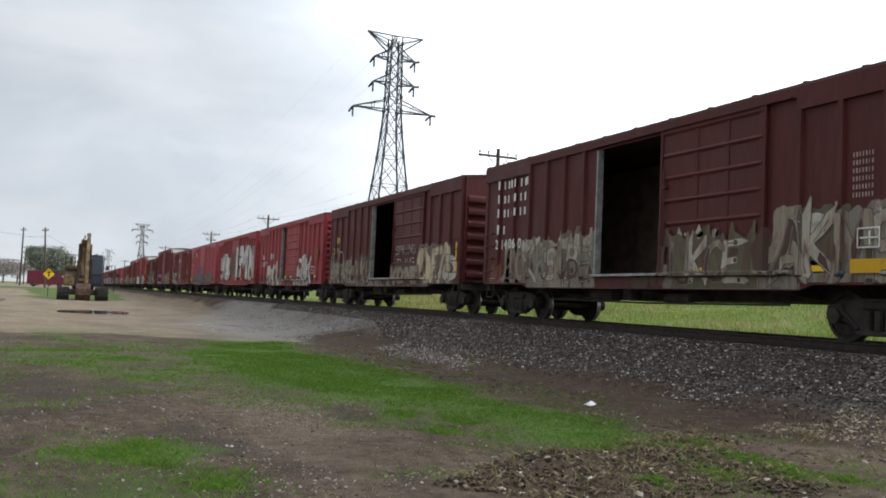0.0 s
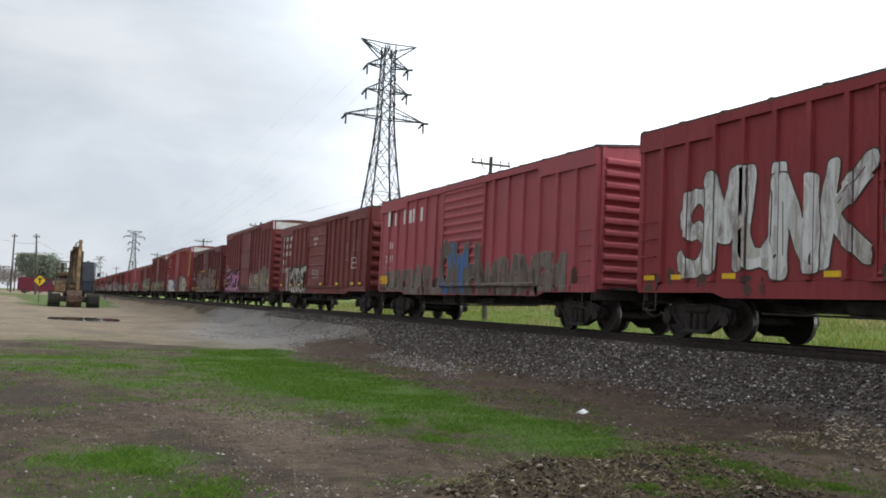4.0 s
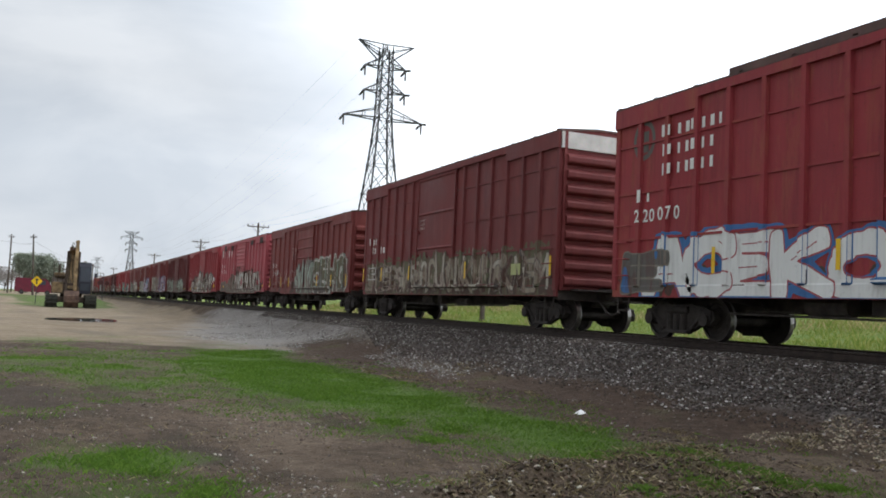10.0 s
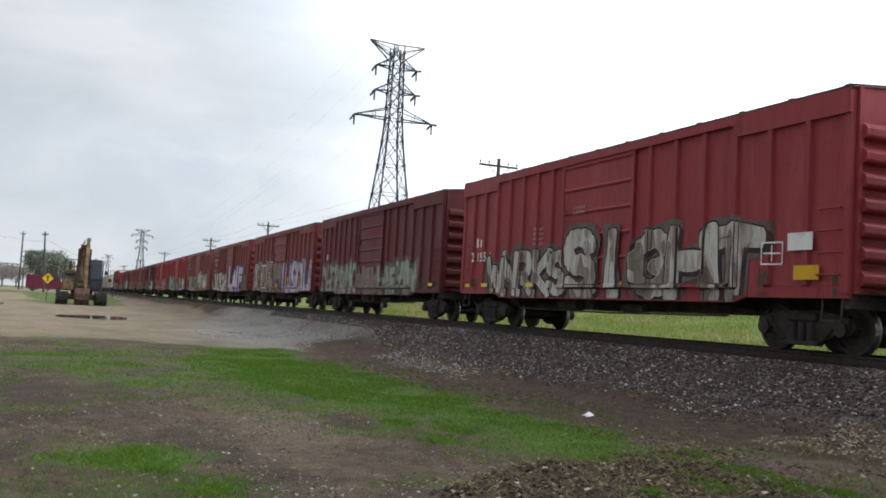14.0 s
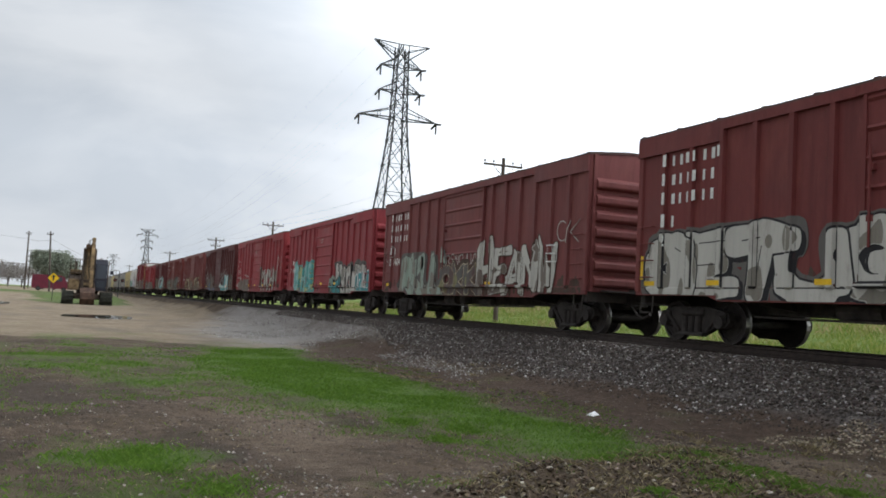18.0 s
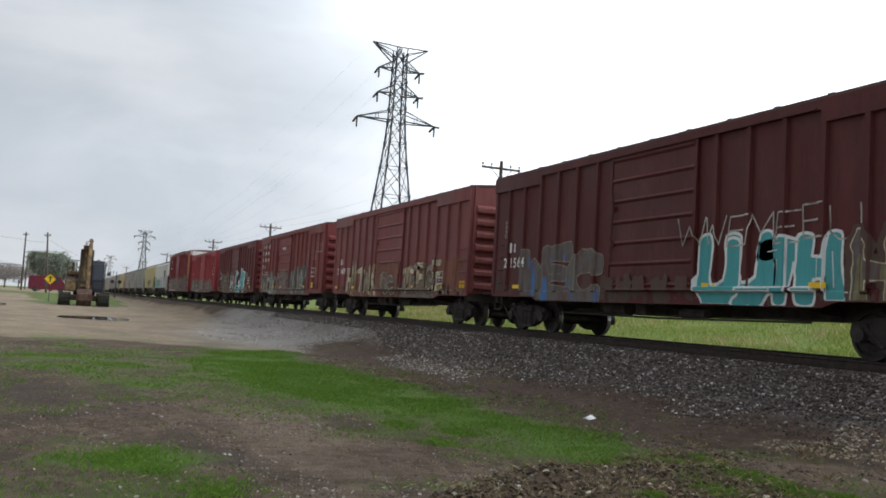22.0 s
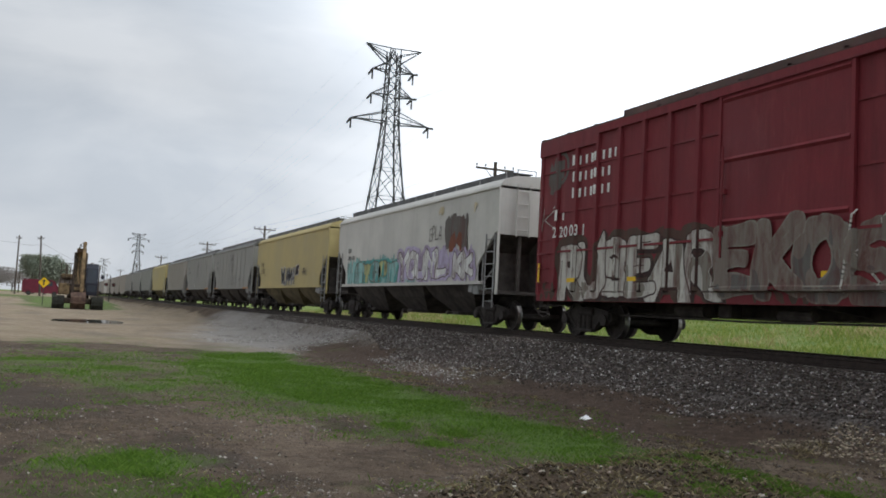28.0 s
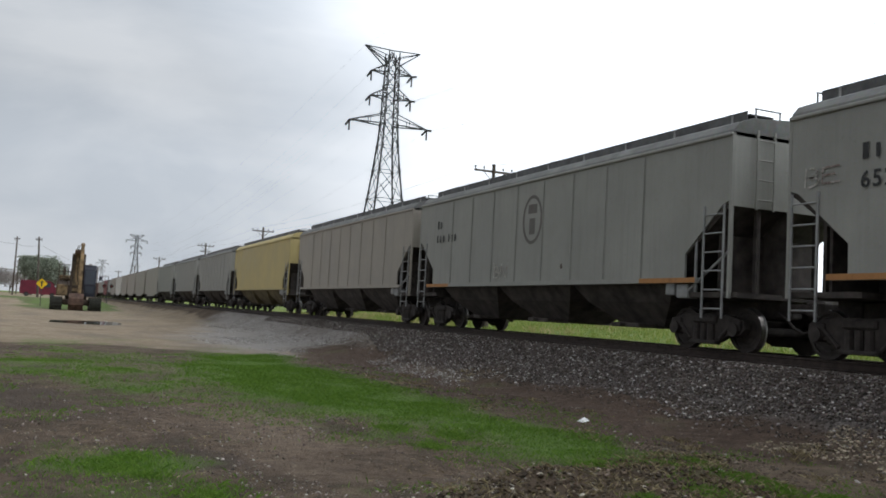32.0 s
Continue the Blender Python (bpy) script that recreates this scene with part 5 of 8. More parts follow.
    if cap:
        part("end_panel", Shape().box(L + 0.002, L + 0.055, -HW - 0.004, HW, E - 0.44, E - 0.02), WHITE_CAP, car, "white painted top end panel")
    part("underframe", Shape().box(0.3, L - 0.3, -0.28, 0.28, 0.62, 1.0), UNDER, car)
    bearer = shared(("cross_bearer", 0), lambda: Shape().prism_x([(-1.4, 0.80), (-0.3, 0.70), (0.3, 0.70), (1.4, 0.80), (1.4, 1.0), (-1.4, 1.0)], -0.05, 0.05), UNDER)
    for x in (3.35, L / 2, L - 3.35):
        part("cross_bearer", bearer, None, car, at=(x, 0, 0))
    for x in (0.06, L - 0.20):
        part("end_sill", Shape().box(x, x + 0.14, -1.42, 1.42, 0.76, 0.995), UNDER, car)
    couple(car, L)
    trucks(car, (1.7 if step else 1.38, L - 1.38), not far)
    if far:
        return car
    part("air_reservoir", shared(("air_reservoir", 0), lambda: Shape().tube((5.0, -0.85, 0.72), (5.9, -0.85, 0.72), 0.17, 10), UNDER), None, car)
    part("brake_valve", shared(("brake_valve", 0), lambda: Shape().box(6.4, 6.75, -1.05, -0.75, 0.58, 0.86, bev=0.03), UNDER), None, car)
    part("brake_cylinder", shared(("brake_cylinder", 0), lambda: Shape().tube((8.0, -1.0, 0.66), (8.8, -1.0, 0.66), 0.10, 8), UNDER), None, car)
    for y, z in ((-0.7, 0.62), (-1.1, 0.56)):
        part("brake_rod", shared(("brake_rod", 0), lambda: Shape().tube((3.2, 0, 0), (7.4, 0, -0.03), 0.022, 6).tube((7.4, 0, -0.03), (11.6, 0, 0.02), 0.022, 6), UNDER), None, car, at=(0, y, z))
    # side posts
    posts = []
    pz1 = E - 0.14
    pm = shared(("side_post", tall, colour), lambda: post_mesh(zb + 0.02, pz1), mat)
    pm2 = shared(("corner_post", tall, colour), lambda: post_mesh(1.0, E - 0.03, 0.13, 0.04), mat)
    for k in range(1, left + 1):
        posts.append(d0 * k / (left + 0.7))
    for k in range(right):
        posts.append(d1 + (L - d1) * (k + 0.7) / (right + 0.7))
    for x in posts:
        part("side_post", pm, None, car, at=(x, -HW, 0))
    for x in (0.075, L - 0.075):
        part("corner_post", pm2, None, car, at=(x, -HW, 0))
    # the eave plate is deeper over the outer panels
    deep_l, deep_r = posts[min(2, len(posts) - 1)] + 0.05, posts[-3] - 0.05

    def fascia(x):
        return np.where((x < deep_l) | (x > deep_r), E - eave[0], E - eave[1])

    for xa, xb, drop in ((0, deep_l, eave[0]), (deep_l, deep_r, eave[1]), (deep_r, L, eave[0])):
        part("eave_plate", Shape().box(xa, xb, -HW - 0.075, -HW, E - drop, E - 0.022), mat, car)
    if tall:
        for za in ([2.05, 3.05, 4.1]):
            part("side_belt", Shape().box(0.16, d0 - 0.05, -HW - 0.028, -HW, za, za + 0.05), mat, car)
            part("side_belt", Shape().box(d1 + 0.1, L - 0.16, -HW - 0.028, -HW, za, za + 0.05), mat, car)
    # sliding door
    dx = d0 + slide
    w = dw + 0.08
    s = Shape().box(0, w, -0.045, 0, zb + 0.03, top_door + 0.05)
    dmat = PAINT[bright] if bright else mat
    dr = part("door", s, dmat, car, "partly open sliding door" if slide else "closed sliding door", at=(dx, -HW - 0.012, 0))
    stile = Shape().box(0, 0.07, -0.07, -0.045, zb + 0.03, top_door + 0.05).mesh("stile", dmat)
    for x in (0, w - 0.07):
        part("stile", stile, None, dr, at=(x, 0, 0))
    hgt = 0.055 if ribs < 9 else 0.085
    rb = Shape().add([(0.09, -0.045, -hgt), (w - 0.09, -0.045, -hgt), (w - 0.09, -0.085, 0), (0.09, -0.085, 0), (w - 0.09, -0.045, hgt), (0.09, -0.045, hgt)],
                     [(0, 1, 2, 3), (3, 2, 4, 5), (0, 3, 5), (1, 4, 2)]).mesh("rib", dmat)
    for k in range(ribs + 1):
        part("rib", rb, None, dr, at=(0, 0, zb + 0.09 + (top_door - zb - 0.12) * k / ribs))
    part("latch", Shape().tube((0.2, -0.12, 1.7), (0.2, -0.12, 3.3 if not tall else 3.8), 0.022, 6).box(0.14, 0.26, -0.12, -0.04, 2.1, 2.2).box(0.14, 0.26, -0.12, -0.04, 2.9, 3.0), mat, dr)
    part("door_rail", Shape().box(d0 - 0.1, rail_end, -HW - 0.115, -HW - 0.008, zb - 0.02, zb + 0.035), BARE if slide else mat, car, "lower door rail")
    part("door_rail", Shape().box(d0 - 0.1, rail_end, -HW - 0.10, -HW, top_door + 0.055, top_door + 0.095), mat, car)
    if slide > 0.5:
        part("door_post", Shape().box(d0 - 0.04, d0 + 0.015, -HW - 0.06, -HW + 0.1, zb, top_door), BARE, car, "worn pale steel door post")
    # ladders, grabs and steps
    add_ladder(car, (tall, colour), mat, pose(L + 0.10, HW - 0.55, 1.15, 0, 0, 90), 11 if tall else 9, 0.42, 0.33)
    gm = shared(("grab_iron", colour), lambda: Shape().tube((0, -0.10, 0), (0.46, -0.10, 0), 0.014, 6).tube((0, -0.10, 0), (0, 0, 0), 0.012, 5).tube((0.46, -0.10, 0), (0.46, 0, 0), 0.012, 5), mat)
    sm = shared(("sill_step", 0), lambda: Shape().tube((0, 0.05, 1.0), (0, 0.02, 0.55), 0.016, 6).tube((0.40, 0.05, 1.0), (0.40, 0.02, 0.55), 0.016, 6).box(0, 0.4, 0, 0.05, 0.54, 0.57), UNDER)
    for x in (0.14, L - 0.60):
        for k in range(4):
            part("grab_iron", gm, None, car, at=(x, -HW, 1.3 + 0.36 * k))
        part("sill_step", sm, None, car, at=(x + 0.03, -HW, 0))
    part("brake_wheel", Shape().tube((L + 0.10, 0.55, 2.3), (L + 0.16, 0.55, 2.3), 0.26, 14).tube((L, 0.55, 2.3), (L + 0.1, 0.55, 2.3), 0.03, 6), UNDER, car)
    part("end_platform", Shape().box(L, L + 0.32, -1.1, 1.1, 1.0, 1.04), UNDER, car)

    # the surface that spray paint and lettering lie on
    low_end, low_mid = (0.85, 0.85) if tall else (ends + 0.01, mid + 0.01)

    def face(x, z):
        x, z = np.asarray(x, float), np.asarray(z, float)
        y = np.full(np.broadcast(x, z).shape, -HW - 0.005)
        for p in posts:
            y = np.minimum(y, -HW - 0.077 + 2.6 * np.clip(np.abs(x - p) - 0.062, 0, 0.0277))
        y = np.where(z > fascia(x), -HW - 0.078, y)
        y = np.where((dx - 0.02 <= x) & (x <= dx + w + 0.02) & (z > zb + 0.04) & (z < top_door + 0.05), -HW - 0.104, y)
        y = np.where((z <= zb + 0.04) & (x > d0 - 0.12) & (x < rail_end + 0.02) & (z > zb - 0.04), -HW - 0.119, y)
        y = np.where(z <= zb - 0.04, -HW - 0.014, y)
        bad = (x < 0.02) | (x > L - 0.02) | (z > E - 0.03)
        bad |= z < np.where((x < 2.6) | (x > L - 2.6), low_end, low_mid)
        bad |= (d0 + 0.02 < x) & (x < np.minimum(dx - 0.02, d1)) & (z > zb)
        return np.where(bad, np.nan, y)

    stain(car, face, 0.04, L - 0.04, 0.50, 1.62, "grime", 500 + 7 * i, 0.16 if i not in (3, 5, 12, 15, 17, 18, 21, 24) else -0.15)
    for a in art:
        kind = a[0]
        if kind == "g":
            piece(car, face, *a[1:])
        elif kind == "bar":        # x, z, words, height
            bars(car, face, a[1], a[2], a[3], a[4], *(a[5:]))
        elif kind == "num":
            number(car, face, a[1], a[2], a[3], a[4], *(a[5:]))
        elif kind == "tape":
            for x in a[2:]:
                part("reflector", TAPE, None, car, "yellow reflective strip", at=(x, front(face, x, x + 0.36, a[1] + 0.05) - 0.004, a[1]))
        elif kind == "tapev":
            for x in a[2:]:
                part("reflector", TAPE_V, None, car, "yellow upright strip", at=(x, -HW - 0.080, a[1]))
        elif kind == "stain":      # x0, x1, z0, z1, ink, seed
            stain(car, face, *a[1:])
        elif kind == "seal":       # x, z, radius: round emblem as a plain ring and bar
            s, (x, z, r) = Shape(), a[1:4]
            for k in range(24):
                p, q = 2 * math.pi * k / 24, 2 * math.pi * (k + 1) / 24
                s.add([(x + f * r * math.cos(b), -HW - 0.006, z + f * 1.15 * r * math.sin(b)) for f, b in ((1, p), (1, q), (0.74, q), (0.74, p))], [(0, 3, 2, 1)])
            s.box(x - r * 0.4, x + r * 0.4, -HW - 0.007, -HW - 0.002, z - r * 0.7, z + r * 0.5)
            part("emblem", s, INK["smoke"], car, "faded round emblem")
        elif kind == "plate" and a[5] in ("smoke", "ash", "olive"):      # stencilled box: x, z, w, h
            s, (x, z, bw, bh) = Shape(), a[1:5]
            for line in ([(x, z), (x + bw, z), (x + bw, z + bh), (x, z + bh), (x, z)], [(x + 0.05, z + bh * 0.5), (x + bw - 0.05, z + bh * 0.5)], [(x + bw * 0.5, z + 0.05), (x + bw * 0.5, z + bh - 0.05)]):
                ribbon(s, line, 0.014, face, 0.045)
            tagged(part("stencil_box", s, LETTER, car, "white stencilled data box"), kind="stuff")
        elif kind == "plate":      # x, z, w, h, ink
            y = front(face, a[1], a[1] + a[3], a[2] + a[4] / 2)
            part("panel_patch", Shape().box(a[1], a[1] + a[3], y - 0.010, y, a[2], a[2] + a[4]), INK[a[5]], car, a[5] + " painted panel")
    return car


def hopper(name, i, colour, label, L=15.48, art=(), far=False, band=""):
    car = thing(name, pose(0, TRACK_Y, 0), label, "hopper car", "train of freight cars")
    mat = PAINT[colour]
    E, zs, zc_, cut = 4.10, 1.40, 1.88, 1.28
    # side sheets: full length above, cut back over the slope sheets below
    out = [(cut, zs), (L - cut, zs), (L - cut, zc_), (L - 0.22, 2.78), (L - 0.03, 2.84), (L - 0.03, E), (0.03, E), (0.03, 2.84), (0.22, 2.78), (cut, zc_)]
    for y0, y1 in ((-HW, -HW + 0.05), (HW - 0.05, HW)):
        part("side_sheet", Shape().prism(out, y0, y1), mat, car)
    s = Shape()
    s.prism_x([(-HW, E - 0.02), (-HW + 0.04, E + 0.10), (-HW + 0.16, E + 0.24), (-1.05, E + 0.36), (0, E + 0.44), (1.05, E + 0.36), (HW - 0.16, E + 0.24), (HW - 0.04, E + 0.10), (HW, E - 0.02)], 0.0, L)
    part("roof", s, HOPPER_ROOF if colour in ("grey", "beige") else mat, car)
    part("top_rim", Shape().box(0.0, L, -HW - 0.045, -HW + 0.02, E - 0.03, E + 0.035, bev=0.015), mat, car)
    part("side_sill", Shape().box(0.9, L - 0.9, -HW - 0.05, -HW + 0.12, zs - 0.10, zs), mat, car)
    if band:
        for x in (L - 2.7, 0.9):
            part("sill_band", Shape().box(x, x + 1.8, -HW - 0.056, -HW - 0.05, zs - 0.10, zs), PAINT["orange"], car, "orange painted sill end")
    part("side_sill", Shape().box(0.9, L - 0.9, HW - 0.12, HW + 0.05, zs - 0.12, zs), mat, car)
    # end slope sheets and end bulkheads; the recess's shade is put into black steel
    for x, sg in ((0, 1), (L, -1)):
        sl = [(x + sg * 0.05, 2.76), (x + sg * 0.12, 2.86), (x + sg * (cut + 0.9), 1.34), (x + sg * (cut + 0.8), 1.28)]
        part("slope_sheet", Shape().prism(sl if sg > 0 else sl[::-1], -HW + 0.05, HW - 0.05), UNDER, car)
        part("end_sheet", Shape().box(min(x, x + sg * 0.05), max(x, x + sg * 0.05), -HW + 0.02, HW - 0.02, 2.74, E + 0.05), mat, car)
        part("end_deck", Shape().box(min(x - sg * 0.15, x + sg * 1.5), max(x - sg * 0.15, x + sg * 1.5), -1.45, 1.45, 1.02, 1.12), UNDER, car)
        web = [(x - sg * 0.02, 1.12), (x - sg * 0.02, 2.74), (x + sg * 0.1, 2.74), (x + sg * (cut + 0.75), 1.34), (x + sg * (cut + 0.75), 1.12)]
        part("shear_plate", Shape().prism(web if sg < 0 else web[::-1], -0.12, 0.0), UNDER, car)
        # plate added to close off the bright sky behind the slope sheet
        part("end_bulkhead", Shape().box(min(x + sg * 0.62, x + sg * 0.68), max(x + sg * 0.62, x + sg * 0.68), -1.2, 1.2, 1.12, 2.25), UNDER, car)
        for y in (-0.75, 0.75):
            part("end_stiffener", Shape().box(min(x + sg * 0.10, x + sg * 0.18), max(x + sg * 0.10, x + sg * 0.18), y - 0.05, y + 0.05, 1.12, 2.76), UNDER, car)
        for y in (-HW + 0.04, HW - 0.04):
            part("corner_post", Shape().box(x + sg * 0.02 - 0.03, x + sg * 0.02 + 0.03, y - 0.05, y + 0.02, 1.0, E + 0.02), mat, car)
    # discharge chutes; the shade under the body is put into their dark colour
    n = 3
    wid = (L - 2 * cut - 1.0) / n
    for k in range(n):
        x0 = cut + 0.5 + wid * k
        xm = x0 + wid / 2
        s = Shape()
        hb = wid / 2 - 1.25
        s.add([(x0, -1.40, zs - 0.02), (x0 + wid, -1.40, zs - 0.02), (x0 + wid, 1.40, zs - 0.02), (x0, 1.40, zs - 0.02),
               (x0 + 0.42, -1.12, 0.92), (x0 + wid - 0.42, -1.12, 0.92), (x0 + wid - 0.42, 1.12, 0.92), (x0 + 0.42, 1.12, 0.92),
               (xm - hb, -0.62, 0.40), (xm + hb, -0.62, 0.40), (xm + hb, 0.62, 0.40), (xm - hb, 0.62, 0.40)],
              [(0, 1, 5, 4), (1, 2, 6, 5), (2, 3, 7, 6), (3, 0, 4, 7), (4, 5, 9, 8), (5, 6, 10, 9), (6, 7, 11, 10), (7, 4, 8, 11), (8, 9, 10, 11), (3, 2, 1, 0)])
        part("chute", s, CHUTE_SHADE if colour == "yellow" else UNDER, car, "tapered discharge chute")
        if not far:
            part("outlet_gate", Shape().box(xm - 0.52, xm + 0.52, -1.15, 1.15, 0.36, 0.46, bev=0.02).tube((xm, -1.3, 0.42), (xm, -1.1, 0.42), 0.05, 8), UNDER, car)
    part("underframe", Shape().box(0.2, L - 0.2, -0.25, 0.25, 0.72, 1.0), UNDER, car)
    couple(car, L)
    trucks(car, (1.15, L - 1.15), not far)
    if far:
        return car
    # running board on stands
    s = Shape().box(0.2, L - 0.2, -0.95, -0.35, E + 0.47, E + 0.50).box(0.2, L - 0.2, 0.35, 0.95, E + 0.47, E + 0.50)
    for k in range(12):
        x = 0.4 + k * (L - 0.8) / 11
        s.box(x - 0.03, x + 0.03, -0.95, -0.9, E + 0.30, E + 0.47).box(x - 0.03, x + 0.03, 0.9, 0.95, E + 0.30, E + 0.47)
    s.box(0.2, L - 0.2, -1.02, -1.0, E + 0.33, E + 0.55).box(0.2, L - 0.2, 1.0, 1.02, E + 0.40, E + 0.50)
    part("running_board", s, WALKWAY, car, "steel grating walkway on the roof")
    wp = shared(("walkway_post", 0), lambda: Shape().box(-0.025, 0.025, -1.035, -1.02, E + 0.28, E + 0.54), BARE)
    for k in range(9):
        part("walkway_post", wp, None, car, at=(0.6 + k * (L - 1.2) / 8, 0, 0))
    part("hatch_cover", Shape().box(0.8, L - 0.8, -0.33, 0.33, E + 0.42, E + 0.50, bev=0.03), ROOFM, car)
    rail = shared(("roof_grab", 0), lambda: Shape().tube((0, -0.95, E + 0.30), (0, -0.95, E + 0.56), 0.018, 6).tube((0, -0.35, E + 0.36), (0, -0.35, E + 0.56), 0.018, 6).tube((0, -0.97, E + 0.56), (0, -0.33, E + 0.56), 0.018, 6), LADDER_GREY)
    for x in (0.04, L - 0.04):
        part("roof_grab", rail, None, car, at=(x, 0, 0))
    # ladders on the ends, pale steel
    for x in (L - 0.72, 0.10):
        add_ladder(car, ("hopper_low",), LADDER_GREY, (x, -HW + 0.02, 0.62), 6, 0.56, 0.36, 0.05, 0.02, "pale steel ladder")
    add_ladder(car, ("hopper_top", colour), mat, pose(L + 0.02, -HW + 0.55, 2.70, 0, 0, 90), 4, 0.42, 0.38, 0.06, 0.02)
    part("end_brace", Shape().tube((L - cut, -HW + 0.05, 1.1), (L - 0.05, -HW + 0.05, 1.9), 0.03, 6).tube((L - 1.0, -HW + 0.05, 1.12), (L - 1.0, -HW + 0.05, 2.2), 0.03, 6), LADDER_GREY, car)
    part("brake_box", Shape().box(L - 1.55, L - 1.2, -HW + 0.02, -HW + 0.3, 1.0, 1.28, bev=0.02).box(L - 1.9, L - 1.62, -HW + 0.02, -HW + 0.3, 1.06, 1.3, bev=0.02), LADDER_GREY, car)
    ribs_ = shared(("seam", colour), lambda: Shape().box(-0.035, 0.035, -0.008, 0, 1.42, 4.02).box(-0.012, 0.012, -0.026, -0.008, 1.42, 4.02), mat)
    for k in range(1, 9 if colour in ("grey", "beige") else 1):
        part("seam", ribs_, None, car, at=(cut + (L - 2 * cut) * k / 9, -HW, 0))

    def face(x, z):
        x, z = np.asarray(x, float), np.asarray(z, float)
        bad = (z < zs + 0.01) | (z > E - 0.05) | (x < 0.05) | (x > L - 0.05)
        bad |= (z < 2.84) & ((x < cut) | (x > L - cut))
        return np.where(bad, np.nan, np.full(np.broadcast(x, z).shape, -HW - 0.017))

    stain(car, face, cut + 0.05, L - cut - 0.05, zs + 0.02, 2.0, "grime", 900 + 3 * i, -0.25)
    for a in art:
        if a[0] == "g":
            piece(car, face, *a[1:])
        elif a[0] == "bar":
            bars(car, face, a[1], a[2], a[3], a[4], *(a[5:]))
        elif a[0] == "num":
            number(car, face, a[1], a[2], a[3], a[4], *(a[5:]))
        elif a[0] == "stain":
            stain(car, face, *a[1:])
        elif a[0] == "seal":       # x, z, radius: round emblem as plain shapes
            s = Shape()
            x, z, r = a[1:4]
            for k in range(28):
                p, q = 2 * math.pi * k / 28, 2 * math.pi * (k + 1) / 28
                s.add([(x + r * 0.8 * math.cos(p), -HW - 0.008, z + r * math.sin(p)), (x + r * 0.8 * math.cos(q), -HW - 0.008, z + r * math.sin(q)),
                       (x + r * 0.66 * math.cos(q), -HW - 0.008, z + r * 0.86 * math.sin(q)), (x + r * 0.66 * math.cos(p), -HW - 0.008, z + r * 0.86 * math.sin(p))], [(0, 3, 2, 1)])
            s.box(x - r * 0.35, x + r * 0.35, -HW - 0.009, -HW - 0.004, z + r * 0.25, z + r * 0.62)
            s.box(x - r * 0.22, x + r * 0.22, -HW - 0.009, -HW - 0.004, z - r * 0.6, z + r * 0.05)
            part("emblem", s, INK["smoke"], car, "faded round emblem")
    return car

# ---------------------------------------------------------------- the train, front to back


def marks(digits="", z=0.0):
    """Road name as bars, initials as bars and the car's digits."""
    a = [("bar", 0.85, 3.62 + z, (8,), 0.25), ("bar", 0.85, 3.22 + z, (7,), 0.25), ("bar", 0.85, 2.82 + z, (7,), 0.25), ("bar", 0.85, 2.34 + z, (2,), 0.27)]
    return a + ([("num", 0.80, 1.92 + z, digits, 0.27)] if digits else [])


def small_print(x, z, rows=5, n=7, h=0.075):
    return [("bar", x, z - 0.13 * k, (n,), h, LETTER_FAINT) for k in range(rows)]


def initials(digits, z=2.30):
    a = [("bar", 0.95, z, (2,), 0.27)]
    return a + ([("num", 0.80, z - 0.42, digits, 0.27)] if digits else [])


BOX, TALL = "boxcar", "high_cube_boxcar"
CARS = []


def B(*args, **kw):
    CARS.append(boxcar(*args, **kw))


def H(*args, **kw):
    # places of marks are given from the lower corner of the side, 0.6 m behind the end
    kw["art"] = [(m[0], m[1] + 0.6) + ((m[2] + 0.6,) if m[0] in ("g", "stain") else (m[2],)) + tuple(m[3:]) for m in kw.get("art", ())]
    CARS.append(hopper(*args, **kw))


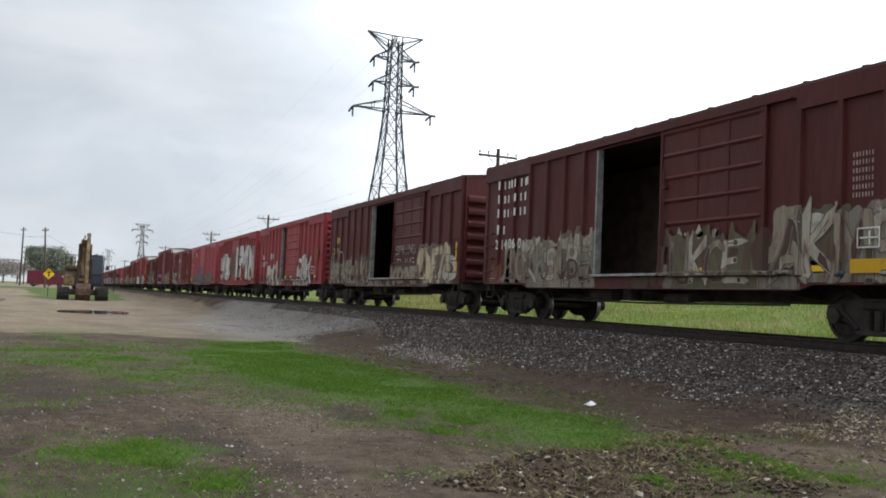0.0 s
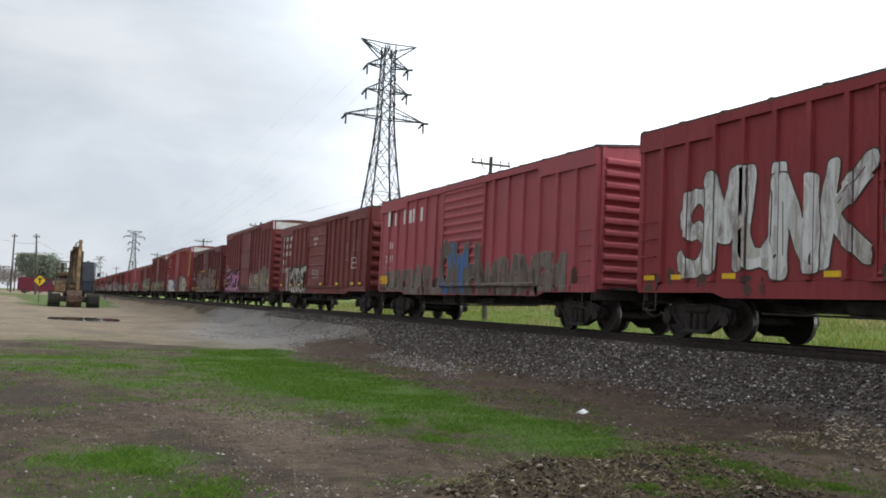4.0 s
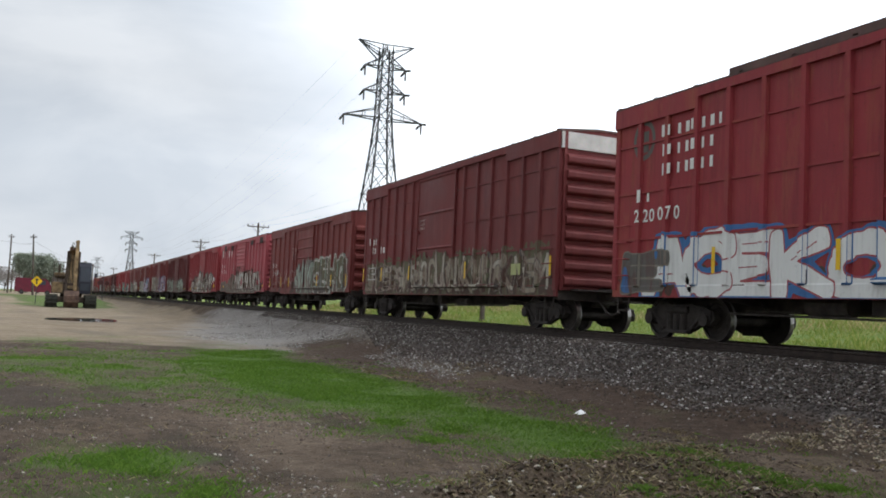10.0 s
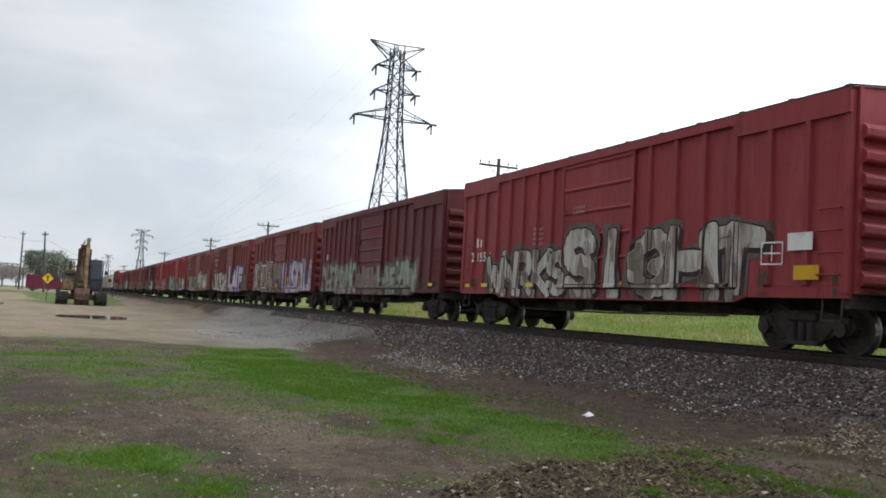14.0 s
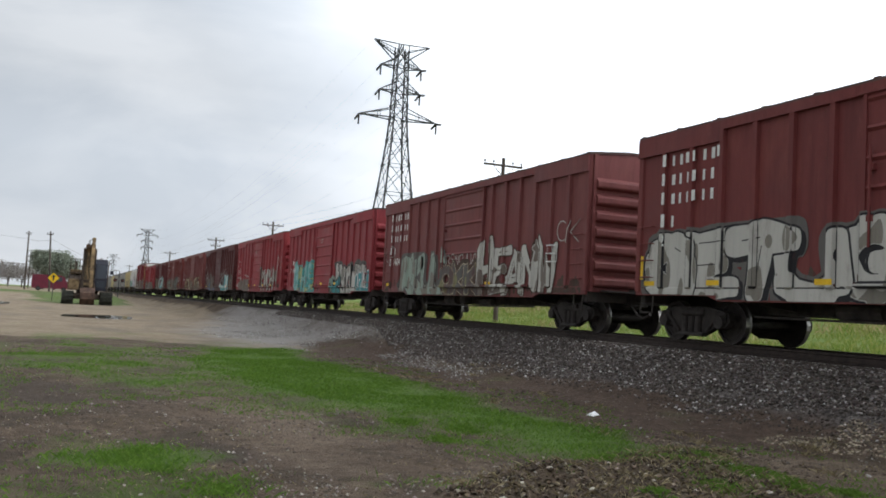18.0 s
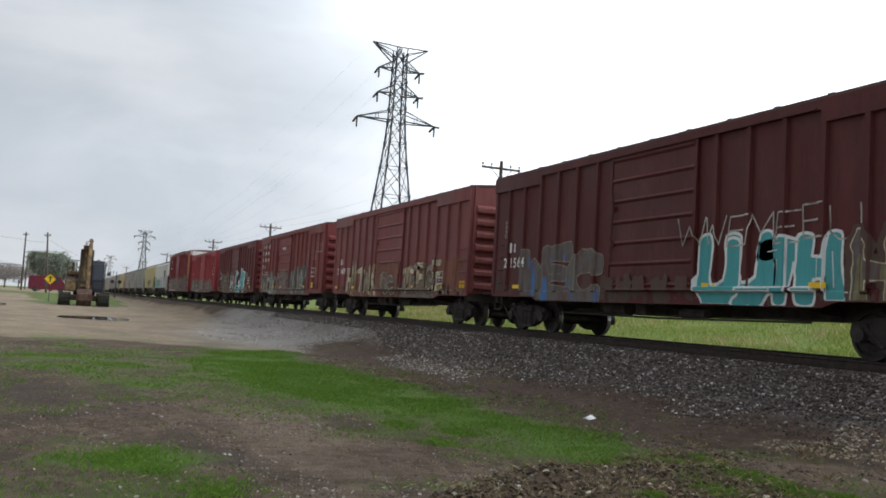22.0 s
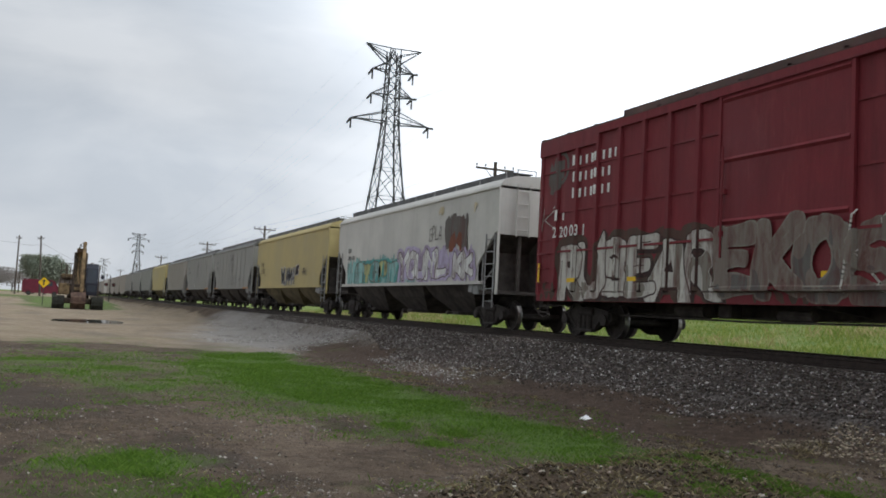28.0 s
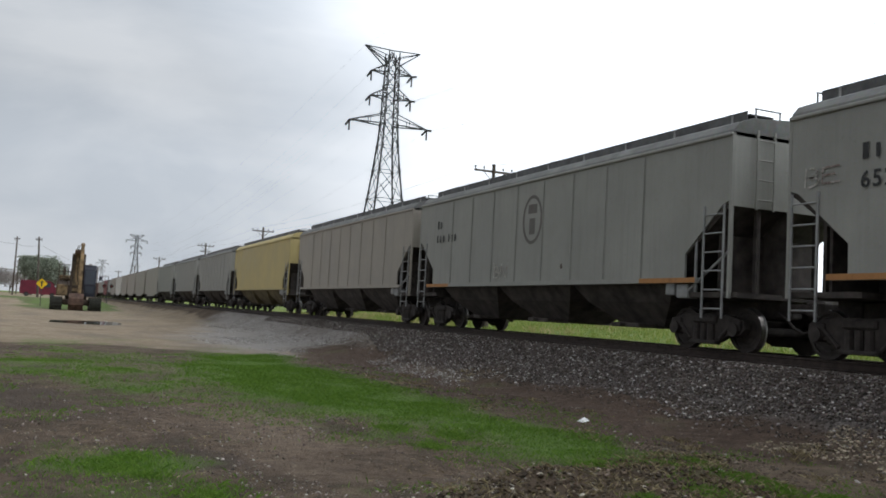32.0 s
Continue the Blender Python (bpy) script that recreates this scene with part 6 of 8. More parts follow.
B(BOX, 0, "umber", "brown boxcar, door slid open, smeared pale graffiti along the bottom", door=(6.0, 2.95, 2.42), art=marks("214 060") + small_print(13.3, 2.95, 6) + [
    ("stain", 0.3, 5.95, 0.30, 1.35, "ash", 401, 0.85), ("stain", 1.30, 2.20, 0.45, 2.20, "putty", 402, 0.85), ("stain", 2.15, 3.0, 0.45, 2.0, "dust", 403, 0.9), ("stain", 2.85, 3.8, 0.45, 2.2, "ash", 404, 0.9), ("stain", 3.7, 4.55, 0.45, 2.05, "putty", 405, 0.85),
    ("stain", 4.4, 5.25, 0.45, 2.35, "dust", 406, 0.9), ("stain", 5.1, 5.98, 0.45, 2.2, "ash", 407, 0.85), ("stain", 4.5, 5.1, 1.0, 1.7, "smoke", 408, 0.7), ("stain", 1.4, 5.8, 1.4, 2.3, "bone", 409, 0.32), ("stain", 0.3, 1.3, 0.5, 1.6, "blush", 410, 0.6), ("g", 2.0, 5.8, 1.05, 1.95, 6, "scraps", 101, 0.8, 0.7),
    ("stain", 8.5, 14.5, 0.30, 1.35, "ash", 411, 0.7), ("stain", 8.7, 11.3, 0.4, 2.1, "moss", 412, 0.7), ("stain", 9.0, 10.9, 1.4, 2.3, "bone", 413, 0.35), ("stain", 9.3, 10.2, 0.95, 1.5, "tan", 414, 0.45), ("g", 8.9, 10.9, 0.95, 1.8, 4, "scraps", 103, 0.9, 0.7),
    ("stain", 11.5, 12.35, 0.45, 2.4, "putty", 415, 0.8), ("stain", 12.2, 13.3, 0.45, 2.25, "moss", 416, 0.8), ("stain", 12.9, 14.5, 0.45, 2.35, "ash", 417, 0.65), ("stain", 12.5, 13.2, 1.0, 1.5, "blue", 418, 0.4), ("stain", 11.6, 14.4, 1.6, 2.3, "chalk", 419, 0.15), ("g", 11.7, 14.3, 1.0, 2.05, 4, "scraps", 104, 0.9, 0.72),
    ("plate", 13.35, 1.10, 0.90, 0.22, "amber"), ("plate", 13.45, 1.50, 0.45, 0.30, "smoke"), ("tape", 1.14, 9.5, 12.4), ("stain", 8.4, 14.7, 0.75, 2.2, "grime", 105, 0.1)])
B(BOX, 1, "umber", "brown boxcar with open door and cream graffiti beside it", door=(6.1, 2.95, 2.6), art=[("bar", 1.0, 2.75, (2,), 0.3, LETTER_YELLOW), ("num", 0.8, 2.28, "214", 0.28, LETTER_YELLOW)] + [
    ("stain", 0.3, 14.4, 0.30, 1.35, "ash", 435, 0.6), ("stain", 0.4, 5.9, 0.8, 2.0, "putty", 436, 0.4), ("g", 0.2, 5.9, 0.95, 1.9, 8, "mud", 111, 1.0, 0.6), ("g", 0.3, 2.2, 1.2, 2.6, 2, "wire", 112), ("g", 9.2, 11.2, 1.98, 2.36, "SPRING", "wire", 113), ("g", 9.4, 11.1, 1.52, 1.88, "FLING", "wire", 117), ("g", 8.8, 11.4, 0.95, 1.5, 4, "mud", 116, 1.0, 0.6),
    ("g", 11.6, 14.1, 0.95, 2.2, "OEA", "cream", 114, 1.2, 0.45), ("g", 13.6, 14.6, 1.1, 1.9, 1, "chalk", 115), ("tapev", 1.25, 14.62), ("tapev", 1.75, 14.62), ("tape", 1.28, 9.8, 12.4)])
B(BOX, 2, "red", "red boxcar, door ajar, fat white graffiti low on its side", door=(6.1, 2.95, 1.15), ribs=7, art=initials("215 579", 2.42) + [
    ("g", 2.5, 6.0, 0.86, 2.0, "ROU", "chalk", 121, 1.7, 0.4), ("g", 3.1, 3.9, 2.38, 2.68, "*", "bold", 124, 1.0), ("g", 10.3, 12.7, 1.0, 2.3, "RMIK", "bold", 122, 1.15, 0.35), ("g", 9.2, 12.4, 0.76, 1.1, 5, "chalk", 123, 1.2, 0.4),
    ("plate", 13.5, 2.15, 0.7, 0.5, "rust"), ("plate", 13.0, 1.45, 0.5, 0.32, "smoke"), ("tapev", 1.3, 2.65), ("tape", 1.24, 7.4, 8.7, 13.6)])
B(BOX, 3, "red", "red boxcar with huge white block graffiti across its side", ribs=2, left=7, right=7, art=[
    ("g", 1.3, 5.8, 1.35, 3.1, "SMUNK", "bold", 131, 1.25, 0.35), ("g", 6.3, 8.4, 1.6, 3.1, 2, "ghost", 132, 1.0, 0.35), ("g", 8.5, 14.3, 1.45, 3.40, "EMGN", "bold", 133, 2.0, 0.3),
    ("tape", 1.18, 0.2, 1.1, 2.6, 5.0, 8.2, 10.2), ("plate", 13.25, 1.16, 0.62, 0.24, "lime")] + small_print(12.2, 1.7, 3) + small_print(6.3, 3.55, 3, 9))
B(BOX, 4, "pink", "faded red boxcar with large white lettering and a ribbed door", ribs=11, art=[("bar", 0.8, 3.35, (2, 4), 0.55), ("bar", 0.95, 2.5, (2,), 0.27), ("num", 0.8, 2.0, "211", 0.27)] + small_print(0.8, 1.75, 3) + [
    ("g", 1.0, 5.8, 0.78, 1.7, 6, "ghost", 141, 1.2, 0.6), ("g", 6.0, 9.0, 0.80, 2.4, 3, "dark", 142, 1.3, 0.4), ("g", 9.2, 13.5, 0.80, 1.9, 5, "ghost", 143, 1.2, 0.55), ("plate", 0.3, 1.2, 0.8, 0.3, "amber")])
B(BOX, 5, "rust", "rust-brown boxcar with silver graffiti and yellow strips", door=(5.9, 3.05, 0.0), left=6, right=7, art=marks("216 192") + small_print(12.0, 2.9, 6) + small_print(13.2, 3.0, 4) + [
    ("g", 1.7, 5.7, 0.78, 2.1, 5, "worn_silver", 151, 1.1, 0.45), ("g", 7.0, 8.3, 1.5, 1.95, 4, "wire", 152, 0.8, 0.2), ("plate", 13.0, 1.9, 0.6, 0.42, "ash"), ("tape", 1.2, 0.5, 2.6, 4.4, 8.4, 10.9, 13.1, 14.1)] + [("bar", 7.0, 3.35, (5,), 0.2), ("bar", 7.1, 3.1, (4,), 0.16)])
B(TALL, 6, "brown", "tall brown boxcar with pink graffiti and a white end panel", tall=True, cap=True, door=(5.9, 3.0, 0.0), ribs=3, art=[
    ("g", 0.7, 5.4, 0.95, 2.1, 6, "pink", 161, 0.95, 0.2), ("stain", 0.6, 5.6, 0.6, 1.35, "pink", 167, 0.45), ("g", 9.1, 12.0, 0.95, 2.0, 5, "mural", 162, 1.1, 0.4), ("g", 12.0, 14.5, 0.95, 2.2, 4, "mural", 163, 1.2, 0.4), ("tapev", 1.3, 0.08, 9.3, 11.6, 14.6), ("plate", 11.0, 1.5, 0.55, 0.4, "smoke")]
    + [("bar", 0.7, 2.55, (4,), 0.22), ("bar", 0.7, 2.28, (3, 3), 0.22)] + small_print(6.3, 3.2, 4) + small_print(11.5, 3.1, 7, 4) + small_print(12.6, 3.1, 7, 4))
B(BOX, 7, "dark", "dark brown boxcar with faint grey graffiti", art=initials("214 718", 2.25) + [
    ("g", 2.9, 6.4, 0.78, 2.35, 4, "ghost", 171, 1.4, 0.55), ("g", 6.2, 8.9, 0.8, 1.9, 3, "ghost", 172, 1.2, 0.6), ("g", 9.0, 12.2, 0.78, 2.55, 3, "ghost", 173, 1.7, 0.5), ("tape", 1.12, 0.3, 1.4, 2.6, 4.2, 6.7, 10.4, 12.2, 14.0), ("tapev", 1.25, 14.35)]
    + [("plate", 5.4, 2.5, 2.2, 0.09, "amber"), ("bar", 5.6, 3.3, (4,), 0.14), ("plate", 12.2, 1.35, 0.5, 0.4, "smoke")])
B(TALL, 8, "crimson", "long tall dark red boxcar, tan-stained, with fat white graffiti", L=18.1, tall=True, cap=True, step=True, door=(7.0, 3.1, 0.0), ribs=3, left=7, right=8, art=[(k, a_ + 0.75, *r_) for k, a_, *r_ in marks("", 0.55)[:3]] + [("bar", 0.85, 2.86, (2,), 0.27), ("num", 0.80, 2.44, "220 070", 0.27), ("seal", 1.0, 4.2, 0.38),
    ("g", 1.3, 7.2, 0.92, 1.95, "ACEKO", "rose", 184, 1.3, 0.06), ("g", 11.0, 15.3, 0.95, 2.15, "GAEO", "silver", 182, 1.5, 0.1), ("g", 0.4, 1.7, 1.0, 1.8, 1, "dark", 183), ("g", 7.4, 9.4, 1.0, 2.0, 2, "dark", 184, 1.0, 0.5), ("g", 15.2, 16.0, 0.85, 1.9, 1, "chalk", 186),
    ("stain", 17.0, 18.08, 2.2, 4.8, "tan", 18, 0.75), ("plate", 16.0, 1.3, 0.6, 0.4, "amber"), ("tapev", 1.3, 3.3, 6.2, 17.5), ("g", 8.0, 9.6, 3.3, 4.4, 2, "wire", 185)] + small_print(16.2, 3.0, 8, 5))
B(TALL, 9, "brown", "tall brown boxcar with camouflage-like graffiti band", tall=True, cap=True, door=(5.6, 3.0, 0.0), ribs=3, art=[("bar", 0.7, 2.75, (4,), 0.26), ("bar", 0.9, 2.4, (3, 3), 0.26)] + small_print(6.0, 3.3, 3) + [
    ("stain", 0.25, 14.5, 0.5, 2.3, "moss", 190, 0.75), ("stain", 0.4, 14.4, 0.9, 2.2, "putty", 194, 0.12), ("g", 0.3, 5.7, 0.98, 1.9, 7, "scraps", 191, 0.75, 0.5), ("g", 5.6, 9.4, 0.98, 2.0, 5, "scraps", 192, 0.75, 0.5), ("g", 9.4, 14.4, 0.98, 1.95, 7, "scraps", 193, 0.75, 0.5), ("tapev", 1.35, 0.1, 2.2, 5.0, 9.6, 14.6), ("plate", 12.6, 1.4, 0.5, 0.3, "lime"), ("plate", 0.9, 1.4, 0.6, 0.45, "olive")])
B(BOX, 10, "rust", "rust-brown boxcar with sage and grey graffiti", left=5, art=initials("214 697", 2.25) + small_print(5.2, 3.1, 5) + [
    ("g", 0.5, 5.4, 1.25, 2.1, 5, "wire", 201, 0.9, 0.3), ("g", 6.1, 8.9, 0.80, 2.2, 4, "sage", 202, 1.2, 0.4), ("g", 9.1, 14.3, 0.95, 2.35, "CEHG", "olive", 203, 1.5, 0.35), ("tapev", 1.2, 0.25, 2.9, 4.6, 10.0, 12.3, 14.5), ("tape", 1.14, 7.2)])
B(BOX, 11, "pink", "faded red boxcar with big white lettering and grimy graffiti", ribs=12, art=[("bar", 0.75, 3.35, (2, 4), 0.55), ("bar", 0.8, 2.62, (2, 2), 0.26), ("num", 0.7, 2.2, "211 022", 0.27)] + small_print(4.6, 2.75, 4) + [
    ("plate", 1.45, 3.85, 0.8, 0.34, "soot"), ("plate", 4.0, 3.75, 0.7, 0.36, "soot"), ("plate", 10.6, 3.85, 0.8, 0.34, "soot"), ("plate", 13.3, 3.85, 0.9, 0.36, "soot"), ("g", 0.2, 3.2, 0.85, 1.5, 3, "ghost", 211, 1.4, 0.6), ("g", 3.6, 5.9, 0.8, 2.0, 3, "ghost", 212, 1.2, 0.5),
    ("stain", 1.6, 13.3, 0.30, 1.38, "ash", 431, 0.8), ("stain", 3.9, 6.0, 0.5, 2.0, "moss", 432, 0.6), ("stain", 2.6, 3.6, 0.8, 1.7, "putty", 433, 0.5),
    ("g", 6.0, 8.9, 0.98, 2.1, "ANO", "chalk", 213, 1.1, 0.5), ("stain", 5.4, 9.3, 0.85, 2.9, "grime", 215, 0.2), ("g", 9.0, 13.7, 0.98, 2.15, "MAMEON", "chalk", 214, 1.05, 0.5), ("stain", 9.2, 11.6, 0.85, 2.6, "grime", 216, 0.22), ("stain", 0.2, 6.0, 0.85, 1.6, "grime", 217, 0.15), ("stain", 11.6, 14.6, 0.85, 1.9, "grime", 218, 0.1), ("tape", 1.22, 0.25, 1.5, 4.0, 9.9, 12.6, 14.3)])
B(BOX, 12, "red", "red boxcar with sharp silver and black graffiti", left=7, ribs=5, art=initials("215 54", 2.3) + small_print(4.6, 2.6, 4) + small_print(6.6, 3.0, 2, 9) + [
    ("g", 1.9, 6.2, 0.92, 2.05, "WNRKS", "silver", 221, 0.95, 0.35), ("g", 6.4, 12.9, 0.92, 2.40, "SIGHT", "silver", 222, 1.45, 0.35), ("tape", 1.12, 0.3, 1.6, 4.3, 8.4), ("plate", 13.75, 1.22, 0.55, 0.24, "amber"), ("plate", 13.6, 1.72, 0.55, 0.30, "white"), ("plate", 12.95, 1.5, 0.5, 0.38, "ash")])
B(BOX, 13, "dark", "dark brown boxcar with chalky green graffiti", left=7, art=initials("", 2.4) + [
    ("g", 0.4, 5.6, 0.8, 2.1, 6, "sage", 231, 1.1, 0.35), ("g", 6.2, 8.8, 0.78, 1.8, 3, "ghost", 232, 1.2, 0.5), ("g", 8.9, 12.6, 0.8, 2.0, 4, "sage", 233, 1.1, 0.35), ("tape", 1.15, 12.4, 14.0)])
B(BOX, 14, "brown", "brown boxcar with pointed silver graffiti and lilac patches", left=5, art=[("bar", 1.7, 2.2, (2,), 0.27), ("num", 1.6, 1.78, "215 621", 0.27)] + small_print(5.2, 3.0, 5) + [
    ("g", 0.3, 5.4, 0.98, 2.45, "STAH", "stone", 241, 1.25, 0.40), ("g", 6.2, 8.9, 1.5, 2.4, 3, "ghost", 242, 1.2, 0.3), ("g", 6.2, 8.9, 0.9, 1.4, 4, "wire", 243), ("g", 9.1, 14.3, 0.8, 2.5, 4, "lilac", 244, 1.4, 0.3), ("tape", 1.15, 0.5, 7.2), ("tapev", 1.2, 2.9, 9.9, 12.5)])
B(BOX, 15, "rust", "rust-brown boxcar with lilac and aqua block graffiti", art=marks("") + [("num", 0.85, 1.95, "215", 0.24)] + [
    ("g", 0.5, 6.9, 0.92, 2.05, "GETUG", "silver", 251, 1.7, 0.1), ("g", 8.2, 13.0, 0.95, 2.45, "LARF", "lilac", 252, 1.5, 0.15), ("g", 13.2, 14.5, 0.9, 1.9, 2, "dark", 253, 1.2, 0.5), ("tapev", 1.25, 0.25, 6.9), ("tape", 1.12, 0.3, 2.4, 5.1, 7.3)])
B(BOX, 16, "cocoa", "dull brown boxcar with sage columns and pale graffiti", art=marks("214 048") + [
    ("g", 0.2, 1.3, 2.0, 2.7, 2, "wire", 261), ("g", 2.0, 6.2, 0.8, 2.1, 4, "sage", 262, 1.6, 0.2), ("g", 6.2, 8.8, 1.75, 2.15, 8, "wire", 263, 0.8, 0.2), ("g", 6.1, 8.8, 0.9, 1.7, 3, "camo", 264, 1.2, 0.4), ("g", 8.9, 13.4, 0.95, 2.25, "HEANW", "chalk", 265, 1.0, 0.25), ("plate", 13.0, 1.75, 0.5, 0.42, "ash"), ("g", 13.4, 14.5, 2.2, 2.8, 2, "wire", 266), ("tape", 1.15, 0.4, 9.4)])
B(BOX, 17, "red", "red boxcar with teal pieces and a silver bubble piece", ribs=6, left=6, art=initials("215 601", 2.3) + small_print(5.0, 2.75, 5) + small_print(6.9, 3.4, 2, 9) + [
    ("g", 1.8, 5.8, 0.95, 2.25, "BAHLSS", "lime", 271, 1.35, 0.15), ("g", 9.8, 14.2, 0.78, 2.05, 5, "silver", 272, 1.4, 0.15), ("g", 9.2, 10.4, 0.8, 1.4, 1, "teal", 273, 1.6), ("g", 13.0, 14.5, 0.9, 1.7, 2, "aqua", 274, 1.3, 0.3), ("tape", 1.22, 7.3, 9.6, 14.1)])
B(BOX, 18, "bright", "bright red boxcar with tall cream-white graffiti", left=5, art=initials("215 67", 2.05) + small_print(6.9, 3.45, 2, 9) + [
    ("g", 0.2, 1.5, 2.3, 3.1, 2, "wire", 281), ("g", 0.9, 5.0, 0.8, 2.0, 4, "wire", 282, 1.2, 0.2), ("g", 1.2, 4.6, 0.9, 1.6, 3, "ghost", 285, 1.0, 0.5), ("g", 9.1, 13.4, 0.92, 2.1, "KMOHM", "chalk", 283, 1.05, 0.35), ("g", 13.4, 14.6, 2.1, 3.1, 2, "wire", 284), ("tape", 1.18, 1.6, 4.9, 7.1, 9.6, 12.0), ("plate", 0.2, 1.15, 0.3, 0.2, "white")])
B(BOX, 19, "umber", "dark brown boxcar with teal block graffiti", art=initials("215 648", 2.15) + small_print(0.8, 2.95, 4, 2, 0.1) + [
    ("g", 1.8, 5.5, 0.8, 2.05, 3, "dark", 291, 1.5, 0.3), ("g", 9.2, 12.6, 0.95, 2.0, "UUTH", "aqua", 292, 1.35, 0.2), ("g", 8.6, 13.0, 1.9, 2.6, 7, "wire", 293, 0.9, 0.3), ("g", 12.9, 14.4, 0.85, 1.9, 2, "camo", 294, 1.3, 0.3), ("tape", 1.14, 1.4, 9.3, 12.0)])
B(BOX, 20, "cocoa", "dull brown boxcar with cream and ochre graffiti", art=initials("214 795", 2.2) + [
    ("stain", 1.6, 14.3, 0.30, 1.30, "ash", 421, 0.72), ("stain", 6.2, 9.0, 0.5, 2.3, "blush", 422, 0.7), ("stain", 12.3, 14.3, 0.86, 2.25, "blush", 423, 0.9), ("stain", 1.8, 6.0, 0.5, 2.1, "blush", 424, 0.5), ("stain", 9.0, 12.6, 0.5, 1.8, "dust", 425, 0.6), ("stain", 6.8, 8.4, 0.95, 1.75, "moss", 426, 0.6),
    ("g", 2.1, 6.0, 1.0, 2.1, "HITWK", "buff", 301, 1.05, 0.45), ("g", 6.9, 8.3, 0.95, 1.7, "OC", "camo", 302, 0.9, 0.45), ("g", 9.2, 12.7, 1.0, 2.05, "TEFGE", "buff", 303, 1.1, 0.35), ("plate", 12.45, 1.30, 0.5, 0.40, "olive"), ("plate", 14.25, 1.16, 0.5, 0.22, "amber"), ("tape", 1.15, 0.3, 2.8, 10.0, 12.5)])
B(BOX, 21, "rust", "rust-brown boxcar with faded teal scrawls and white marks", left=5, right=7, door=(5.0, 3.05, 0.0), art=marks("216 153") + small_print(11.8, 3.0, 7, 3) + small_print(13.1, 3.0, 4, 4) + [
    ("g", 0.9, 4.8, 0.78, 1.9, 5, "sage", 311, 1.0, 0.4), ("g", 5.2, 8.0, 0.8, 2.1, 4, "ghost", 312, 0.8, 0.5), ("g", 8.4, 11.4, 0.8, 2.1, 5, "sage", 313, 0.9, 0.45), ("g", 13.6, 14.6, 2.9, 3.5, 2, "wire", 314), ("plate", 12.9, 1.75, 0.62, 0.42, "ash"), ("tape", 1.2, 0.4, 3.6, 6.1, 8.9, 11.3, 13.0), ("tape", 1.34, 13.0)] + [("bar", 6.2, 3.35, (5,), 0.2)])
B(BOX, 22, "dark", "brown boxcar with aqua blocks and pale outlines", art=initials("214 94", 2.25) + [
    ("g", 1.6, 5.5, 0.8, 2.2, 4, "camo", 321, 1.3, 0.3), ("g", 5.7, 8.4, 1.0, 2.1, "UHU", "silver", 322, 1.0, 0.35), ("g", 8.2, 8.6, 1.0, 1.5, 1, "dark", 325, 1.0, 0.4), ("g", 8.6, 11.9, 1.05, 2.35, "LAT", "aqua", 323, 1.35, 0.2), ("g", 12.0, 12.9, 1.0, 2.2, 2, "ghost", 324), ("plate", 13.0, 1.5, 0.45, 0.38, "ash"), ("plate", 13.2, 1.16, 0.62, 0.22, "amber"), ("tape", 1.15, 0.3)])
B(BOX, 23, "bright", "bright red boxcar with grey-green graffiti", left=6, ribs=5, art=initials("", 2.4) + small_print(6.8, 3.4, 2, 8) + [
    ("g", 1.0, 5.6, 0.8, 1.9, 5, "sage", 331, 1.3, 0.3), ("g", 6.2, 13.4, 0.8, 1.8, 7, "ghost", 332, 1.2, 0.35), ("g", 13.2, 14.4, 2.3, 3.0, 2, "wire", 333), ("tape", 1.15, 0.4, 8.5)])
B(TALL, 24, "maroon", "long tall maroon boxcar with white graffiti and stained corner", L=18.5, tall=True, cap=True, step=True, door=(6.9, 3.1, 0.0), ribs=3, left=7, right=8, art=[(k, a_ + 0.75, *r_) for k, a_, *r_ in marks("", 0.55)[:3]] + [("bar", 0.85, 2.86, (2,), 0.27), ("num", 0.80, 2.44, "220 031", 0.27), ("seal", 1.0, 4.2, 0.38),
    ("g", 1.2, 6.8, 0.98, 2.2, "RUSEAR", "worn_silver", 341, 1.25, 0.3), ("g", 7.1, 9.9, 1.0, 2.3, 3, "ghost", 342, 1.2, 0.4), ("g", 9.8, 13.8, 1.0, 2.5, 4, "wire", 343, 1.2, 0.2), ("g", 10.0, 17.0, 0.95, 2.2, 6, "ghost", 344, 1.1, 0.55), ("g", 14.6, 17.2, 1.2, 2.6, 3, "dark", 345, 1.2, 0.4),
    ("stain", 17.4, 18.48, 1.4, 4.8, "tan", 28, 0.7), ("stain", 0.4, 1.3, 3.3, 4.4, "smoke", 29, 0.6), ("tape", 1.3, 1.6, 4.0, 9.5, 12.1, 15.3), ("tape", 1.0, 7.2), ("tapev", 1.3, 0.15, 18.3), ("g", 0.1, 0.9, 2.6, 3.3, 1, "wire", 346)] + small_print(16.0, 3.4, 7, 4))
WHITE_H, GREY_H = "covered_hopper", "covered_hopper"
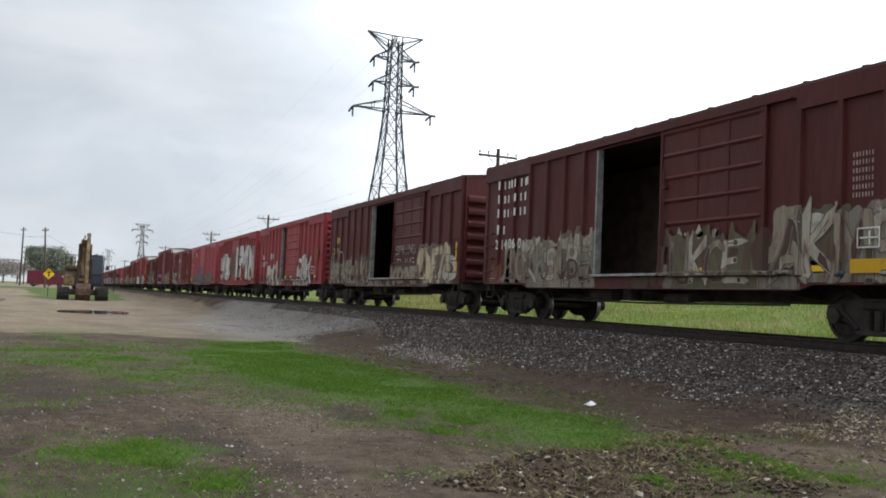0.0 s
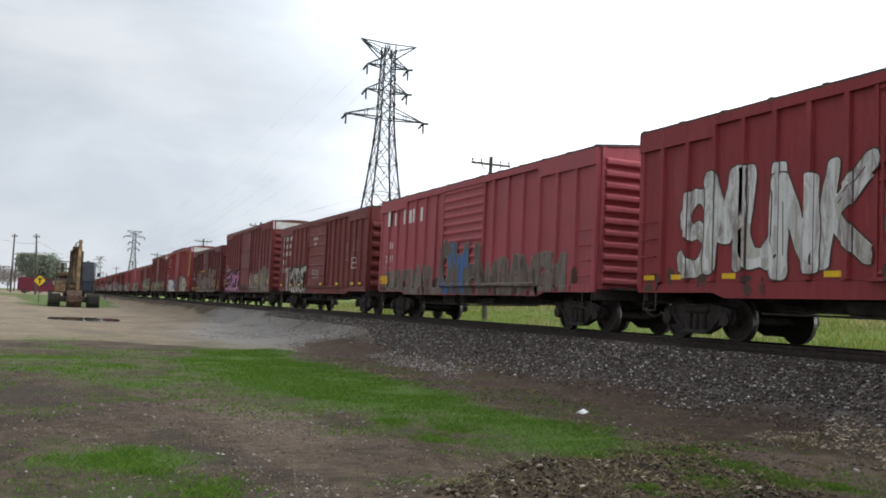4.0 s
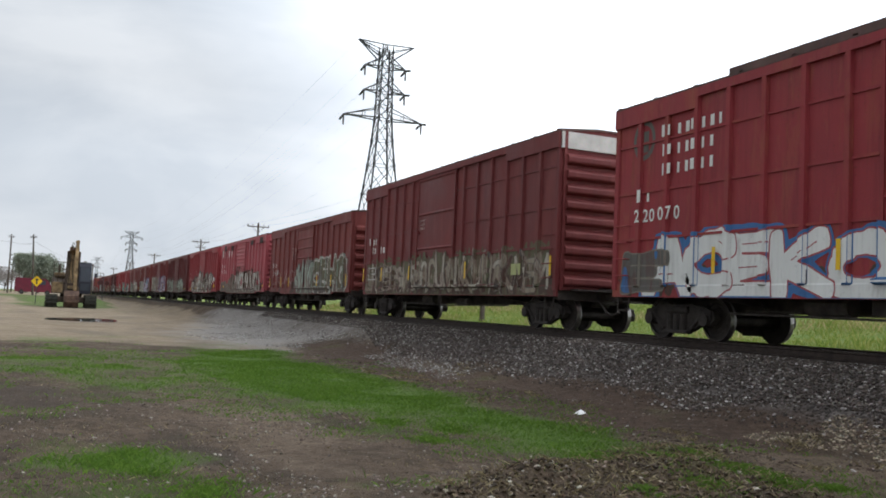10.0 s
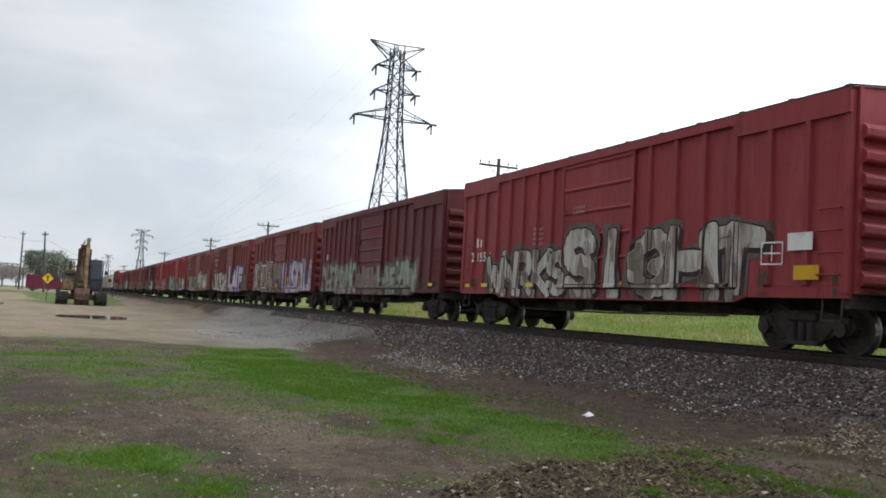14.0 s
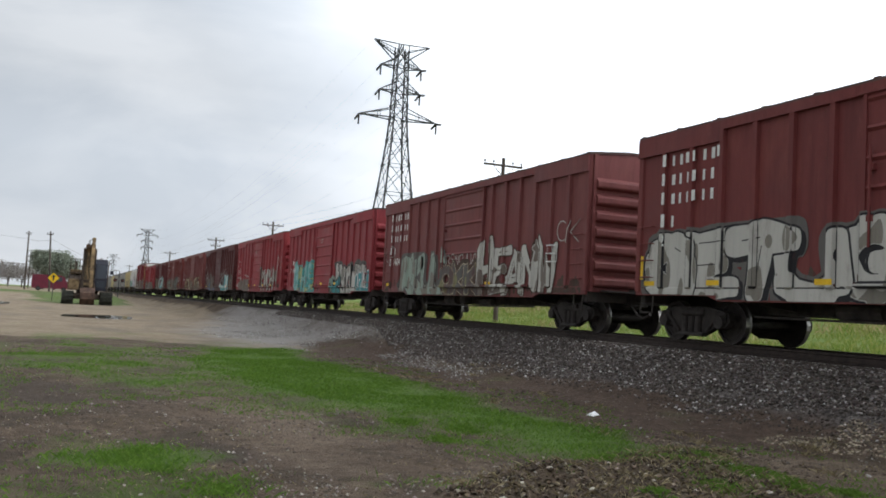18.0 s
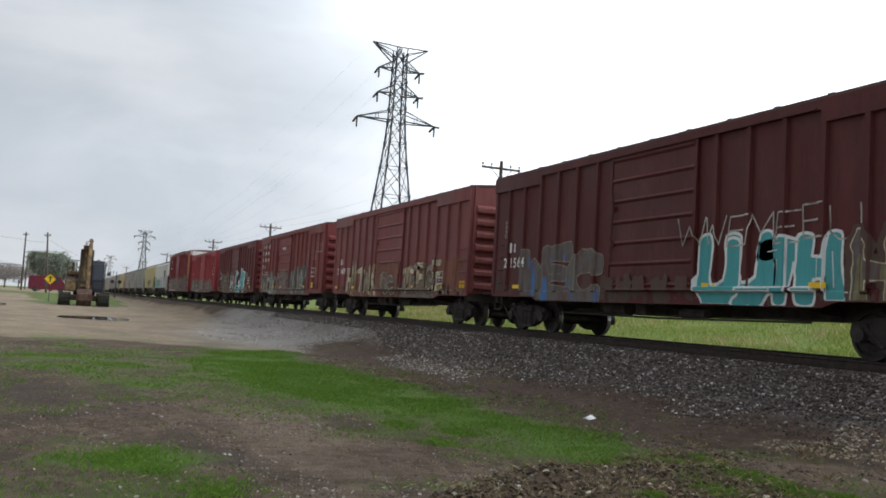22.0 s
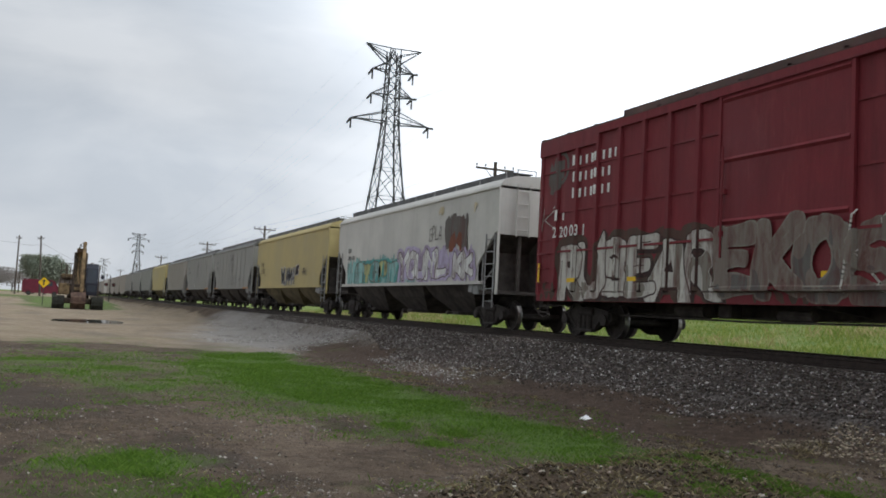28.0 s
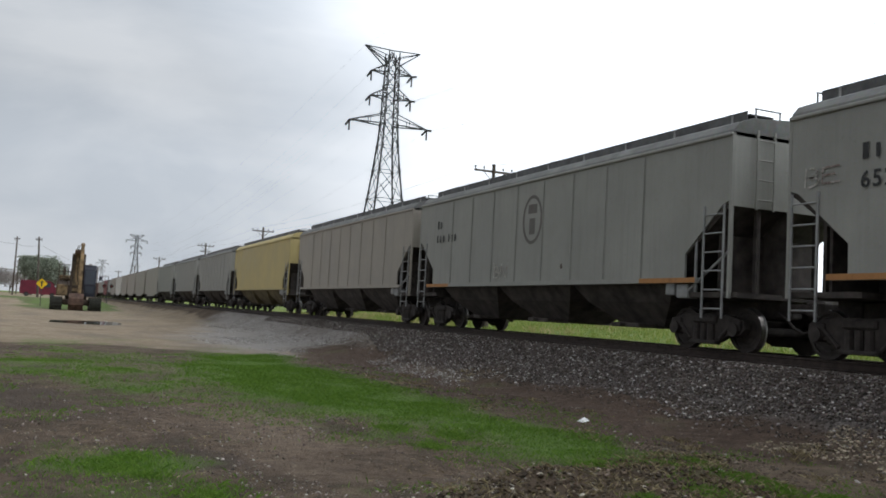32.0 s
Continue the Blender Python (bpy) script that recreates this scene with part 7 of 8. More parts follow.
H(WHITE_H, 25, "white", "dirty white covered hopper with teal and violet graffiti", L=15.78, art=[("bar", 0.9, 2.75, (3,), 0.2, LETTER_DARK), ("bar", 0.9, 2.42, (3, 3), 0.18, LETTER_DARK),
    ("stain", 0.9, 9.0, 1.2, 2.55, "aqua", 50, 0.75), ("g", 2.2, 7.0, 1.58, 2.1, "STOPE", "lime", 351, 1.3, 0.35), ("stain", 7.0, 13.6, 1.42, 2.6, "lilac", 51, 0.5), ("g", 7.3, 11.6, 1.6, 2.45, "YOUNL", "violet", 352, 1.1, 0.35), ("stain", 11.3, 13.2, 2.2, 3.6, "smoke", 52, 0.75), ("stain", 11.75, 12.75, 2.35, 3.05, "rust", 55, 0.9), ("g", 12.2, 13.6, 1.6, 2.2, 2, "violet", 354, 1.2, 0.35), ("g", 10.1, 11.1, 2.75, 3.3, "EPLA", "wired", 355), ("stain", 10.3, 11.4, 3.55, 3.9, "cream", 53, 0.7), ("stain", 13.2, 14.2, 3.5, 3.9, "cream", 54, 0.7)])
H(GREY_H, 26, "yellow", "yellow covered hopper with a small black graffiti tag", L=15.98, art=[("bar", 0.8, 2.62, (3,), 0.24, LETTER_DARK), ("num", 0.8, 2.2, "51527", 0.26, LETTER_DARK), ("g", 6.4, 9.2, 1.5, 2.3, "WUMMA", "black", 361, 1.25, 0.1), ("g", 9.5, 10.1, 2.0, 2.4, 1, "black", 362), ("g", 10.8, 11.8, 1.9, 2.3, 4, "wired", 363),
    ("bar", 1.9, 2.05, (9,), 0.05, LETTER_DARK), ("bar", 11.0, 2.25, (8,), 0.06, LETTER_DARK), ("bar", 11.0, 2.1, (8,), 0.06, LETTER_DARK)])
H(GREY_H, 27, "grey", "grey covered hopper with a faded emblem and arched scrawls", band="y", art=[("bar", 0.9, 3.2, (2,), 0.26, LETTER_DARK), ("num", 0.9, 2.75, "652", 0.27, LETTER_DARK), ("seal", 7.4, 3.15, 0.66), ("g", 6.9, 9.2, 1.55, 2.3, "OCOUU", "wired", 371, 1.5, 0.1), ("g", 10.3, 11.0, 1.8, 2.1, 2, "wired", 372), ("g", -0.25, 0.5, 2.86, 3.2, 2, "wire", 373)])
H(GREY_H, 28, "grey", "grey covered hopper with a faded emblem and an orange sill", band="y", art=[("bar", 0.9, 3.2, (2,), 0.26, LETTER_DARK), ("bar", 0.9, 2.75, (3, 3), 0.25, LETTER_DARK), ("seal", 7.3, 3.05, 0.66), ("g", 5.2, 5.7, 1.6, 2.0, 1, "wire", 381), ("g", 5.2, 6.0, 1.5, 1.9, 2, "wire", 382)])
H(GREY_H, 29, "beige", "beige covered hopper streaked with grime", L=15.98)
H(GREY_H, 30, "yellow", "yellow covered hopper, clean sides", L=15.98)
for i_, c_ in ((31, "grey"), (32, "grey"), (33, "grey")):
    H(GREY_H, i_, c_, "grey covered hopper, weathered sides")
B(BOX, 34, "beige", "pale boxcar with an orange and purple end", L=15.98, far=True)
part("end_panel", Shape().box(15.68, 15.72, -1.45, 1.45, 2.2, 4.25), PAINT["orange"], CARS[-1], "orange upper end panel")
part("end_panel", Shape().box(15.68, 15.72, -1.45, 1.45, 1.0, 2.2), plain("purple_end_paint", (0.075, 0.035, 0.11), 0.6), CARS[-1], "dark purple lower end panel")
FAR = "B:beige B:beige B:beige B:white B:beige H:grey B:brown H:grey H:beige B:dark B:rust B:red H:grey H:grey B:brown B:dark B:red B:brown H:beige B:dark B:brown B:red B:brown B:dark".split()
for k_, spec in enumerate(FAR):
    t_, c_ = spec.split(":")
    if t_ == "H":
        H(GREY_H, 35 + k_, c_, c_ + " covered hopper far back in the train", far=True)
    else:
        B(BOX, 35 + k_, c_, {"dark": "dark brown", "rust": "rust-brown"}.get(c_, c_) + " boxcar far back in the train", far=True)

# ---------------------------------------------------------------- power line, poles and the far lot
GALV = plain("galvanised_tower_steel", (0.055, 0.057, 0.06), 0.6, 0.3, 0.25, 1.5)
GLASSY = plain("dark_glazed_insulators", (0.035, 0.03, 0.03), 0.35, 0, 0.2, 9)
POLE_WOOD = plain("weathered_pole_timber", (0.085, 0.068, 0.056), 0.9, 0, 0.4, 2)
WIRE = plain("dull_aluminium_wire", (0.20, 0.205, 0.21), 0.6, 0.2, 0.1)


def strut(s, a, b, w):
    s.tube(a, b, w * 0.72, 4)


def tower(x, y, fine=True):
    t = thing("lattice_tower", pose(x, y, GROUND_Z - 0.0), "galvanised steel lattice power tower with three pairs of arms", "power tower", "power line towers")
    k = 1.0 if fine else 1.6
    lev = [(0.0, 4.0), (8.0, 3.05), (13.0, 2.48), (17.5, 1.96), (21.6, 1.52), (25.2, 1.18), (28.3, 0.98), (30.2, 0.94), (32.2, 0.90), (34.0, 0.86), (36.0, 0.82), (38.0, 0.78)]
    sg = [(-1, -1), (1, -1), (1, 1), (-1, 1)]
    for ax, ay in sg:
        s = Shape()
        for (z0, w0), (z1, w1) in zip(lev, lev[1:]):
            strut(s, (ax * w0, ay * w0, z0), (ax * w1, ay * w1, z1), 0.21 * k if z0 < 28 else 0.17 * k)
        part("leg", s, GALV, t)
    for i in range(4):
        s = Shape()
        (ax, ay), (bx, by) = sg[i], sg[(i + 1) % 4]
        for (z0, w0), (z1, w1) in zip(lev, lev[1:]):
            strut(s, (ax * w0, ay * w0, z0), (bx * w1, by * w1, z1), 0.085 * k)
            strut(s, (bx * w0, by * w0, z0), (ax * w1, ay * w1, z1), 0.085 * k)
            strut(s, (ax * w1, ay * w1, z1), (bx * w1, by * w1, z1), 0.08 * k)
        for z, w in lev[1:]:        # joint plates
            s.box(ax * w - 0.16, ax * w + 0.16, ay * w - 0.16, ay * w + 0.16, z - 0.22, z + 0.22)
        part("bracing", s, GALV, t)
    for z, half, w in ((28.3, 5.9 if fine else 3.1, 0.98), (32.2, 3.1, 0.90), (35.8, 3.1 if fine else 5.9, 0.82)):
        for d in (-1, 1):
            s = Shape()
            rise = 1.5 if half > 5 else 1.3
            for ax in (-1, 1):
                strut(s, (ax * w, d * w, z), (0, d * half, z + 0.1), 0.16 * k)
                strut(s, (ax * w, d * w, z + rise), (0, d * half, z + 0.1), 0.12 * k)
                strut(s, (ax * w * 0.6, d * (w + (half - w) * 0.4), z), (ax * w * 0.6, d * (w + (half - w) * 0.4), z + rise * 0.6), 0.08 * k)
            strut(s, (-w * 0.5, d * (w + half) / 2, z), (w * 0.5, d * (w + half) / 2, z), 0.10 * k)
            part("crossarm", s, GALV, t)
            for ex in (-1, 1):      # strain strings run out along the line, a jumper hangs between
                s = Shape()
                n = 9
                a, b = Vector((ex * 0.15, d * half, z)), Vector((ex * 1.75, d * half, z - 0.35))
                for q in range(2 * n):      # discs and waists of one string
                    wide = 0.16 * k if q % 2 else 0.06 * k
                    s.tube(a.lerp(b, q / (2 * n) - 0.002), a.lerp(b, (q + 1) / (2 * n) + 0.002), wide, 8)
                part("insulator_string", s, GLASSY, t, "dark insulator string")
            part("jumper_string", Shape().tube((0, d * half, z), (0, d * half, z - 1.45), 0.13 * k, 7), GLASSY, t)
    for d in (-1, 1):
        s = Shape()
        for ax in (-1, 1):
            strut(s, (ax * 0.80, d * 0.80, 36.9), (0, d * 4.25, 39.4), 0.15 * k)
            strut(s, (ax * 0.80, d * 0.80, 38.2), (0, d * 4.25, 39.4), 0.10 * k)
            strut(s, (ax * 0.80, d * 0.80, 36.9), (ax * 0.80, d * 0.80, 38.9), 0.14 * k)
            strut(s, (ax * 0.80, d * 0.80, 36.9), (ax * 0.2, -d * 0.2, 38.9), 0.09 * k)
        strut(s, (0, d * 4.25, 39.4), (0, 0, 39.25), 0.13 * k)
        strut(s, (0, d * 0.1, 39.25), (-0.80, d * 0.80, 36.9), 0.10 * k)
        part("earth_wire_arm", s, GALV, t)
    return t


TOWERS = [(-119.0, 41.8), (-563.0, 42.0), (-1000.0, 42.0)]
for n_, (tx, ty) in enumerate(TOWERS):
    tower(tx, ty, n_ == 0)


def cable(name, a, b, sag, r, label, group):
    cu = bpy.data.curves.new(name, "CURVE")
    cu.dimensions, cu.bevel_depth, cu.bevel_resolution = "3D", r, 0
    sp = cu.splines.new("POLY")
    n = 36
    sp.points.add(n)
    a, b = Vector(a), Vector(b)
    for i in range(n + 1):
        u = i / n
        p = a.lerp(b, u)
        sp.points[i].co = (p.x, p.y, p.z - 4 * sag * u * (1 - u), 1)
    cu.materials.append(WIRE)
    return tagged(new(name, cu), label, "cable", group)


SPAN = [(320.0, 41.8)] + TOWERS
for (xa, ya), (xb, yb) in zip(SPAN, SPAN[1:]):
    fine_ = xa > -200
    for z, half in ((28.3, 5.9), (32.2, 3.1), (35.8, 3.1)):
        for d in (-1, 1):
            cable("power_cable", (xa - 1.75, ya + d * half, z - 1.55), (xb + 1.75, yb + d * half, z - 1.55), 10.0, 0.0085, "thin grey overhead power cable", "power line cables")
    for d in (-1, 1):
        cable("earth_wire", (xa, ya + d * 4.25, 38.2), (xb, yb + d * 4.25, 38.2), 7.5, 0.007, "thin grey earth wire", "power line cables")


def utility_pole(x, y, h, arms, label, lean=0.0, gear=False):
    p = thing("utility_pole", pose(x, y, float(height(np.array(x), np.array(y))) if y < 15 else GROUND_Z, lean, 0, 0), label, "utility pole", "utility poles")
    part("pole", Shape().tube((0, 0, -0.5), (0, 0, h), 0.17, 10, 0, 0.11), POLE_WOOD, p)
    for z, half in arms:
        part("crossarm", Shape().box(-0.06, 0.06, -half, half, z - 0.06, z + 0.06, bev=0.01), POLE_WOOD, p)
        if half > 0.9:
            part("brace", Shape().tube((0.08, -half * 0.55, z - 0.05), (0.12, 0, z - 0.75), 0.025, 5).tube((0.08, half * 0.55, z - 0.05), (0.12, 0, z - 0.75), 0.025, 5), POLE_WOOD, p)
        for k in (-0.95, -0.5, 0.5, 0.95):
            part("insulator", Shape().tube((0, half * k, z + 0.05), (0, half * k, z + 0.14), 0.018, 5).tube((0, half * k, z + 0.14), (0, half * k, z + 0.26), 0.055, 7), GLASSY, p)
    if gear:
        part("transformer", Shape().tube((0.0, 0.42, h - 2.1), (0.0, 0.42, h - 1.2), 0.26, 12), GALV, p, "grey transformer can")
    return p


LINE_POLES = [(-47.2, 23.4), (-104.8, 21.9), (-142.3, 20.9), (-201.8, 20.0), (-262, 19.6), (-330, 19.4), (-420, 19.3)]
for n_, (px_, py_) in enumerate(LINE_POLES):
    utility_pole(px_, py_, 10.75, [(10.3, 1.28)] if n_ != 2 else [(10.3, 1.28), (9.4, 0.75)], "weathered timber utility pole with crossarms beside the railway")
for (xa, ya), (xb, yb) in zip([(24.0, 25.0)] + LINE_POLES, LINE_POLES):
    for k in (-1.2, 1.2):
        cable("line_wire", (xa, ya + k, 9.35), (xb, yb + k, 9.35), 2.2 if xa > 0 else 0.5, 0.007, "thin overhead line wire", "pole line wires")
for px_, py_, h, gear in ((-172.0, -7.0, 10.2, False), (-150.0, -2.6, 9.3, True), (-230.0, -8.6, 8.0, False), (-260.0, -8.0, 7.5, False), (-210.0, 8.0, 7.6, False)):
    utility_pole(px_, py_, h, [(h - 0.5, 0.45)], "dark timber utility pole beyond the sandy lot", 3.0 if gear else 0.0)
cable("line_wire", (-172, -7.0, 8.6), (-150, -2.6, 7.7), 0.3, 0.02, "thin overhead line wire", "pole line wires")
cable("line_wire", (-150, -2.6, 7.7), (-210, 8.0, 6.0), 0.5, 0.02, "thin overhead line wire", "pole line wires")
cable("line_wire", (-172, -7.0, 8.6), (-60, -60, 9.0), 0.6, 0.02, "thin overhead line wire", "pole line wires")


# ---- excavator on the lot
CAT = plain("dusty_yellow_machine_paint", (0.12, 0.076, 0.036), 0.75, 0, 0.6, 1.6, second=(0.33, 0.225, 0.115))
GRIMY = plain("oily_brown_machine_steel", (0.060, 0.042, 0.030), 0.8, 0, 0.6, 2.5)
CAB_DARK = plain("dark_blue_cab_paint", (0.020, 0.022, 0.034), 0.5, 0, 0.3, 2)
RUBBER = plain("muddy_black_track", (0.036, 0.036, 0.028), 0.9, 0, 0.5, 4)
GLASS = plain("dark_cab_glass", (0.035, 0.042, 0.055), 0.3, 0, 0.1, 1)
RUST_IRON = plain("rusty_bucket_steel", (0.085, 0.05, 0.035), 0.8, 0, 0.5, 3)


def excavator(x, y):
    e = thing("excavator", pose(x, y, GROUND_Z), "worn yellow tracked excavator with raised boom and dark cab, on dirt", "excavator")
    shoe = Shape().box(-0.09, 0.09, -0.56, 0.56, -0.03, 0.03, bev=0.01).box(-0.02, 0.02, -0.54, 0.54, 0.03, 0.07).mesh("track_shoe", RUBBER)
    for d in (-1.72, 1.82):
        o = [(-2.2, 0.32), (-1.9, 0.06), (1.9, 0.06), (2.2, 0.32), (2.32, 0.68), (2.15, 1.05), (1.75, 1.24), (-1.75, 1.24), (-2.15, 1.05), (-2.32, 0.68)]
        tr = part("crawler_track", Shape().prism([(px * 0.97, 0.03 + pz * 0.96) for px, pz in o], d - 0.50, d + 0.50), RUBBER, e)
        ring = o + o[:1]
        for (ax, az), (bx, bz) in zip(ring, ring[1:]):
            n = max(1, int(math.hypot(bx - ax, bz - az) / 0.22))
            for k in range(n):
                u = (k + 0.5) / n
                ang = math.degrees(math.atan2(-(bz - az), bx - ax))
                part("track_shoe", shoe, None, tr, at=pose(ax + (bx - ax) * u, d, az + (bz - az) * u, 0, ang + 180, 0))
        for wx_ in (-1.6, -0.8, 0, 0.8, 1.6):
            part("roller", Shape().tube((wx_, d - 0.54, 0.45), (wx_, d + 0.54, 0.45), 0.22, 10), GRIMY, tr)
    part("undercarriage", Shape().box(-1.2, 1.2, -1.25, 1.3, 0.55, 1.1, bev=0.1).tube((0, 0.05, 1.1), (0, 0.05, 1.45), 1.0, 18), GRIMY, e)
    part("house", Shape().prism([(-3.0, 1.4), (-3.15, 2.0), (-3.0, 2.9), (-1.2, 3.05), (0.2, 2.7), (1.1, 2.45), (1.1, 1.4)], -1.75, 0.55), GRIMY, e, "grimy brown engine house")
    part("engine_cover", Shape().box(-2.8, -0.4, -1.6, -0.5, 3.0, 3.45, bev=0.1), CAT, e)
    part("counterweight", Shape().prism([(-3.2, 1.45), (-3.35, 2.1), (-3.1, 2.85), (-2.6, 2.85), (-2.6, 1.45)], -1.8, 1.9), CAT, e)
    part("exhaust_pipe", Shape().tube((-1.4, -1.1, 3.4), (-1.4, -1.1, 4.35), 0.09, 8), GRIMY, e)
    part("toolbox", Shape().box(0.3, 1.15, -1.75, -0.75, 1.45, 2.5, bev=0.08), CAT, e)
    cab = part("cab", Shape().prism([(-0.9, 1.45), (-0.9, 4.35), (-0.7, 4.55), (0.75, 4.55), (1.05, 4.1), (1.25, 2.6), (1.2, 1.45)], 0.62, 1.75), CAB_DARK, e, "dark blue-black cab")
    part("windscreen", Shape().add([(1.09, 0.76, 4.05), (1.09, 1.62, 4.05), (1.27, 1.62, 2.65), (1.27, 0.76, 2.65)], [(0, 3, 2, 1)]), GLASS, cab)
    part("lower_screen", Shape().box(1.245, 1.265, 0.78, 1.6, 1.75, 2.45), GLASS, cab)
    part("side_window", Shape().box(-0.6, 0.7, 1.75, 1.77, 2.8, 4.1), GLASS, cab)
    part("roof_lamp", Shape().box(0.75, 0.95, 1.0, 1.25, 4.5, 4.66, bev=0.02), LADDER_GREY, cab)
    part("mirror", Shape().tube((1.1, 1.75, 3.2), (1.3, 2.12, 3.35), 0.025, 5).box(1.28, 1.34, 2.0, 2.3, 3.1, 3.5, bev=0.02), CAB_DARK, cab)
    for yy in (-1.65, -1.25, -0.8, -0.4):
        part("guard_post", Shape().tube((0.9, yy, 2.45), (0.9, yy, 4.45), 0.035, 6), GRIMY, e)
    for zz in (3.1, 3.8, 4.45):
        part("guard_rail", Shape().tube((0.9, -1.67, zz), (0.9, -0.38, zz), 0.035, 6), GRIMY, e)
    # boom seen end-on, folded stick in front of it
    part("boom", Shape().prism([(0.2, 1.6), (-0.15, 2.4), (-0.5, 4.0), (-0.25, 5.3), (0.6, 6.0), (1.05, 5.95), (1.0, 5.6), (0.55, 5.2), (0.5, 4.0), (0.95, 2.6), (1.2, 1.9)], -0.36, 0.50), CAT, e, "raised yellow boom")
    part("boom_flange", Shape().prism([(-0.1, 3.4), (-0.25, 4.2), (-0.1, 5.2), (0.35, 5.6), (0.4, 4.4), (0.5, 2.0), (-0.1, 2.0)], -0.56, 0.68), GRIMY, e)
    part("stick", Shape().prism([(0.78, 6.62), (1.1, 6.66), (1.45, 5.9), (1.95, 3.2), (2.05, 1.6), (1.7, 1.55), (1.45, 3.0), (1.0, 5.6)], 0.16, 0.46), CAT, e, "long yellow stick hanging from the boom")
    part("stick_head", Shape().tube((0.95, 0.12, 6.45), (0.95, 0.50, 6.45), 0.13, 10).tube((0.85, -0.32, 5.75), (0.85, 0.50, 5.75), 0.2, 10), RUST_IRON, e)
    for yy in (-0.48, 0.62):
        part("boom_cylinder", Shape().tube((1.2, yy, 1.7), (0.65, yy * 1.05, 3.9), 0.13, 8).tube((0.65, yy * 1.05, 3.9), (0.35, yy * 0.95, 5.0), 0.07, 8), GRIMY, e)
    part("stick_cylinder", Shape().tube((-0.4, 0.08, 4.6), (0.1, 0.1, 5.6), 0.12, 8).tube((0.1, 0.1, 5.6), (0.8, 0.25, 6.4), 0.06, 8), GRIMY, e)
    for k, yy in enumerate((-0.1, 0.02, 0.3)):
        s = Shape()
        pts = [(1.15, yy, 1.9), (0.75, yy - 0.25, 3.2), (0.62, yy - 0.3, 4.4), (0.72, yy - 0.18, 5.6), (1.0, yy, 6.4)]
        for a, b in zip(pts, pts[1:]):
            s.tube(a, b, 0.035, 5)
        part("hydraulic_hose", s, RUBBER, e)
    part("bucket", Shape().prism([(1.6, 1.6), (2.1, 1.7), (2.7, 1.2), (2.75, 0.6), (2.3, 0.08), (1.6, 0.0), (1.5, 0.12), (2.2, 0.4), (2.45, 0.8), (2.2, 1.2), (1.7, 1.3)], -0.62, 0.72), RUST_IRON, e, "worn rusty digging bucket")
    for yy in (-0.5, -0.2, 0.1, 0.4):
        part("bucket_tooth", Shape().box(1.25, 1.55, yy, yy + 0.13, 0.02, 0.12, bev=0.01), RUST_IRON, e)
    return e


excavator(-95.0, 1.75)

# ---- puddles, van, sign, signals
WATER, wd_, wk_, wb_ = nodes_of("standing_rain_water")
wb_.inputs["Base Color"].default_value = (0.030, 0.026, 0.020, 1)
wb_.inputs["Roughness"].default_value = 0.04
bump_node(wd_, wk_, wb_, noise_node(wd_, wk_, 3.0, 3, 0.5).outputs["Fac"], 0.02, 0.01)
for hx_, hy_, rx_, ry_ in HOLLOWS:
    ring_ = [(hx_ + rx_ * (1 + 0.18 * math.sin(3 * a + hx_)) * math.cos(a), hy_ + ry_ * (1 + 0.2 * math.sin(2 * a + hy_)) * math.sin(a), GROUND_Z - 0.012) for a in [2 * math.pi * k / 40 for k in range(40)]]
    solid("puddle", Shape().add(ring_, [tuple(range(40))]), WATER, "shallow rain puddle standing on the sandy lot", "puddle", "puddles on the lot", "structure")

VAN = plain("dark_red_van_paint", (0.13, 0.014, 0.030), 0.5, 0, 0.2, 1)


def van(x, y):
    v = thing("parked_van", pose(x, y, float(height(np.array(x), np.array(y))), 0, 0, 90), "dark red van parked beyond the lot", "van")
    o = [(-2.9, 0.4), (-2.95, 1.1), (-2.9, 2.35), (-2.7, 2.6), (1.4, 2.6), (1.85, 2.4), (2.45, 1.5), (2.85, 1.3), (2.95, 0.9), (2.9, 0.4)]
    part("body", Shape().prism(o[::-1], -0.95, 0.95), VAN, v)
    # the bright highlight on the sloping front is put into the glass's pale colour
    part("windscreen", Shape().add([(1.88, -0.9, 2.38), (1.88, 0.9, 2.38), (2.48, 0.9, 1.5), (2.48, -0.9, 1.5)], [(0, 3, 2, 1)]), plain("sky_glint_windscreen", (0.4, 0.42, 0.45), 0.1, 0, 0.1), v)
    for wx_ in (-1.9, 1.9):
        for d in (-0.98, 0.98):
            w = part("wheel", Shape().lathe_y(0, 0, [(-0.1, 0.30), (-0.1, 0.36), (0.1, 0.36), (0.1, 0.30)], 16), RUBBER, v, at=(wx_, d * 0.93, 0.36))
            part("hubcap", Shape().lathe_y(0, 0, [(-0.105, 0.2), (0.105, 0.2)], 12), GALV, w)
    for d in (-0.96, 0.94):
        part("side_window", Shape().box(0.7, 1.6, d, d + 0.02, 1.6, 2.3), GLASS, v)
    return v


van(-158.0, -2.5)


def warning_sign(x, y):
    s = thing("warning_sign", pose(x, y, GROUND_Z), "yellow diamond warning sign on a steel post", "road sign")
    part("post", Shape().box(-0.03, 0.03, -0.04, 0.04, 0, 3.0), GALV, s)
    pl = part("sign_plate", Shape().prism_x([(0, 2.0), (0.62, 2.62), (0, 3.24), (-0.62, 2.62)], 0.03, 0.05), YELLOW, s, "yellow diamond plate")
    part("symbol", Shape().prism_x([(-0.08, 2.3), (0.08, 2.3), (0.08, 2.75), (0.25, 2.75), (0, 3.0), (-0.25, 2.75), (-0.08, 2.75)], 0.052, 0.056), LETTER_DARK, pl, "black arrow")
    return s


warning_sign(-112.0, -1.6)


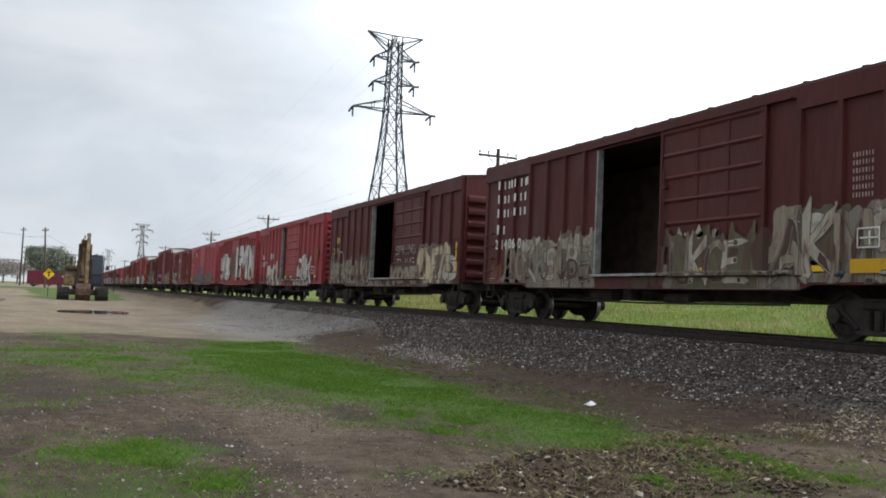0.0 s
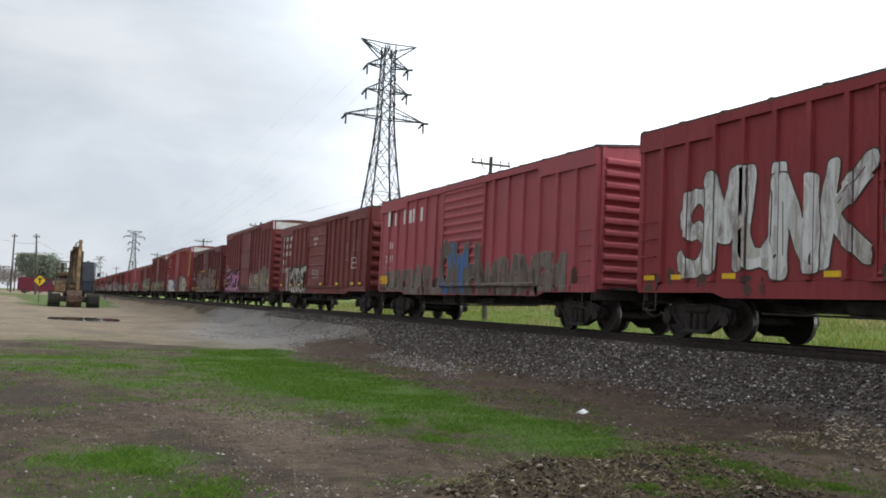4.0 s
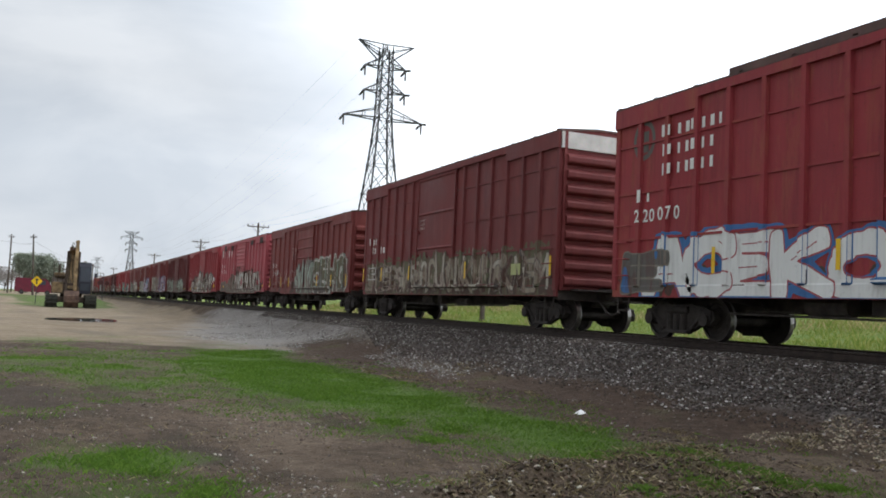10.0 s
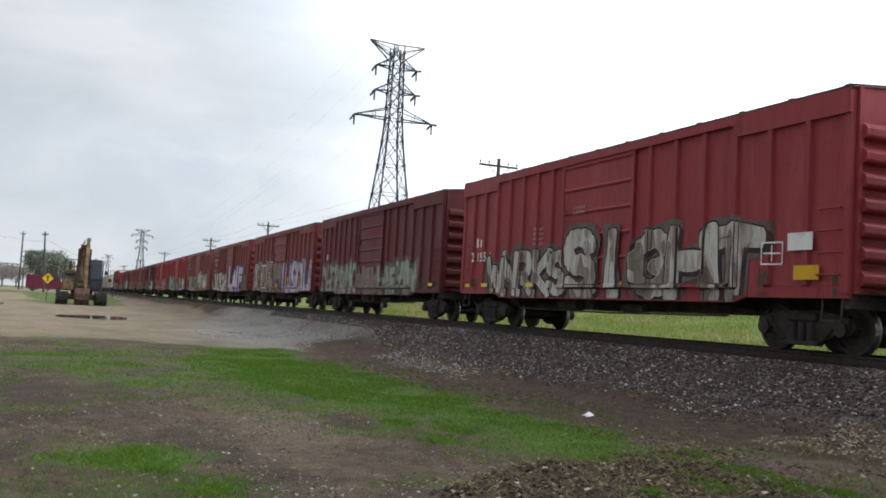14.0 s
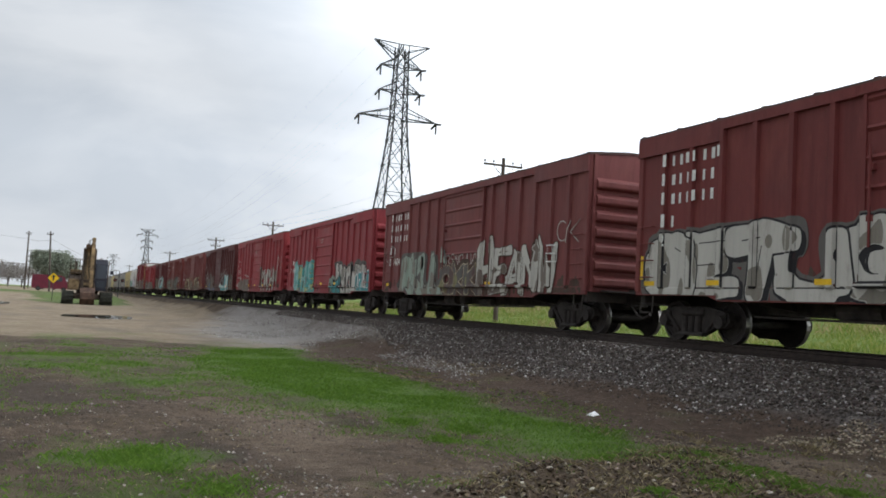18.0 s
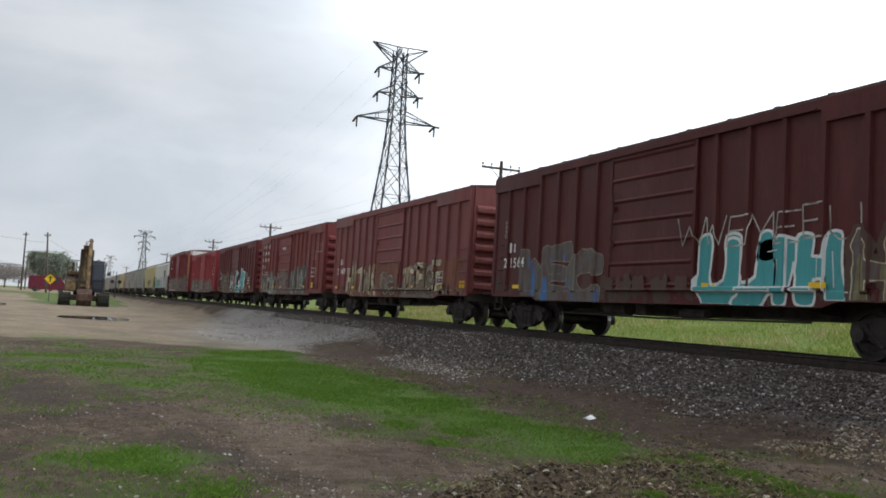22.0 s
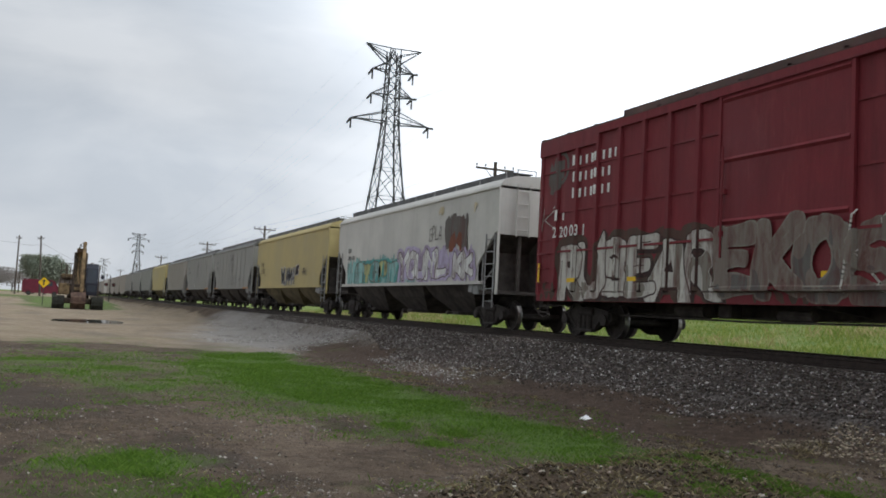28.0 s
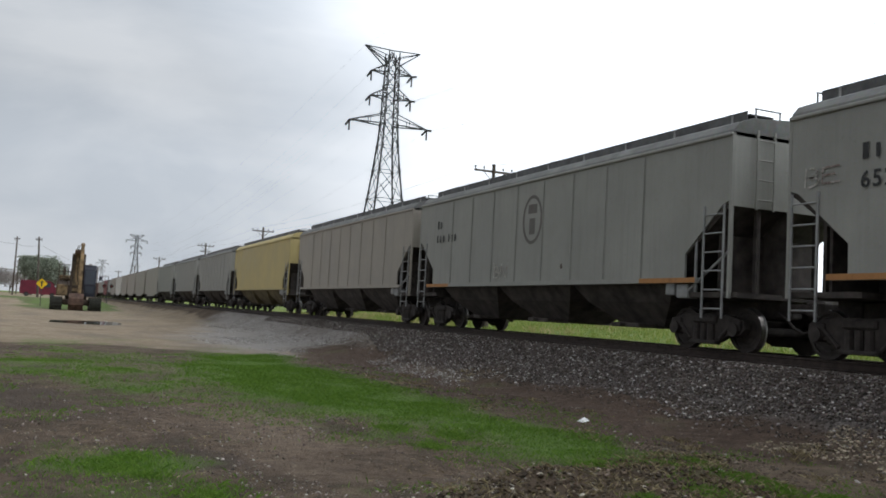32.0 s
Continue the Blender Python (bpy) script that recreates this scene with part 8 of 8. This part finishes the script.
SIGNAL_RED = plain("dark_red_signal_glass", (0.16, 0.012, 0.012), 0.3, 0, 0.2, 4)


def crossing_signal(x, y):
    s = thing("crossing_signal", pose(x, y, float(height(np.array(x), np.array(y)))), "railway crossing signal with round black lamp hoods", "crossing signal", "crossing signals")
    part("mast", Shape().tube((0, 0, 0), (0, 0, 4.2), 0.06, 8), GALV, s)
    for d in (-0.55, 0.55):
        part("lens", Shape().tube((0.10, d, 2.7), (0.12, d, 2.7), 0.15, 14), SIGNAL_RED, s, "dark red signal lens")
        part("lamp_hood", Shape().tube((0.02, d, 2.7), (0.10, d, 2.7), 0.30, 14).prism([(0.1, 2.85), (0.36, 2.83), (0.36, 2.89), (0.1, 2.91)], d - 0.15, d + 0.15), UNDER, s)
    return s


crossing_signal(-150.0, 7.4)
crossing_signal(-172.0, 24.0)
solid("white_litter", Shape().add([(-0.16, -0.10, 0.0), (0.15, -0.08, 0.01), (0.18, 0.10, 0.06), (-0.02, 0.07, 0.13), (-0.17, 0.08, 0.02), (0.02, -0.02, 0.10)],
      [(0, 1, 5), (1, 2, 5), (2, 3, 5), (3, 4, 5), (4, 0, 5), (0, 4, 3), (0, 3, 2), (0, 2, 1)]), plain("crumpled_white_plastic", (0.75, 0.75, 0.74), 0.5, 0, 0.1, 6), "crumpled white plastic litter on dirt", "litter", at=Matrix.Translation((-12.15, 7.82, GROUND_Z + 0.02)) @ Matrix.Diagonal((0.62, 0.62, 0.62, 1)))


# ---- trees: tapered trunks, limbs and crowns of many small leaf clumps
BARK = plain("grey_bark", (0.10, 0.085, 0.07), 0.9, 0, 0.4, 3)
LEAF = island_stone("spring_leaf_clumps", [(0.0, (0.16, 0.19, 0.14)), (0.55, (0.22, 0.25, 0.19)), (1.0, (0.30, 0.325, 0.26))])
TWIG = island_stone("bare_twig_haze", [(0.0, (0.16, 0.145, 0.13)), (1.0, (0.27, 0.25, 0.23))])


def tree(x, y, h, r, leaf, label, seed, n=1500):
    rg = np.random.RandomState(seed)
    t = thing("tree", pose(x, y, float(height(np.array(x), np.array(y)))), label, "tree", "trees beyond the lot")
    s = Shape().tube((0, 0, -0.2), (0, 0, h * 0.4), h * 0.035, 8, 0, h * 0.022)
    tips = []
    for k in range(9):
        a = k * 2.4 + rg.rand()
        b = Vector((math.cos(a) * r * rg.uniform(0.4, 0.9), math.sin(a) * r * rg.uniform(0.4, 0.9), h * rg.uniform(0.5, 0.92)))
        s.tube((0, 0, h * rg.uniform(0.2, 0.4)), b, h * 0.014, 5, 0, h * 0.004)
        tips.append(b)
    part("trunk", s, BARK, t)
    c = np.array([tuple(p) for p in tips])[rg.randint(0, 9, n)] + rg.normal(0, 1, (n, 3)) * np.array([r * 0.30, r * 0.30, h * 0.12])
    c[:, 2] = np.clip(c[:, 2], h * 0.15, h)
    sz = rg.uniform(0.05, 0.13, n) * h * (0.24 if n < 5000 else 0.18)
    d = rg.normal(0, 1, (n, 3, 3)) * sz[:, None, None]
    v = (c[:, None] + d).reshape(-1, 3)
    me = bpy.data.meshes.new("crown")
    me.from_pydata(v.tolist(), [], np.arange(n * 3).reshape(-1, 3).tolist())
    me.materials.append(leaf)
    part("crown", me, None, t, "uneven spring crown")
    return t


for k_, (x, y, h, r) in enumerate(((-205, -4.9, 7.9, 2.3), (-209, -2.7, 8.5, 2.4), (-204, -0.9, 7.7, 2.0))):
    tree(x, y, h, r, LEAF, "grey-green tree in early leaf", 60 + k_, 19000)
for k_ in range(14):
    tree(-300 - 12 * (k_ % 4), -13 - 4.5 * k_, 6.4 + 2.0 * ((k_ * 37) % 5) / 4, 5.5, TWIG, "bare grey tree in a far hedge row", 80 + k_, 5200)


# ---------------------------------------------------------------- the train rolls by
LEFT_ENDS = [-23.64, -40.25, -56.41, -72.71, -89.24, -105.72, -123.06, -139.92, -159.80, -177.08, -193.77, -210.09, -226.58, -243.15, -259.53, -276.31, -293.22, -309.70,
             -326.18, -342.69, -359.30, -376.11, -393.00, -409.71, -430.40, -448.56, -466.27, -483.26, -500.16, -516.97, -535.02, -552.25, -569.38, -586.84, -602.80]


def rolled(t):
    """Metres that the train has rolled since the start; it gains speed slowly."""
    u = t / 32.0
    return 454.77 * u + 9.223 * u * u + 7.695 * u ** 3


def motions():
    for i, car in enumerate(CARS):
        s = LEFT_ENDS[i] if i < len(LEFT_ENDS) else LEFT_ENDS[-1] - 17.2 * (i - len(LEFT_ENDS) + 1)
        walk(car, [(t, pose(s + rolled(t), TRACK_Y, 0)) for t in range(0, 33)])

    for wheelset, dx in WHEELSETS:      # the wheels turn as far as the train rolls
        walk(wheelset, [(k / 30.0, pose(dx, 0, 0, 0, math.degrees(rolled(k / 30.0) / WHEEL_R), 0)) for k in range(961)])


motions()
